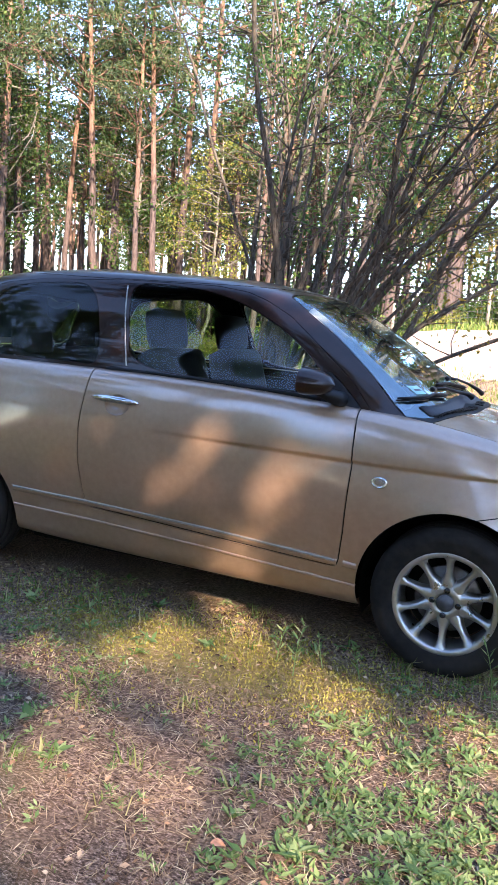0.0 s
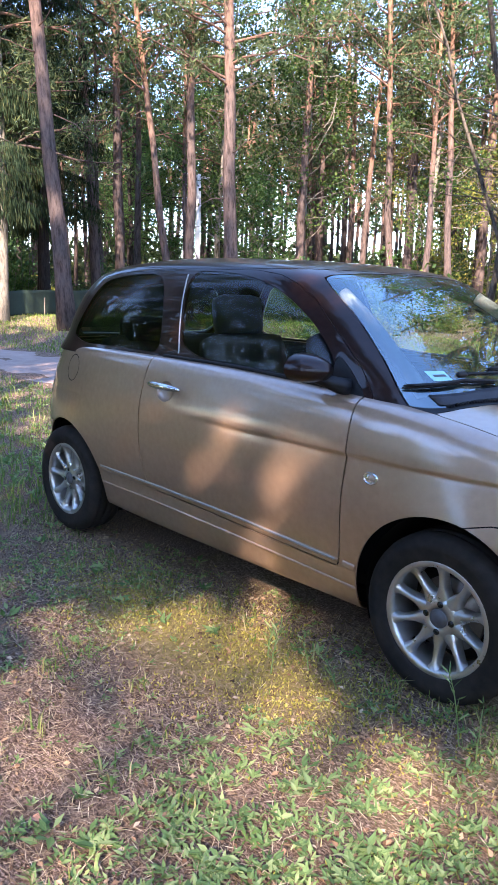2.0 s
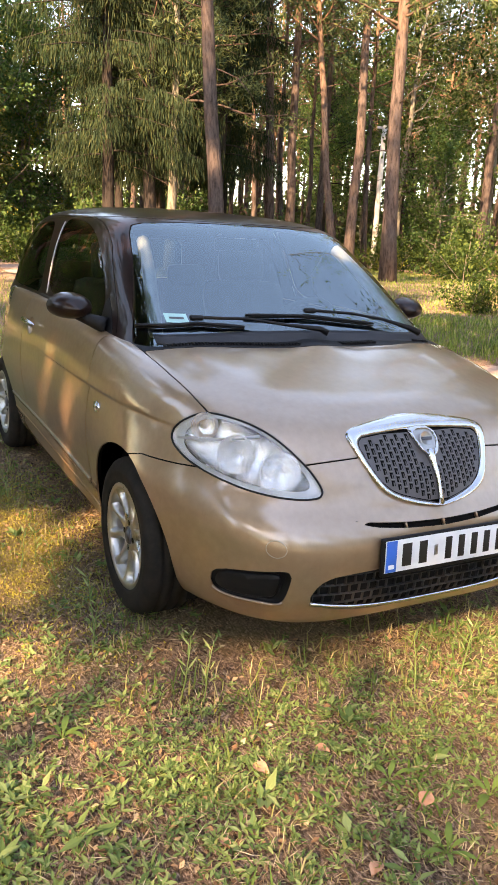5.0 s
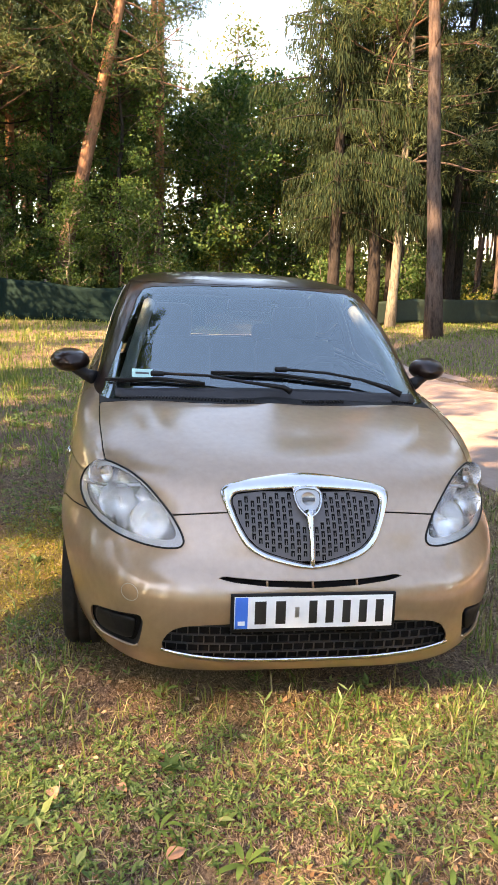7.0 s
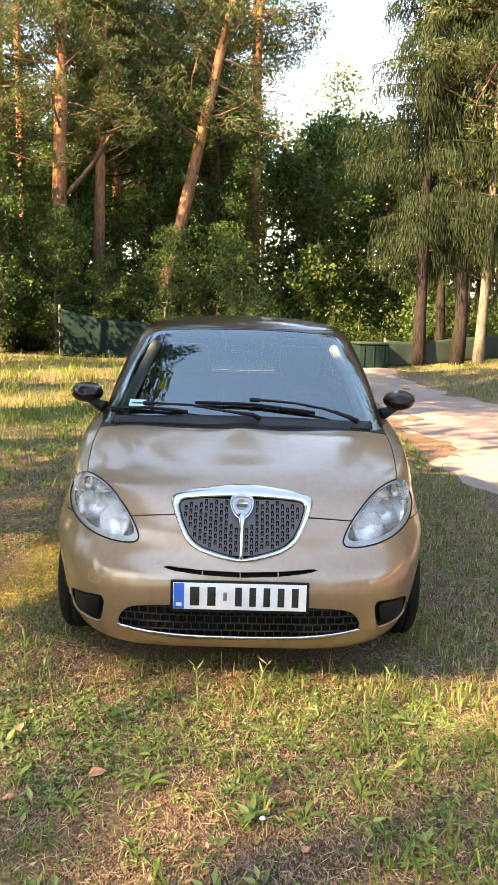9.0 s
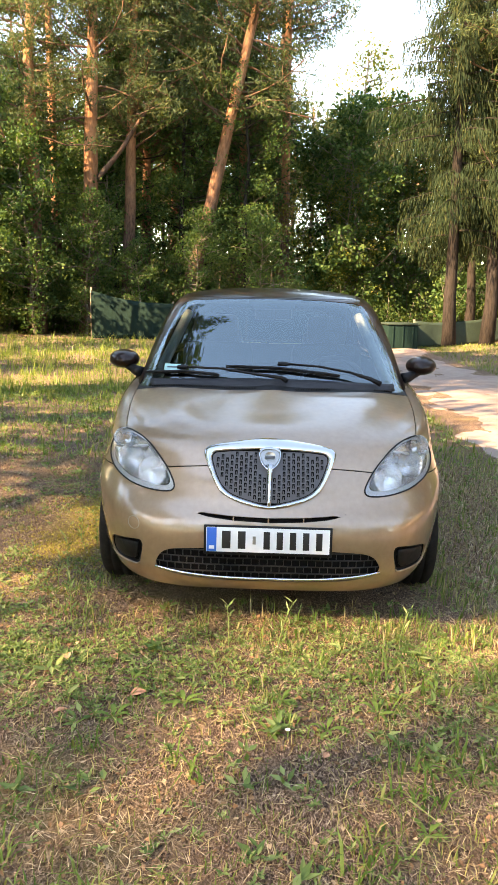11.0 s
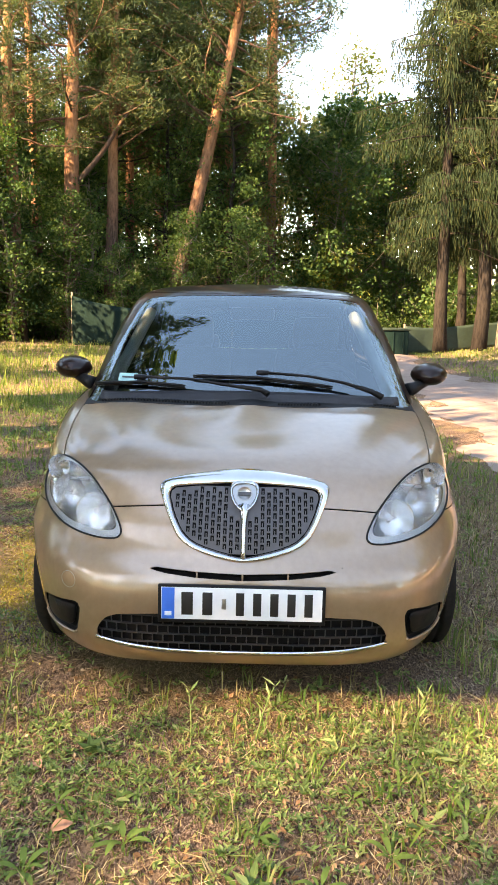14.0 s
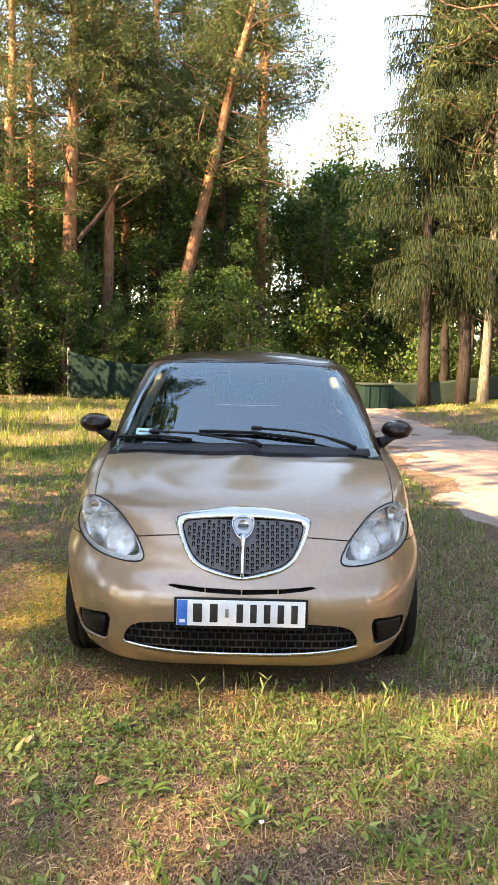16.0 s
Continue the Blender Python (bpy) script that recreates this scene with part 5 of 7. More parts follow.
def make_spruce(seed, height, spread, crown_from):
    g = np.random.default_rng(seed)
    tree = thing("spruce_tree", "dark spruce with drooping branches", "tree", "spruces by the track")
    path = trunk_path(g, height, 0.03)
    path[0][2] = -0.3
    part("trunk", Build().tube(path, 0.17 * (1 - 0.85 * np.linspace(0, 1, 14)) + 0.05 * np.exp(-np.linspace(0, 1, 14) * 22), 12), "dark_bark", tree)
    wood, pts, dirs = Build(), [], []
    k = 116
    for i in range(k):
        u = (i + g.uniform(0, 1)) / k
        z = crown_from + (height - crown_from) * u
        base = np.array([np.interp(z, path[:, 2], path[:, q]) for q in (0, 1)] + [z])
        l = spread * (1 - u) ** 0.6 * g.uniform(0.4, 1.15) + 0.25
        az = g.uniform(0, 6.28)
        t = np.linspace(0, 1, 7)
        out = np.array((math.cos(az), math.sin(az), 0))
        b = base + np.outer(t * l, out) + np.outer(0.12 * l * t - 0.38 * l * t ** 2 + 0.10 * l * t ** 4, (0, 0, 1))
        wood.tube(b, np.linspace(0.03, 0.008, 7), 4)
        m = int(80 + 200 * l)
        s = g.uniform(0.12, 1.0, m)
        side = np.cross(out, (0, 0, 1))
        width = 0.32 * l * (1 - s * 0.75) * g.uniform(-1, 1, m)
        p = base + np.outer(s * l, out) + np.outer(0.12 * l * s - 0.38 * l * s ** 2 + 0.10 * l * s ** 4 - 0.30 * np.abs(width) - 0.50 * g.uniform(0, 1, m) ** 1.6, (0, 0, 1)) + np.outer(width, side)
        pts.append(p)
        dd = np.outer(np.ones(m), out) * 0.5 + np.outer(np.sign(width), side) * 0.4 + np.array((0, 0, -2.6))
        dirs.append(dd)
    tagged(part("branchwork", wood, "dark_bark", tree), kind="stuff")
    v, f = kites(np.vstack(pts), 0.21, 0.021, 0.2, seed, np.vstack(dirs))
    part("crown", Build().add(v, f), "spruce", tree, "drooping dark needles", smooth=False)
    return tree


def make_broadleaf(seed, height, radius, low, spread, leaf, leaves_n, size, name="birch_tree", label="leafy tree with a slender grey trunk", bark="grey_bark"):
    g = np.random.default_rng(seed)
    tree = thing(name, label, "tree", "broadleaf trees of the wood")
    path = trunk_path(g, height, 0.08)
    path[0][2] = -0.3
    part("trunk", Build().tube(path, radius * (1 - 0.85 * np.linspace(0, 1, 14)) + 0.01, 10), bark, tree)
    wood, centres, weight = Build(), [], []
    k = 34
    for i in range(k):
        z = low + (height - low) * (i + 0.3) / k
        base = np.array([np.interp(z, path[:, 2], path[:, q]) for q in (0, 1)] + [z])
        l = spread * math.sin(math.pi * (0.22 + 0.72 * (i + 0.5) / k)) * g.uniform(0.6, 1.2)
        b = limb(g, base, g.uniform(0, 6.28), l, g.uniform(0.1, 0.7), 0.4, 7)
        wood.tube(b, np.linspace(0.035, 0.006, 7), 4)
        for q in (2, 3, 4, 5, 6):
            twig = b[q] + g.normal(size=3) * 0.3
            wood.tube(np.array([b[q], (b[q] + twig) / 2 + 0.03, twig]), [0.009, 0.007, 0.004], 3)
            centres.append(twig)
            weight.append(g.uniform(0.4, 1.3))
    each = leaves_n / sum(weight)
    pts = [blob(g, c, (0.48, 0.48, 0.36), max(3, int(each * w))) for c, w in zip(centres, weight)]
    tagged(part("branchwork", wood, bark, tree), kind="stuff")
    v, f = kites(np.vstack(pts), size, size * 0.62, 0.5, seed, None, 0.2)
    part("crown", Build().add(v, f), leaf, tree, "loose crown of small leaves", smooth=False)
    return tree


def make_bush(seed, height, spread, leaf, leaves_n, size, label="dense green bush at the wood's edge"):
    g = np.random.default_rng(seed)
    bush = thing("bush", label, "bush", "bushes under the trees")
    wood, pts = Build(), []
    for i in range(16):
        b = limb(g, (g.normal() * 0.15, g.normal() * 0.15, -0.1), g.uniform(0, 6.28), height * g.uniform(0.6, 1.1), g.uniform(0.6, 2.2), 0.3, 7)
        b[:, :2] *= spread / height
        wood.tube(b, np.linspace(0.02, 0.005, 7), 4)
        for q in range(2, 7):
            pts.append(blob(g, b[q], (0.24 * spread, 0.24 * spread, 0.15 * height), leaves_n // 80))
    tagged(part("stemwork", wood, "grey_bark", bush), kind="stuff")
    v, f = kites(np.vstack(pts), size, size * 0.6, 0.7, seed, None, 0.1)
    v[:, 2] = np.maximum(v[:, 2], 0.02)
    part("foliage", Build().add(v, f), leaf, bush, smooth=False)
    return bush


def place(x, y, turn=0.0, scale=1.0, lean=(0.0, 0.0)):
    m = pose(x, y, float(ground_z(x, y)) - 0.02, lean[0], lean[1], 0) @ pose(0, 0, 0, 0, 0, turn)
    return m, scale


def put(proto, spots):
    """The first spot takes the plant itself, the others take copies."""
    for i, (m, k) in enumerate(spots):
        ob = proto if i == 0 else copy_thing(proto, m)
        ob.matrix_basis = m @ Matrix.Diagonal((k, k, k, 1))


g = np.random.default_rng(21)
# tall pines that stand out along the track; (x, y, turn, size, lean)
put(make_pine(1, 18, 0.21, 8.5), [place(-15.0, 7.1, 40, 0.98, (4.2, -2.5)), place(-22.86, 12.95, 190, 0.95, (2.8, -1.8))])
put(make_pine(18, 18, 0.21, 6.4, False, 2.0, "pine_bark", 80, (0.20, 0.036)), [place(-14.46, 12.19, 77, 1.0, (1.6, -1.6))])
put(make_pine(2, 17, 0.165, 8.0), [place(-20.67, 12.48, 10, 1.05, (0.9, -0.5)), place(-17.03, 12.03, 100, 0.80, (6.2, -4.5)), place(-16.8, 12.35, 250, 1.0), place(-16.6, 22.5, 30, 1.0, (2, -3)), place(-13.7, 22.1, 80, 0.9, (1.7, -2.7)), place(-14.5, 21.6, 200, 0.8)])
put(make_pine(16, 13.5, 0.15, 4.3, False, 2.2, "grey_bark", 90, (0.20, 0.034)), [place(-18.64, 7.14, 30, 1.0, (0.5, 0.8))])
put(make_pine(3, 17, 0.34, 7.2, True, 2.2, "red_bark", 90, (0.20, 0.034)), [place(-23.3, -6.64, 0, 1.0, (-0.8, 0)), place(-22.8, -8.4, 140, 0.9, (-0.7, 0))])
put(make_pine(4, 16, 0.26, 6.6, False, 2.4, "red_bark", 90, (0.20, 0.034)), [place(-24.5, -5.54, 0, 1.0, (-2, 0)), place(-24.8, -3.62, 60, 1.15, (-13.5, -1.7)), place(-27.6, -5.43, 60, 0.95, (-1.8, 0)), place(-30.0, -1.4, 20, 1.05), place(-32.5, -3.3, 170, 1.15)])

put(make_pine(17, 25, 0.22, 12.0, False, 2.0, "red_bark", 70, (0.22, 0.045)), [place(-28.8, 0.5, 0, 1.0, (1.0, 0)), place(-26.4, -8.6, 130, 0.95), place(-29.0, -4.2, 220, 1.05), place(-26.2, -12.0, 75, 1.0), place(-33.0, -8.0, 310, 1.05), place(-36.0, 0.2, 20, 1.1)])

# the pine wood behind
sparse = dict(tuft=26, needle=(0.27, 0.078))
pines = [make_pine(11, 18, 0.17, 8.5, **sparse), make_pine(12, 16, 0.14, 7.5, **sparse), make_pine(13, 19, 0.19, 10.0, **sparse), make_pine(14, 15, 0.12, 7.0, **sparse)]
spots = [[], [], [], []]
taken = [(-15, 7), (-14.5, 12.2), (-22.9, 12.9), (-20.7, 12.5), (-17, 12), (-16.8, 12.4), (-18.6, 7.1), (-23.3, -6.6), (-24.5, -5.5), (-24.8, -3.6), (-17, 5.6), (-16.6, 22.5), (-13.7, 22.1), (-14.5, 21.6), (-28.8, 0.5), (-26.4, -8.6), (-29, -4.2), (-26.2, -12), (-33, -8), (-36, 0.2)]


def free(x, y, d):
    return all((x - a) ** 2 + (y - b) ** 2 > d * d for a, b in taken)


def scatter(n, box, d, sink, size=(0.8, 1.15), keep=lambda x, y: True):
    made = 0
    for _ in range(n * 12):
        x, y = g.uniform(box[0], box[1]), g.uniform(box[2], box[3])
        if made < n and keep(x, y) and free(x, y, d):
            taken.append((x, y))
            sink[g.integers(len(sink))].append(place(x, y, g.uniform(0, 360), g.uniform(*size), (g.normal() * 1.6, g.normal() * 1.6)))
            made += 1


spots[2] += [place(-20.0, 20.8, 15), place(-17.2, 24.2, 110, 1.05), place(-22.5, 24.5, 220)]
scatter(62, (-30, 8, 21, 46), 2.4, spots, keep=lambda x, y: y > 20 + 0.2 * abs(x + 8))
scatter(44, (-52, -22, 14, 52), 2.6, spots)
scatter(7, (-52, -27, -15, -8), 2.6, spots)
# Keeps trees out of a wedge fitted to the camera's view of the sky
outside_sky_wedge = lambda x, y: not (0.072 * (4.8 - x) - 2.4 < y < 0.178 * (4.8 - x) + 2.0)
scatter(22, (-60, -30, -8, 12), 2.6, spots, keep=outside_sky_wedge)
scatter(14, (-15, 12, 46, 70), 2.6, spots)
for proto, sp in zip(pines, spots):
    put(proto, sp)

# spruces by the track
put(make_spruce(5, 17, 2.3, 2.9), [place(-19.2, 5.5, 0, 1.12), place(-21.9, 10.2, 120, 1.05)])
put(make_spruce(6, 16, 2.2, 2.9), [place(-18.9, 6.55, 50, 1.15), place(-22.6, 8.4, 140, 1.1), place(-25.5, 12.0, 0, 1.1), place(-23.0, 7.0, 80, 0.95)])
taken += [(-19.2, 5.5), (-18.9, 6.5), (-21.9, 10.2), (-22.6, 8.4), (-25.5, 12), (-23, 7)]

# broadleaf trees between them
broad = [make_broadleaf(31, 12, 0.13, 2.5, 2.6, "leaf", 6500, 0.14), make_broadleaf(32, 10, 0.10, 1.6, 2.4, "shade_leaf", 6500, 0.15, "oak_tree", "leafy young oak with dark trunk", "dark_bark"), make_broadleaf(33, 13, 0.15, 3.0, 3.0, "shade_leaf", 7500, 0.15, "oak_tree", "tall leafy oak in shade", "dark_bark"), make_broadleaf(34, 9, 0.08, 1.8, 2.2, "yellow_leaf", 4200, 0.12)]
# Pale-leaved trees near x -30 added to lighten dark wood; farther ones mimic sunlit crowns
sp = [[place(-20.5, 21.5, 0, 1.05), place(-15.5, 23.0, 50, 0.95), place(-24.0, 19.5, 90, 1.1)], [place(-23.5, -9.0, 0, 0.9), place(-21.5, -11.5, 80, 0.8)], [place(-29.0, -3.4, 0, 1.0), place(-30.5, -1.4, 120, 0.95), place(-26.0, -6.2, 200, 0.8)], [place(-12.5, 24.0, 20, 0.9), place(-29.0, 3.0, 50, 0.75), place(-32.5, 6.8, 130, 0.95), place(-28.6, 0.6, 200, 0.7), place(-44.0, 4.8, 20, 1.75), place(-48.0, 6.2, 90, 1.6)]]
scatter(18, (-40, -25, -13, 3), 1.7, sp[1:3], (0.75, 1.05), outside_sky_wedge)
scatter(10, (-46, -30, 4, 30), 2.4, [sp[0], sp[2]], (0.8, 1.1), outside_sky_wedge)
scatter(5, (-26, 4, 24, 40), 2.4, [sp[0], sp[3]], (0.7, 1.0))
scatter(3, (-36, -24, -15, -11), 2.2, sp[1:3], (0.75, 1.1))
for proto, s_ in zip(broad, sp):
    put(proto, s_)

# low-branched hazels, a wall of leaves at the wood's edge
# The computed row stands out of view, added to darken the car's reflections
put(make_broadleaf(35, 7.0, 0.07, 0.3, 2.3, "shade_leaf", 7500, 0.145, "hazel", "low-branched leafy hazel at the wood's edge", "grey_bark"), [place(-21.6, -8.1, 0, 0.92), place(-21.9, -9.9, 70, 1.0), place(-22.4, -11.9, 130, 1.1), place(-22.2, -6.5, 200, 0.66), place(-22.9, -4.7, 20, 0.45), place(-23.2, -2.6, 260, 0.60), place(-23.6, -0.6, 100, 0.62), place(-24.6, -8.9, 220, 1.0), place(-25.2, -6.0, 320, 0.95), place(-27.0, -3.0, 15, 0.9), place(-24.5, -13.5, 10, 1.2), place(-31.0, 2.5, 40, 1.2), place(-33.0, 5.5, 140, 1.4), place(-30.0, 3.6, 20, 1.3), place(-36.0, 6.6, 240, 1.5), place(-35.0, 4.2, 310, 1.5), place(-39.0, 5.2, 310, 1.6), place(-31.0, 8.5, 200, 1.1), place(-20.0, 18.3, 70, 0.7), place(-23.0, 21.5, 250, 0.9)] + [place(-13.0 + 1.75 * i, (-12.0 if i % 2 and i > 4 else -17.8) + 0.6 * math.sin(3.1 * i), 67 * i, 0.85 if i % 2 and i > 4 else 1.05) for i in range(15)])

# bushes along the edge of the wood
bushes = [make_bush(41, 2.6, 1.5, "shade_leaf", 2600, 0.13), make_bush(42, 1.7, 1.4, "leaf", 2200, 0.11), make_bush(43, 1.2, 1.0, "yellow_leaf", 1500, 0.09, "low pale green bush in the sun")]
sp = [[place(-23.0, -9.6, 0, 1.1), place(-23.8, -7.4, 70, 1.1), place(-25.0, -8.6, 150, 1.3), place(-24.0, -11.2, 20, 1.3)], [place(-21.0, 17.0), place(-17.5, 17.5, 60, 1.1), place(-13.5, 16.5, 120, 1.0)], [place(-10.5, 14.0, 0, 1.0), place(-3.0, 22.0, 50, 1.2), place(2.0, 22.0, 90, 1.2)]]
scatter(22, (-32, -23.5, -14, -2.5), 1.2, sp[:1], (0.8, 1.4), keep=lambda x, y: y < -5 - 0.0 * x or x < -26)
scatter(26, (-34, -9, 15.5, 24), 1.3, sp[1:], (0.8, 1.5))
scatter(20, (-34, -24, -2, 14), 1.3, sp[:2], (0.7, 1.3))
scatter(22, (-9, 9, 19.5, 26), 1.2, sp[1:], (0.8, 1.4))
scatter(22, (-36, 6, 26, 46), 1.5, sp[1:2], (1.6, 2.5))
scatter(24, (-34, 12, 36, 50), 1.6, sp[1:2], (1.9, 2.7))
sp[1].append(place(-9.3, 10.6, 30, 0.75))
for proto, s_ in zip(bushes, sp):
    put(proto, s_)

# the many-stemmed tree beyond the track
def make_clump():
    g = np.random.default_rng(77)
    tree = thing("willow_tree", "many-stemmed dark willow spreading its bare stems", "tree", at=pose(-2.35, 6.2, 0))
    leaves_at = []
    for i in range(36):
        az = g.uniform(-0.9, 1.3) if i % 3 != 1 else g.uniform(1.1, 2.3)
        rise = g.uniform(1.7, 5.5) if i % 3 else g.uniform(0.55, 1.3)
        b = limb(g, (g.normal() * 0.32, g.normal() * 0.22, -0.15), az, g.uniform(5.5, 8.5), rise, 0.13, 12)
        stem = part("stem", Build().tube(b, np.linspace(g.uniform(0.024, 0.060), 0.010, 12), 7), "willow_bark", tree)
        twigs = Build()
        for q in range(4, 12):
            for _ in range(3):
                tw = limb(g, b[q], az + g.normal() * 1.2, g.uniform(0.6, 1.7), g.uniform(0.0, 1.2), 0.4, 5)
                twigs.tube(tw, np.linspace(0.012, 0.003, 5), 3)
                if q > 7 or g.uniform() < 0.35:
                    leaves_at.append(blob(g, tw[-1], (0.40, 0.40, 0.32), 24))
                    leaves_at.append(blob(g, tw[-3], (0.32, 0.32, 0.27), 13))
        tagged(part("twigwork", twigs, "willow_bark", stem), kind="stuff")
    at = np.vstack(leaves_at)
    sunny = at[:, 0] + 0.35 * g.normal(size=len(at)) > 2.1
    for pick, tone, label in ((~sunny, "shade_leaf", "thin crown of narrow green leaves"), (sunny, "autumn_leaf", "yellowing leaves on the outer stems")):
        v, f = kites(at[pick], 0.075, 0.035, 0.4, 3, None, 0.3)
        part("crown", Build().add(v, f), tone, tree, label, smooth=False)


make_clump()

# far woods, one joined mass
far = Build()
leaf_pts = []
gf = np.random.default_rng(5)
for i in range(500):
    a = gf.uniform(radians(60), radians(215))
    d = gf.uniform(56, 95)
    x, y = 2 + d * math.cos(a), -2 + d * math.sin(a)
    h = gf.uniform(13, 19)
    far.tube([(x, y, -0.2), (x + gf.normal() * 0.3, y + gf.normal() * 0.3, h * 0.5), (x + gf.normal() * 0.5, y, h)], [0.2, 0.15, 0.05], 6)
    for _ in range(7):
        leaf_pts.append(blob(gf, (x + gf.normal() * 1.3, y + gf.normal() * 1.3, h * gf.uniform(0.5, 1.0)), (1.4, 1.4, 0.8), 36))
    for _ in range(9):
        leaf_pts.append(blob(gf, (x + gf.normal() * 2, y + gf.normal() * 2, gf.uniform(0.6, 4.6)), (1.6, 1.6, 1.2), 26))
# Unseen ring of trees, added to darken the horizon that the car mirrors
for i in range(210):
    a = gf.uniform(radians(-150), radians(58))
    d = gf.uniform(25, 44)
    x, y, h = 2 + d * math.cos(a), -2 + d * math.sin(a), gf.uniform(8, 12.5)
    far.tube([(x, y, -0.2), (x, y, h)], [0.2, 0.05], 5)
    for _ in range(8):
        leaf_pts.append(blob(gf, (x + gf.normal() * 1.5, y + gf.normal() * 1.5, h * gf.uniform(0.08, 1.0)), (1.5, 1.5, 1.1), 30))
tagged(part("far_trunks", far, "pine_bark"), "far pine trunks deep in the wood", "trees", kind="stuff")
v, f = kites(np.vstack(leaf_pts), 0.55, 0.30, 0.4, 9)
tagged(part("far_foliage", Build().add(v, f), "needle", smooth=False), "far crowns and undergrowth of the wood", "trees", kind="stuff")

# oaks added out of view; leaf clumps follow the sun's rays to shape the shade
def make_shade_trees():
    g = np.random.default_rng(8)
    # ground points kept free of leaves so that sun flecks fall there
    gaps = [(0.20, -1.16, 0.30), (0.56, -1.07, 0.28), (0.40, -1.32, 0.18), (0.16, -1.64, 0.16), (-0.45, -1.75, 0.12), (1.03, -1.44, 0.20), (0.73, -2.04, 0.20), (0.74, -2.28, 0.18), (0.17, -0.55, 0.14)]
    gaps += [(-0.60, 0.16, 0.17), (-0.20, 0.16, 0.14), (-0.02, 0.05, 0.12), (0.08, -0.18, 0.12), (0.14, 0.06, 0.07), (0.24, -0.12, 0.08), (0.32, -0.34, 0.08), (-0.42, -0.22, 0.05)]
    gaps += [(3.2, 3.9, 0.5), (-3.4, -2.6, 0.5), (-4.6, -1.2, 0.5), (-3.6, 0.6, 0.4), (-5.6, -3.6, 0.7), (-2.6, -3.4, 0.4)]
    stems = [(2.0, -10.5), (0.8, -14.5), (6.0, -15.0), (11.2, -14.0), (13.0, -9.0), (14.5, -13.0), (13.8, -6.5), (16.5, -10.5)]
    crowns, sprays = [[] for _ in stems], []
    for _ in range(5600):
        x, y = g.uniform(-6.5, 2.6), g.uniform(-6.0, 5.4)
        if any((x - a) ** 2 + (y - b) ** 2 < (r + 0.11) ** 2 for a, b, r in gaps):
            continue
        soft = lambda d, w: 1 / (1 + math.exp(-d / w))
        keep = (1 - 0.8 * soft(-2.8 - x, 0.3)) * (1 - 0.77 * soft(-1.35 - y, 0.12)) * (1 - soft(x - 1.42, 0.11)) * (1 - 0.85 * soft(y - 1.7, 0.2))
        keep *= 1 - 0.96 * soft(-1.15 - y, 0.10) * soft(x - 0.75, 0.12)
        keep *= 1 - 0.98 * soft(x - 1.12, 0.07) * soft(-0.75 - y, 0.08)
        keep = max(keep, 0.02 * math.exp(-((x - 1.75) / 0.55) ** 2 - ((y + 2.0) / 0.5) ** 2))
        if g.uniform() > keep:
            continue
        c = np.array((x, y, 0)) + np.array(SUN_DIR) * g.uniform(12, 17)
        k = int(np.argmin([(c[0] - a) ** 2 + (c[1] - b) ** 2 for a, b in stems]))
        crowns[k].append(c)
    # thin sprays added only to part the sun flecks on the door
    for x, y in ((-0.41, 0.02), (-0.40, 0.14), (-0.40, 0.26), (-0.18, -0.24), (-0.20, -0.14), (-0.24, -0.34)):
        sprays.append(np.array((x, y, 0)) + np.array(SUN_DIR) * 12.5)
    for _ in range(2000):
        c = np.array((g.uniform(-9.0, 3.0), g.uniform(5.4, 11.0), 0)) + np.array(SUN_DIR) * g.uniform(25, 32)
        k = int(np.argmin([(c[0] - a) ** 2 + (c[1] - b) ** 2 for a, b in stems]))
        crowns[k].append(c)
    for _ in range(850):
        c = np.array((g.uniform(0.3, 1.5), g.uniform(-0.35, 1.85), 0)) + np.array(SUN_DIR) * g.uniform(12, 17)
        k = int(np.argmin([(c[0] - a) ** 2 + (c[1] - b) ** 2 for a, b in stems]))
        crowns[k].append(c)
    for (sx, sy), cs_ in zip(stems, crowns):
        if not cs_:
            continue
        tree = thing("oak_tree", "added oak, out of view, its crown set to shade the clearing", "tree", at=pose(sx, sy, 0))
        h = 7.6
        part("trunk", Build().tube(trunk_path(g, h, 0.05), 0.26 * (1 - 0.8 * np.linspace(0, 1, 14)), 10), "dark_bark", tree)
        wood, pts = Build(), []
        for i, c in enumerate(cs_):
            c = c - np.array((sx, sy, 0))
            if i == 0 or g.uniform() < 0.012:
                s0 = np.array((0, 0, min(h - 1, max(3.0, c[2] - 0.6 * math.hypot(c[0], c[1])))))
                wood.tube([s0, (s0 + c) / 2 + (0, 0, 0.3), c], [0.035, 0.02, 0.010], 4)
            pts.append(blob(g, c, (0.20, 0.20, 0.17), 7))
        for c in sprays if (sx, sy) == (6.0, -15.0) else ():
            pts.append(blob(g, c - np.array((sx, sy, 0)), (0.04, 0.04, 0.04), 3))
        tagged(part("branchwork", wood, "dark_bark", tree), kind="stuff")
        v, f = kites(np.vstack(pts), 0.24, 0.17, 0.4, 4)
        part("crown", Build().add(v, f), "leaf", tree, smooth=False)
    # taller birches added further off, out of view, to let half of the sun through
    for (sx, sy), (x0, x1) in zip(((13.6, -20.5), (17.4, -20.0), (21.0, -19.0)), ((-2.4, 2.2), (2.2, 4.6), (4.6, 7.5))):
        tree = thing("birch_tree", "added birch, out of view, thinning the sun over the clearing", "tree", at=pose(sx, sy, 0))
        part("trunk", Build().tube(trunk_path(g, 17.0, 0.05), 0.20 * (1 - 0.8 * np.linspace(0, 1, 14)), 8), "grey_bark", tree)
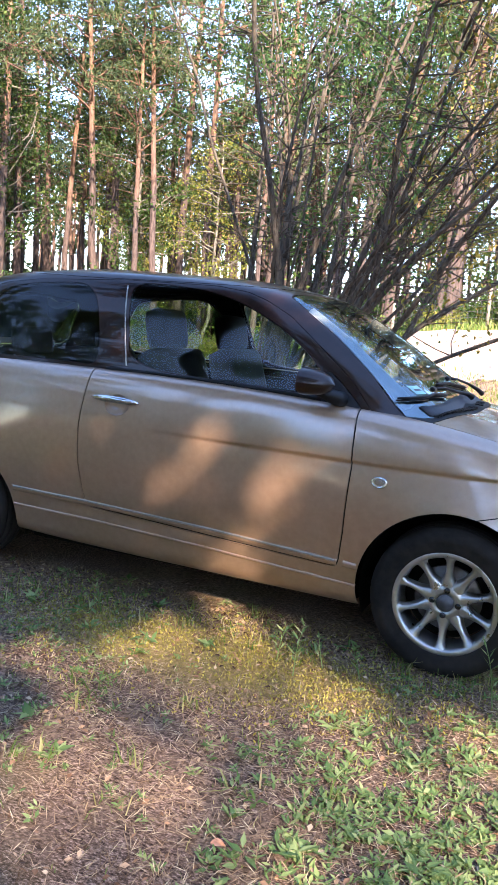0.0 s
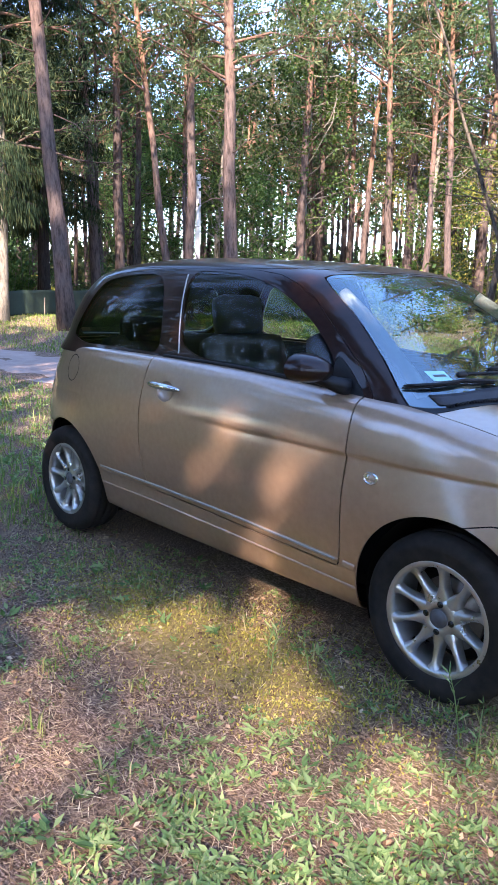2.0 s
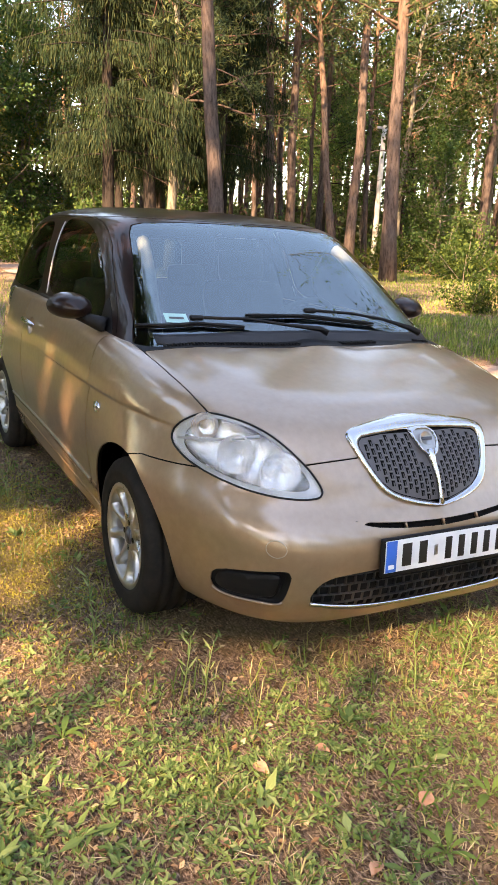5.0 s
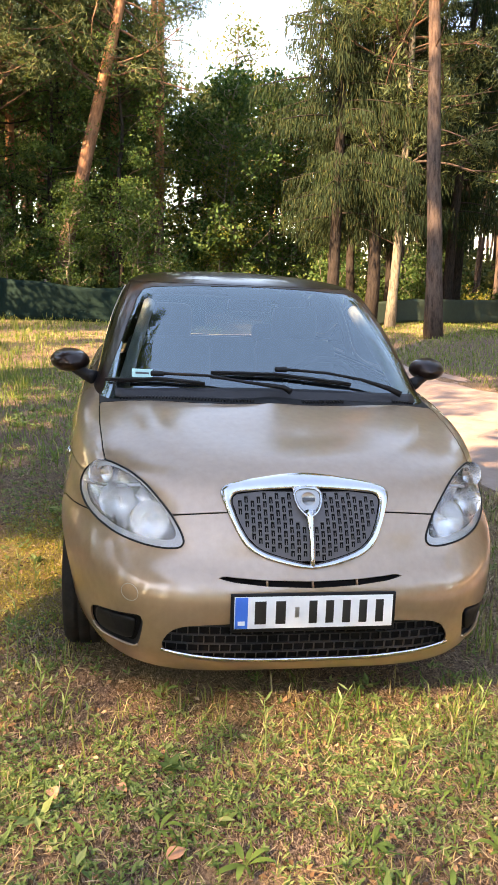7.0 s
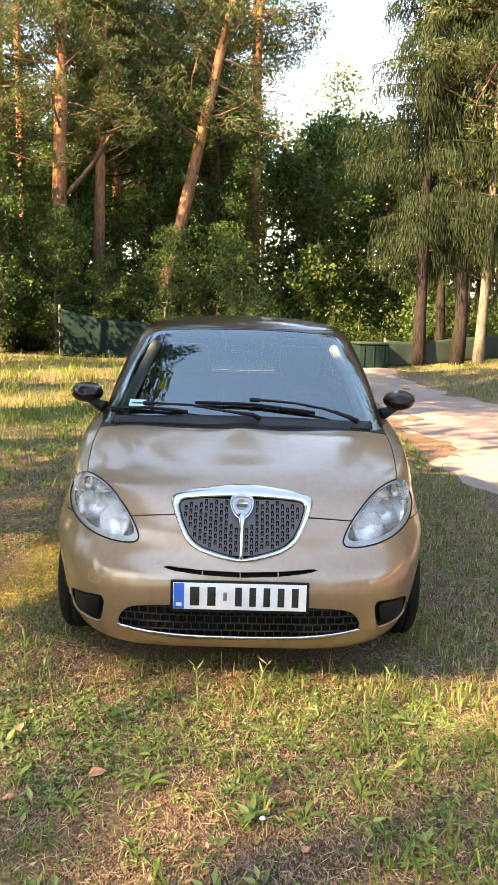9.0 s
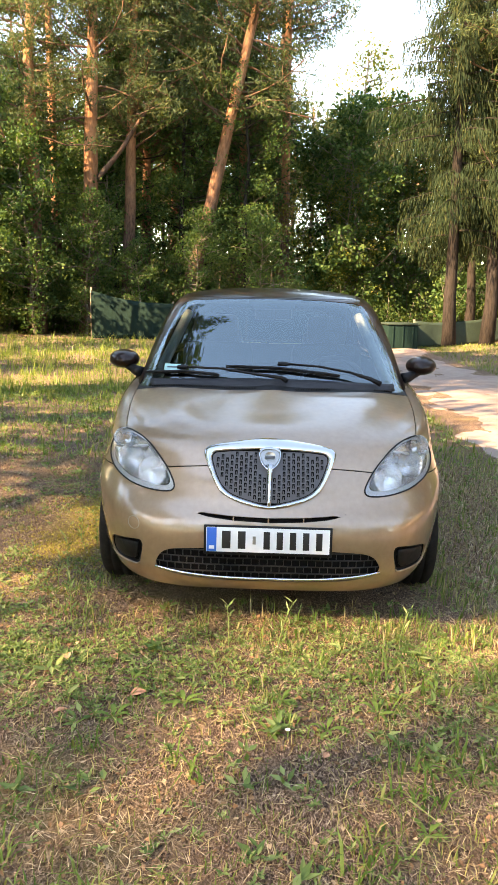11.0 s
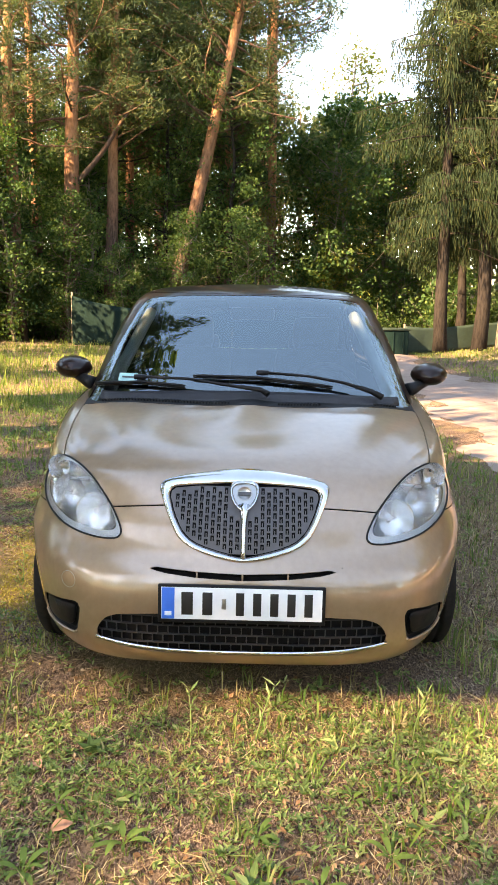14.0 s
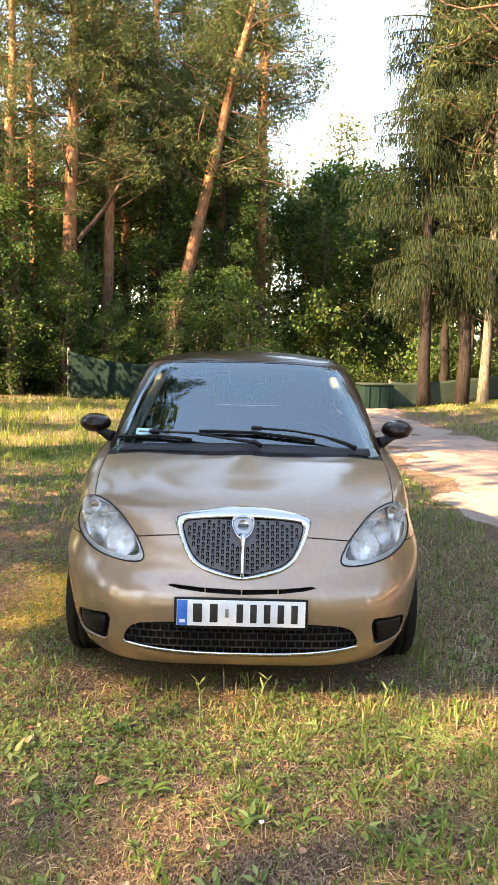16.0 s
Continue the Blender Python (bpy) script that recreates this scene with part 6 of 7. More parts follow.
        n_ = int((1000 if x0 < 0 else 2500) * (x1 - x0))
        on = np.stack([g.uniform(x0, x1, n_), g.uniform(-4.5, 5.0, n_), np.zeros(n_)], 1)
        pts = on + np.outer(g.uniform(24, 31, n_), SUN_DIR) - np.array((sx, sy, 0))
        wood = Build()
        for c in pts[::160]:
            s0 = np.array((0, 0, min(16.0, max(6.0, c[2] - 0.6 * math.hypot(c[0], c[1])))))
            wood.tube([s0, (s0 + c) / 2 + (0, 0, 0.2), c], [0.03, 0.018, 0.006], 4)
        tagged(part("branchwork", wood, "grey_bark", tree), kind="stuff")
        v, f = kites(pts, 0.13, 0.09, 0.4, 5)
        part("crown", Build().add(v, f), "leaf", tree, smooth=False)


make_shade_trees()


def make_overhang():
    # an oak whose boughs reach over the clearing towards the car, mirrored in the windscreen
    g = np.random.default_rng(61)
    tree = thing("oak_tree", "leafy oak reaching its boughs over the clearing", "tree", at=pose(-3.4, -7.2, 0))
    path = trunk_path(g, 11.0, 0.06)
    part("trunk", Build().tube(path, 0.24 * (1 - 0.8 * np.linspace(0, 1, 14)), 10), "dark_bark", tree)
    wood, pts = Build(), []
    for i in range(64):
        if i < 30:
            a = math.pi * g.uniform(0.0, 1.0)
            tip = np.array((0.6 + 3.1 * math.cos(a) * g.uniform(0.3, 1), 3.4 + 2.7 * math.sin(a) * g.uniform(-0.7, 1), 9.2 + g.uniform(-1.2, 1.6)))
        else:
            # further boughs, added out of view to darken reflections on the car's side
            tip = np.array((g.uniform(-4.5, 4.0), g.uniform(-3.0, 3.6), g.uniform(8.6, 12.2)))
        s0 = np.array([np.interp(g.uniform(4.5, 8.5), path[:, 2], path[:, k]) for k in range(3)])
        mid_ = (s0 + tip) / 2 + (0, 0, 0.7)
        wood.tube([s0, (s0 + mid_) / 2 + (0, 0, 0.25), mid_, (mid_ + tip) / 2 + (0, 0, 0.2), tip], [0.07, 0.055, 0.04, 0.025, 0.01], 6)
        for q in np.linspace(0.35, 1.0, 7):
            c = mid_ + (tip - mid_) * q + g.normal(size=3) * 0.22
            pts.append(blob(g, c, (0.42, 0.42, 0.26), int(g.uniform(70, 130))))
    tagged(part("branchwork", wood, "dark_bark", tree), kind="stuff")
    v, f = kites(np.vstack(pts), 0.14, 0.085, 0.5, 6)
    part("crown", Build().add(v, f), "leaf", tree, "dense boughs of oak leaves", smooth=False)


make_overhang()
# Oaks out of view, added to darken the car's reflections and shade tarpaulin and hazels
put(make_broadleaf(36, 13, 0.17, 2.6, 3.2, "leaf", 7000, 0.18, "oak_tree", "added oak, out of view, that darkens reflections and casts shade", "dark_bark"), [place(-13.6, -9.6, 130, 0.9), place(-16.8, -9.6, 75, 0.85), place(-7.4, -9.0, 70, 0.6), place(-10.2, -11.8, 220, 0.8), place(0.2, -11.6, 100, 1.0), place(-18.6, -15.4, 140, 1.1)])
# Pines out of view, added to cast shade and darken what the car mirrors
put(make_pine(15, 17, 0.18, 6.5), [place(2.0, -15.5, 0, 1.4), place(0.5, -12.5, 60, 1.45), place(3.2, -12.0, 60, 1.4), place(19.0, 3.0, 75), place(21.0, -3.0, 15, 0.9), place(17.5, 9.0, 205, 0.9), place(24.0, 6.5, 145), place(20.0, -9.0, 280), place(34.0, 12.0, 120), place(40.0, 2.0, 240, 0.9), place(22, 20, 200), place(36, -14, 200)])


# ---- fences, tarpaulins, bin, pole ----
def hang(points, height, name, label, material, sag=0.10, fold=0.05):
    """A tarpaulin hung between posts."""
    ob = thing(name, label, "tarpaulin")
    pts = np.array(points, float)
    n = 24 * (len(pts) - 1) + 1
    t = np.linspace(0, len(pts) - 1, n)
    x, y, h = (np.interp(t, range(len(pts)), pts[:, k]) for k in range(3))
    dip = sag * np.sin(math.pi * (t % 1.0)) ** 0.8
    rows_ = []
    for k in np.linspace(0, 1, 9):
        ruffle = fold * np.sin(t * 9 + 2 * np.sin(t * 3)) * (0.4 + 0.6 * (1 - k))
        rows_.append(np.dstack([x + ruffle, y + 0.5 * ruffle, ground_z(x, y) + 0.02 + (h - dip) * k])[0])
    part("sheet", Build().grid(np.array(rows_)), material, ob, solid=0.006)
    for px_, py_, h_ in points:
        part("post", Build().tube([(px_ - 0.05, py_, -0.2), (px_ - 0.05, py_, h_ + 0.1)], 0.035, 8), "wood", ob)
    return ob


hang([(-20.6, -5.95, 1.55), (-20.2, -3.2, 1.15), (-20.0, -0.8, 1.1), (-19.8, 1.6, 1.1)], 1.5, "green_tarpaulin", "dark green tarpaulin hung on posts as a fence", "tarp")
hang([(-18.9, 4.35, 0.80), (-19.6, 6.6, 0.75), (-20.4, 9.4, 0.80), (-22.0, 13.0, 0.85), (-24.0, 16.5, 0.85)], 0.8, "green_fence_sheet", "low faded green fence sheet along the trees", "tarp_pale", 0.04, 0.03)
box = thing("green_container", "dark green metal waste container beside the track", "container", at=pose(-18.6, 3.85, 0.0, 0, 0, 6))
part("body", Build().box((0.9, 0.92, 0.72), pose(0, 0, 0.37), 0.03), "tarp", box)
part("lid", Build().box((0.98, 1.0, 0.06), pose(0, 0, 0.76), 0.02), "tarp_pale", box)
for k in (-0.3, 0.0, 0.3):
    part("rib", Build().box((0.03, 0.04, 0.66), pose(0.46, k, 0.37), 0.008), "tarp", box)
pole = thing("lamp_post", "pale concrete post among the trees", "post", at=pose(-23.8, 18.4, 0))
part("shaft", Build().tube([(0, 0, -0.3), (0, 0, 3.0), (0, 0, 6.0)], [0.12, 0.11, 0.09], 12), "concrete", pole)
part("crossarm", Build().box((0.1, 0.9, 0.08), pose(0, 0.1, 5.9), 0.01), "concrete", pole)

# wire fence on the bank
fence = thing("wire_fence", "thin wire mesh fence on wooden posts on the bank", "fence")
for x in np.arange(-6.0, 9.1, 2.5):
    z0 = float(ground_z(x, 17.6))
    part("post", Build().tube([(x, 17.6, z0 - 0.2), (x, 17.6, z0 + 1.25)], 0.045, 8), "wood", fence)
mesh_wire = Build()
for k in range(8):
    xs_ = np.linspace(-6, 9, 24)
    mesh_wire.tube(np.dstack([xs_, np.full(24, 17.6), ground_z(xs_, 17.6) + 0.08 + k * 0.15])[0], 0.004, 4)
for x in np.arange(-6, 9, 0.15):
    z0 = float(ground_z(x, 17.6))
    mesh_wire.tube([(x, 17.6, z0 + 0.05), (x, 17.6, z0 + 1.15)], 0.003, 3)
tagged(part("wire_mesh", mesh_wire, "grey_plastic", fence), kind="stuff")

# ---- sandy face of the bank ----
bx = np.linspace(-3.2, 12, 84)
by = np.linspace(0, 1, 26)[:, None]
yb = 12.6 + 0.35 * np.sin(bx * 1.1) + by * (3.9 + 0.4 * np.sin(bx * 0.7 + 1))
xb = np.broadcast_to(bx, yb.shape)
edge_drop = 0.10 * np.clip(1 - np.minimum.reduce([by * 8 + 0 * xb, (1 - by) * 8 + 0 * xb, (xb + 3.2) * 1.2, (12 - xb) * 1.2]), 0, 1)
tagged(part("sand_bank", Build().grid(np.dstack([xb, yb, ground_z(xb, yb) + 0.05 + 0.05 * wave(xb * 2.2, yb * 2.2) - edge_drop])), "sand"), "bare pale sand on the bank beyond the track", "sand bank", kind="structure")

# ---- grass, weeds, litter ----
gg = np.random.default_rng(99)


def patchy(x, y, f=1.0, shift=0.0):
    return 0.5 + 0.5 * np.sin(1.7 * f * x + 1.3 * np.sin(1.1 * f * y + shift) + shift) * np.sin(1.5 * f * y + 1.2 * np.sin(1.3 * f * x) + 2 * shift)


def under_car(x, y):
    return (np.abs(y) < 0.55) & (x > -1.55) & (x < 1.60)


def blades(n, box, height, width, lean=0.5, keep=None, curl=0.3, seed=0):
    """Blades of grass: a root, a waist and a tip each."""
    g = np.random.default_rng(seed)
    x, y = g.uniform(box[0], box[1], n), g.uniform(box[2], box[3], n)
    ok = ~under_car(x, y) & ~((y > road_near(x) + 0.05) & (y < road_far(x) - 0.05))
    if keep is not None:
        ok &= g.uniform(size=n) < keep(x, y)
    x, y = x[ok], y[ok]
    return blade_mesh(g, x, y, height, width, lean, curl)


def blade_mesh(g, x, y, height, width, lean, curl):
    n = len(x)
    a = g.uniform(0, 2 * math.pi, n)
    out = np.stack([np.cos(a), np.sin(a), np.zeros(n)], 1)
    side = np.stack([-np.sin(a), np.cos(a), np.zeros(n)], 1)
    h = (height[0] + (height[1] - height[0]) * g.uniform(size=n) ** 1.6)[:, None]
    w = width * g.uniform(0.6, 1.3, (n, 1))
    l = lean * g.uniform(0.1, 1.2, (n, 1))
    root = np.stack([x, y, ground_z(x, y) - 0.004], 1)
    up = np.array((0, 0, 1.0))
    mid = root + h * (0.55 * up + 0.35 * l * out)
    tip = root + h * ((1.0 - curl * l) * up + (l + 0.2 * curl) * out)
    v = np.stack([root - side * w * 0.5, root + side * w * 0.5, mid + side * w * 0.45, tip, mid - side * w * 0.45], 1).reshape(-1, 3)
    return v, [q for i in range(0, 5 * n, 5) for q in ((i, i + 1, i + 2, i + 4), (i + 4, i + 2, i + 3))]


def tufts(n, box, per, radius, height, width, keep=None, seed=0, lean=0.8):
    g = np.random.default_rng(seed)
    x, y = g.uniform(box[0], box[1], n), g.uniform(box[2], box[3], n)
    ok = ~under_car(x, y) & ~((y > road_near(x)) & (y < road_far(x)))
    if keep is not None:
        ok &= g.uniform(size=n) < keep(x, y)
    x, y = np.repeat(x[ok], per), np.repeat(y[ok], per)
    return blade_mesh(g, x + g.normal(size=len(x)) * radius, y + g.normal(size=len(y)) * radius, height, width, lean, 0.5)


def mossy(x, y):
    return np.exp(-((x - 0.35) / 0.85) ** 2 - ((y + 1.10) / 0.30) ** 2)


NEAR = (-2.6, 4.6, -4.2, 2.1)
green_side = lambda x, y: (1 - 0.6 * mossy(x, y)) * np.where((np.abs(y) < 0.75) & (np.abs(x) < 1.75), 0.1, 1.0) * np.clip(0.06 + 0.9 * patchy(x, y, 1.6, 1.0) ** 1.4 * (0.22 + 0.78 * np.clip((x - 1.3) / 1.0, 0, 1)), 0, 1)
grass = Build()
grass.add(*blades(80000, NEAR, (0.015, 0.055), 0.0030, 1.1, green_side, seed=1))
grass.add(*blades(19000, (1.9, 4.6, -0.9, 2.1), (0.015, 0.06), 0.0036, 1.0, lambda x, y: 0.25 + 0.75 * patchy(x, y, 2.2, 0.4) * np.clip((y + 0.9) / 1.2, 0.25, 1), seed=2))
grass.add(*tufts(300, NEAR, 14, 0.024, (0.03, 0.10), 0.0050, lambda x, y: 0.12 + 0.9 * patchy(x, y, 1.3, 2.0) ** 1.5, 3, 1.1))
grass.add(*tufts(220, (2.0, 4.2, -1.0, 1.9), 13, 0.022, (0.035, 0.10), 0.0050, lambda x, y: np.clip(0.22 + 0.45 * y, 0.08, 0.9), 4, 1.5))
grass.add(*tufts(26, (1.7, 2.05, -0.8, 0.85), 12, 0.035, (0.04, 0.13), 0.0045, None, 5, 0.9))
grass.add(*tufts(70, (-1.9, 1.9, -1.02, -0.80), 8, 0.03, (0.03, 0.10), 0.0045, None, 6, 0.8))
grass.add(*tufts(50, (-1.9, 2.0, 0.80, 1.0), 12, 0.03, (0.05, 0.15), 0.005, None, 7, 0.6))
meadow = Build()
meadow.add(*blades(46000, (-20, -1.6, -9.5, 2.0), (0.03, 0.20), 0.009, 0.9, lambda x, y: np.clip(0.10 + 0.9 * patchy(x, y, 0.6, 0.3), 0, 1), seed=8))
meadow.add(*blades(22000, (-9, -1.4, -4.5, 2.1), (0.03, 0.13), 0.006, 0.9, lambda x, y: 0.15 + 0.85 * patchy(x, y, 1.1, 0.7), seed=9))
meadow.add(*tufts(420, (-19, -3.5, -9.0, -1.8), 16, 0.06, (0.12, 0.42), 0.009, lambda x, y: np.clip((-y - 1.0) / 3.0, 0, 1), 10, 0.6))
meadow.add(*blades(66000, (-24, -3, 4.4, 17.5), (0.03, 0.13), 0.013, 0.8, lambda x, y: 0.45 + 0.55 * patchy(x, y, 0.6, 1.3), seed=12))
meadow.add(*blades(26000, (-8, 8, 5.5, 12.9), (0.04, 0.22), 0.013, 0.6, None, seed=13))
meadow.add(*blades(7000, (-6, 10, 16.2, 20), (0.1, 0.5), 0.02, 0.5, None, seed=14))
tagged(part("meadow", meadow, "meadow", smooth=False), "yellow-green grass along the track and the wood's edge", "grass", kind="stuff")
grass.add(*blades(6500, (-2.0, 4.0, 0.85, 2.2), (0.02, 0.09), 0.005, 1.2, None, seed=11))
grass.add(*blades(34000, (4.4, 14.0, -10.0, 2.2), (0.03, 0.13), 0.009, 0.9, lambda x, y: 0.2 + 0.8 * patchy(x, y, 0.9, 0.5), seed=15))
grass.add(*blades(16000, (-3.0, 4.6, -10.0, -4.0), (0.03, 0.12), 0.008, 0.9, lambda x, y: 0.2 + 0.8 * patchy(x, y, 1.1, 1.5), seed=16))
lush = Build()
lush.add(*tufts(330, (2.25, 4.4, 0.05, 1.95), 11, 0.028, (0.05, 0.15), 0.0078, lambda x, y: np.clip(0.15 + 0.6 * y, 0.1, 1) * (0.3 + 0.7 * patchy(x, y, 2.3, 0.5)), 31, 1.3))
lush.add(*tufts(110, (2.3, 4.4, -1.4, 0.05), 9, 0.024, (0.04, 0.12), 0.0070, lambda x, y: 0.15 + 0.85 * patchy(x, y, 2.1, 1.2), 32, 1.3))
lush.add(*tufts(24, (1.75, 2.15, -0.1, 0.95), 8, 0.04, (0.05, 0.12), 0.0060, None, 33, 1.1))
lush.add(*tufts(60, (-1.0, 2.3, 0.95, 2.1), 10, 0.03, (0.04, 0.14), 0.0065, lambda x, y: 0.2 + 0.8 * patchy(x, y, 1.9, 0.3), 34, 1.1))
tagged(part("grass_tufts", lush, "lush", smooth=False), "bright green grass tufts in front of the car", "grass", kind="stuff")
tagged(part("grass", grass, "grass", smooth=False), "thin green and straw-coloured grass of the clearing", "grass", kind="stuff")

# Dry grass whose pale colour also makes up for light in the car's shadow
dry = Build()
dry.add(*blades(15000, (-1.6, 4.2, 0.95, 2.15), (0.02, 0.075), 0.0042, 1.3, lambda x, y: 0.3 + 0.7 * patchy(x, y, 1.7, 0.4), seed=41))
dry.add(*tufts(170, (-1.2, 4.2, 0.95, 2.1), 12, 0.03, (0.04, 0.11), 0.0042, lambda x, y: 0.2 + 0.8 * patchy(x, y, 2.0, 0.9), 42, 1.2))
tagged(part("dry_grass", dry, "straw", smooth=False), "pale dry grass between car and track, partly added to lighten the shaded strip", "grass", kind="stuff")

weeds = Build()


def rosettes(n, box, per, leaf, keep, seed):
    g = np.random.default_rng(seed)
    x, y = g.uniform(box[0], box[1], n), g.uniform(box[2], box[3], n)
    ok = ~under_car(x, y) & ~((y > road_near(x)) & (y < road_far(x))) & (g.uniform(size=n) < keep(x, y))
    x, y = x[ok], y[ok]
    m = len(x)
    a = (np.arange(per) * 2.4 + g.uniform(0, 6.28, (m, 1)))
    rad = leaf * (0.25 + 0.55 * g.uniform(size=(m, per)))
    k = np.repeat(g.uniform(0.6, 1.3, (m, 1)), per, 1)
    px_, py_ = x[:, None] + rad * k * np.cos(a), y[:, None] + rad * k * np.sin(a)
    pz_ = ground_z(px_, py_) + 0.006 + leaf * 0.5 * g.uniform(size=(m, per))
    d = np.stack([np.cos(a), np.sin(a), 0.45 + 0 * a], 2).reshape(-1, 3)
    return kites(np.stack([px_, py_, pz_], 2).reshape(-1, 3), leaf, leaf * 0.36, 1.4, seed, d)


def weedy(x, y):
    a = np.exp(-((x - 1.75) / 0.7) ** 2 - ((y + 1.75) / 0.5) ** 2)
    b = np.exp(-((x + 0.6) / 0.7) ** 2 - ((y + 1.35) / 0.35) ** 2) + np.exp(-((x - 2.35) / 0.35) ** 2 - ((y + 0.6) / 1.0) ** 2)
    c = 0.03 + 0.45 * patchy(x, y, 2.1, 0.9) ** 3
    return np.clip(1.0 * a + 0.8 * b + c, 0, 1) * (1 - 0.75 * mossy(x, y))


weeds.add(*rosettes(30000, NEAR, 7, 0.025, weedy, 18))
weeds.add(*rosettes(7000, (0.8, 3.0, -2.7, -0.95), 7, 0.034, lambda x, y: np.clip(1.3 * np.exp(-((x - 1.85) / 0.65) ** 2 - ((y + 1.85) / 0.5) ** 2) * (0.35 + 0.65 * patchy(x, y, 3.1, 0.2)), 0, 1), 21))
weeds.add(*rosettes(4200, (1.8, 2.7, -1.1, 1.2), 7, 0.022, lambda x, y: np.clip(1.1 * np.exp(-((x - 2.15) / 0.24) ** 2) * (0.10 + 0.9 * patchy(x, y, 2.9, 0.6)), 0, 1), 22))
weeds.add(*rosettes(1200, NEAR, 7, 0.060, lambda x, y: 0.25 * patchy(x, y, 1.9, 0.2) + 0.5 * weedy(x, y), 19))
weeds.add(*rosettes(2600, (-7, -1.8, -4, 2.0), 7, 0.06, lambda x, y: patchy(x, y, 1.2, 0.6), 20))
tagged(part("weeds", weeds, "weed", smooth=False), "low broad-leaved weeds among the grass", "weeds", kind="stuff")

gl = np.random.default_rng(23)
n = 190000
x, y = gl.uniform(-1.8, 3.9, n), gl.uniform(-3.2, 1.9, n)
ok = (~under_car(x, y)) & (y < road_near(x) - 0.05) & (gl.uniform(size=n) < (0.25 + 0.75 * patchy(x, y, 1.2, 3.1)) * (1 - 0.85 * mossy(x, y)))
x, y = x[ok], y[ok]
a = gl.uniform(0, 6.28, len(x))
d = np.stack([np.cos(a), np.sin(a), 0.22 * gl.normal(size=len(x))], 1)
v, f = kites(np.stack([x, y, ground_z(x, y) + 0.003 + 0.018 * gl.uniform(size=len(x)) ** 1.5], 1), 0.048, 0.0022, 2.0, 24, d * 3)
tagged(part("needle_litter", Build().add(v, f), "straw", smooth=False), "dry pine needles and straw lying on the ground", "litter", kind="stuff")

n = 26000
x, y = gl.uniform(-1.8, 3.9, n), gl.uniform(-3.2, 1.9, n)
ok = (~under_car(x, y)) & (y < road_near(x) - 0.05) & (gl.uniform(size=n) < 0.15 + 0.85 * patchy(x, y, 1.5, 0.8))
x, y = x[ok], y[ok]
a = gl.uniform(0, 6.28, len(x))
d = np.stack([np.cos(a), np.sin(a), 0.3 * gl.normal(size=len(x))], 1)
v, f = kites(np.stack([x, y, ground_z(x, y) + 0.006 + 0.010 * gl.uniform(size=len(x))], 1), 0.022, 0.013, 1.2, 26, d * 3)
tagged(part("leaf_litter", Build().add(v, f), "flake", smooth=False), "broken brown leaves and bark flakes on the ground", "litter", kind="stuff")

n = 170000
x, y = gl.uniform(-1.4, 2.0, n), gl.uniform(-2.4, -0.55, n)
ok = gl.uniform(size=n) < mossy(x, y) * (0.10 + 0.70 * patchy(x, y, 2.4, 1.1))
x, y = x[ok], y[ok]
v, f = kites(np.stack([x, y, ground_z(x, y) + 0.006 + 0.008 * gl.uniform(size=len(x))], 1), 0.014, 0.006, 0.2, 25, np.array((0, 0, 1.0)) + 0.7 * gl.normal(size=(len(x), 3)))
tagged(part("moss", Build().add(v, f), "moss", smooth=False), "yellow-green moss beside the car", "moss", kind="stuff")

# ---- single small things ----
def make_dry_leaf():
    t_ = np.linspace(0, 1, 9)
    rows_ = [[(0.09 * q - 0.045, k * 0.030 * math.sin(math.pi * q ** 0.8) * (1 + 0.25 * math.sin(q * 25)), 0.012 * abs(k) + 0.010 * math.sin(q * 4)) for q in t_] for k in (-1, -0.5, 0, 0.5, 1)]
    leaf = part("dry_leaf", Build().grid(np.array(rows_)), "dry_leaf")
    tagged(leaf, "curled brown dry leaf lying on the grass", "leaf", "fallen leaves")
    return leaf


leaf = make_dry_leaf()
for i, (x, y, a, k) in enumerate([(2.24, -0.78, 20, 1.0), (2.51, -0.45, 120, 1.1), (2.24, -0.59, 40, 0.8), (2.43, -0.98, 200, 0.7), (2.64, -0.70, 300, 0.9), (3.05, 0.9, 80, 0.8), (2.85, 0.2, 150, 0.6), (0.9, -2.1, 10, 0.7), (1.7, -2.3, 70, 0.7), (2.2, -1.5, 170, 0.8), (0.1, -2.2, 250, 0.7), (-0.6, -1.9, 90, 0.7)]):
    m = pose(x, y, float(ground_z(x, y)) + 0.012, 8, -6, a)
    ob = leaf if i == 0 else copy_thing(leaf, m)
    ob.matrix_basis = m @ Matrix.Diagonal((0.62 * k, 0.62 * k, 0.62 * k, 1))


def make_dandelion(x, y, n, size, label, seed):
    ob = thing("weed_plant", label, "weed", "single weeds", at=pose(x, y, float(ground_z(x, y))))
    g = np.random.default_rng(seed)
    for i in range(n):
        a = i * 2.4 + g.uniform(0, 0.5)
        t_ = np.linspace(0, 1, 7)
        lift, l = g.uniform(0.5, 1.5), size * g.uniform(0.45, 1.0)
        rows_ = []
        for k in (-1, 0, 1):
            w = 0.105 * l * np.sin(math.pi * np.clip(t_ ** 1.3, 0.03, 0.97)) * (1 + 0.25 * np.cos(t_ * 22))
            r = l * t_ * 0.9
            z = l * (lift * t_ - 0.75 * lift * t_ ** 2) + 0.10 * w * abs(k)
            rows_.append(np.stack([r * math.cos(a) - k * w * math.sin(a), r * math.sin(a) + k * w * math.cos(a), z + 0.004], 1))
        part("leaf", Build().grid(np.array(rows_)), "lush", ob)


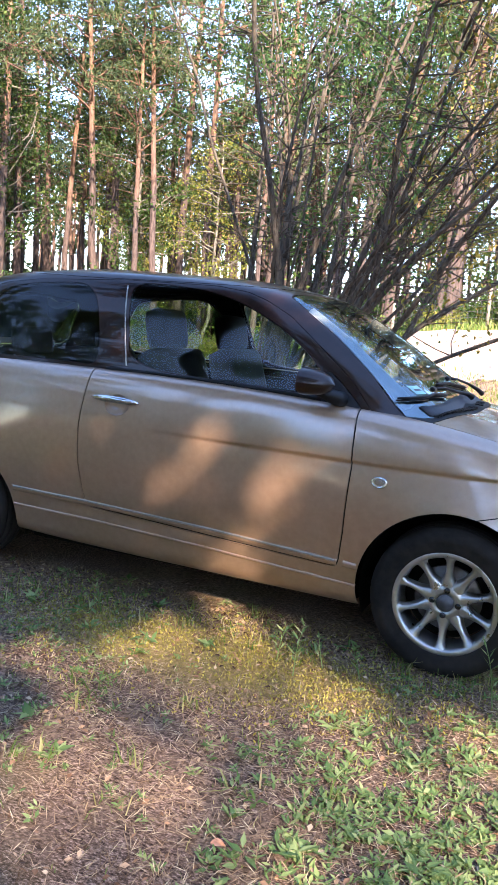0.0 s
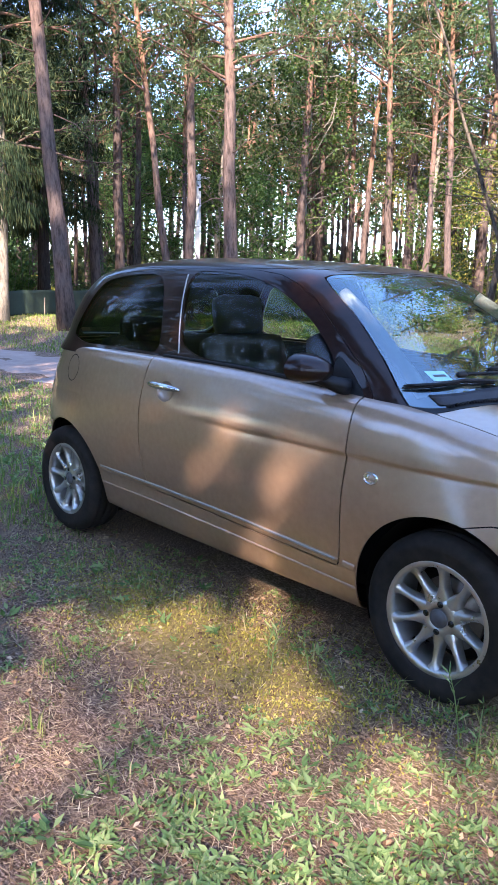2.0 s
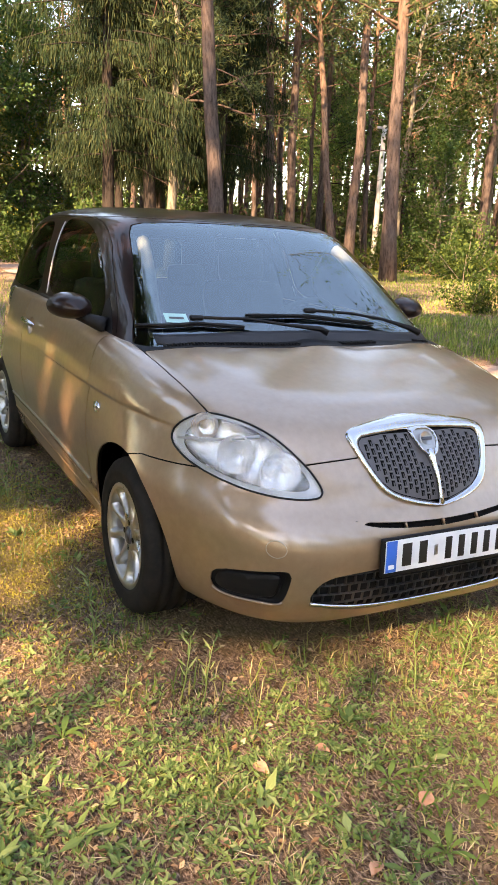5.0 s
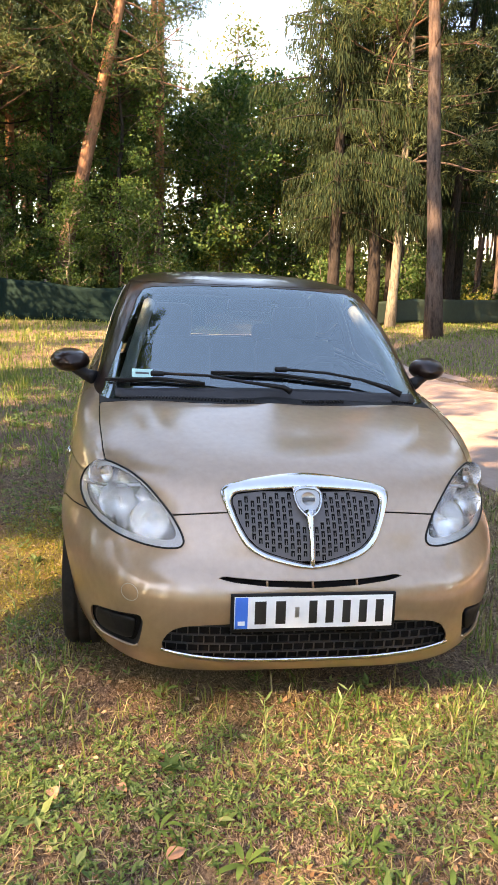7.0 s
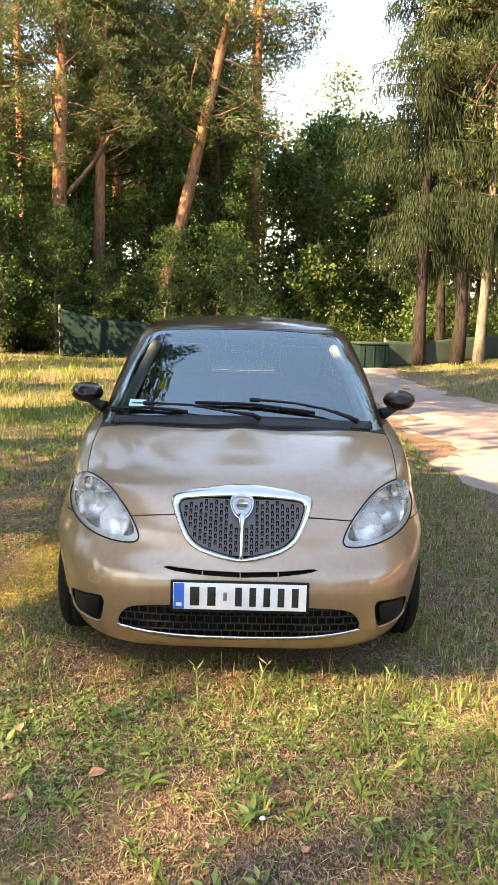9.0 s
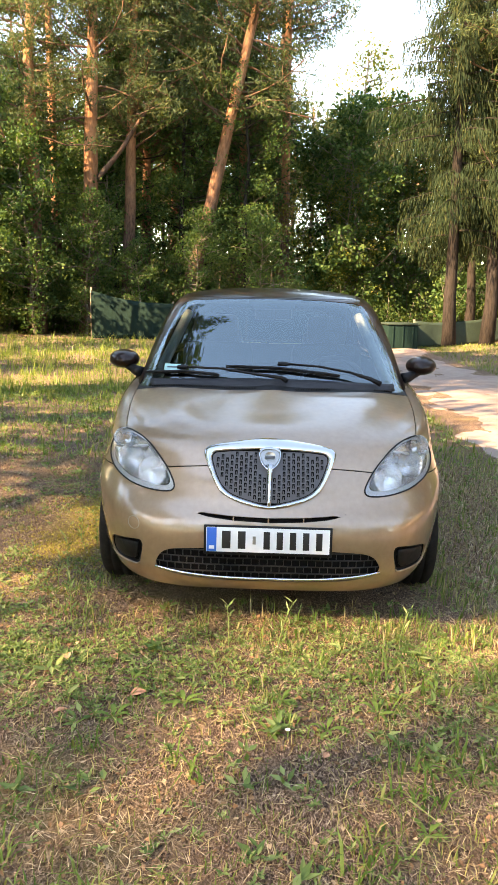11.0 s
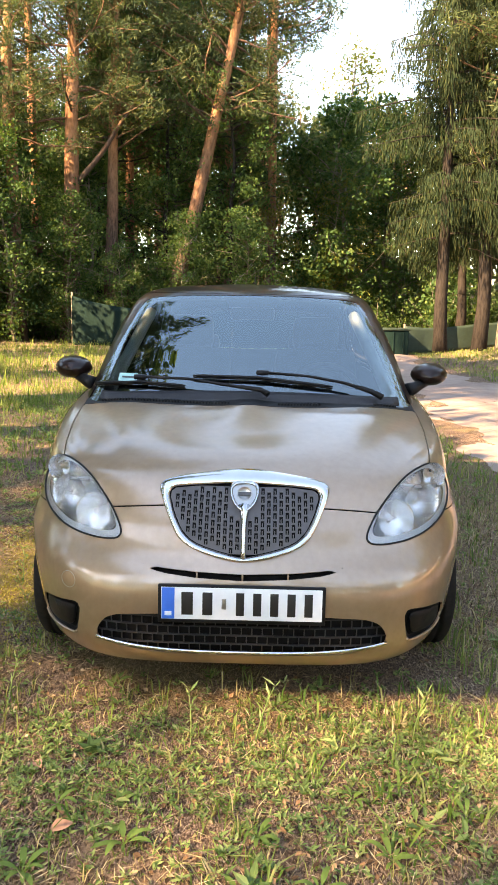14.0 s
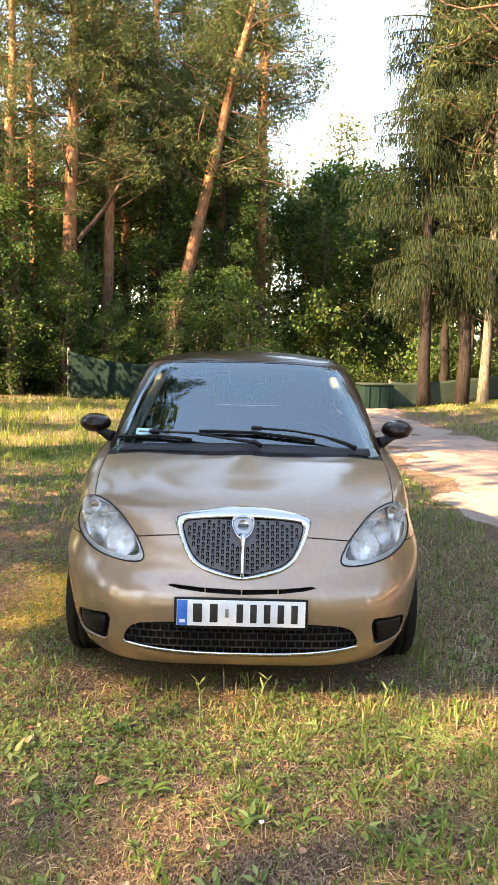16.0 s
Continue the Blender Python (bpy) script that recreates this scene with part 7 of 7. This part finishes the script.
for i, (x, y, n, s_) in enumerate([(0.14, -1.26, 9, 0.06), (2.41, -0.49, 9, 0.085), (2.66, -0.51, 9, 0.09), (2.37, -0.27, 7, 0.06), (2.56, -0.28, 8, 0.10), (2.52, 0.06, 9, 0.09), (2.72, 0.02, 7, 0.08), (2.35, 0.33, 8, 0.07), (2.20, 0.52, 8, 0.08), (2.59, 0.40, 9, 0.10), (2.42, 0.63, 8, 0.09), (2.70, 0.21, 8, 0.08), (2.03, 0.73, 8, 0.07), (2.9, 0.5, 9, 0.075), (3.2, 0.45, 8, 0.08), (0.91, -1.89, 8, 0.06), (1.89, -1.22, 9, 0.10), (2.42, -0.69, 7, 0.06), (2.40, -0.92, 8, 0.06), (1.3, -1.75, 8, 0.06)]):
    make_dandelion(x, y, n, s_, "single broad-leaved green weed in the grass", 50 + i)


def make_stalk(x, y, h, seed):
    g = np.random.default_rng(seed)
    ob = thing("tall_weed", "thin upright weed with narrow leaves by the car", "weed", "tall weeds", at=pose(x, y, float(ground_z(x, y))))
    p = limb(g, (0, 0, -0.02), g.uniform(0, 6.28), h, 5.0, 0.12, 8)
    part("stem", Build().tube(p, np.linspace(0.0028, 0.0012, 8), 5), "weed", ob)
    c, d = [], []
    for i in range(16):
        q = 0.25 + 0.75 * i / 15
        b = np.array([np.interp(q * 7, range(8), p[:, k]) for k in range(3)])
        a = i * 2.4
        dd = np.array((math.cos(a), math.sin(a), 0.9))
        c.append(b + dd * 0.018)
        d.append(dd * 3)
    v, f = kites(np.array(c), 0.050 * h / 0.25, 0.007, 0.3, seed, np.array(d))
    part("foliage", Build().add(v, f), "weed", ob, smooth=False)


for i, (x, y, h) in enumerate([(1.42, -0.98, 0.26), (1.50, -1.02, 0.20), (1.86, -0.86, 0.28), (1.90, -0.80, 0.22), (0.95, -1.0, 0.16), (0.62, -1.02, 0.18), (0.8, -0.98, 0.14), (-0.2, -0.98, 0.16), (2.08, 0.05, 0.22), (2.1, -0.15, 0.2), (2.06, 0.55, 0.2), (0.72, -1.10, 0.22)]):
    make_stalk(x, y, h, 80 + i)
flower = thing("daisy", "small white flower head in the grass", "flower", at=pose(2.75, 0.08, float(ground_z(2.75, 0.08))))
part("stem", Build().tube([(0, 0, -0.01), (0.004, 0.002, 0.035)], 0.0012, 5), "weed", flower)
part("petals", Build().lathe([(0.0, 0.036), (0.004, 0.037), (0.0085, 0.039), (0.009, 0.038), (0.0, 0.034)], None, 12), "petal", flower)
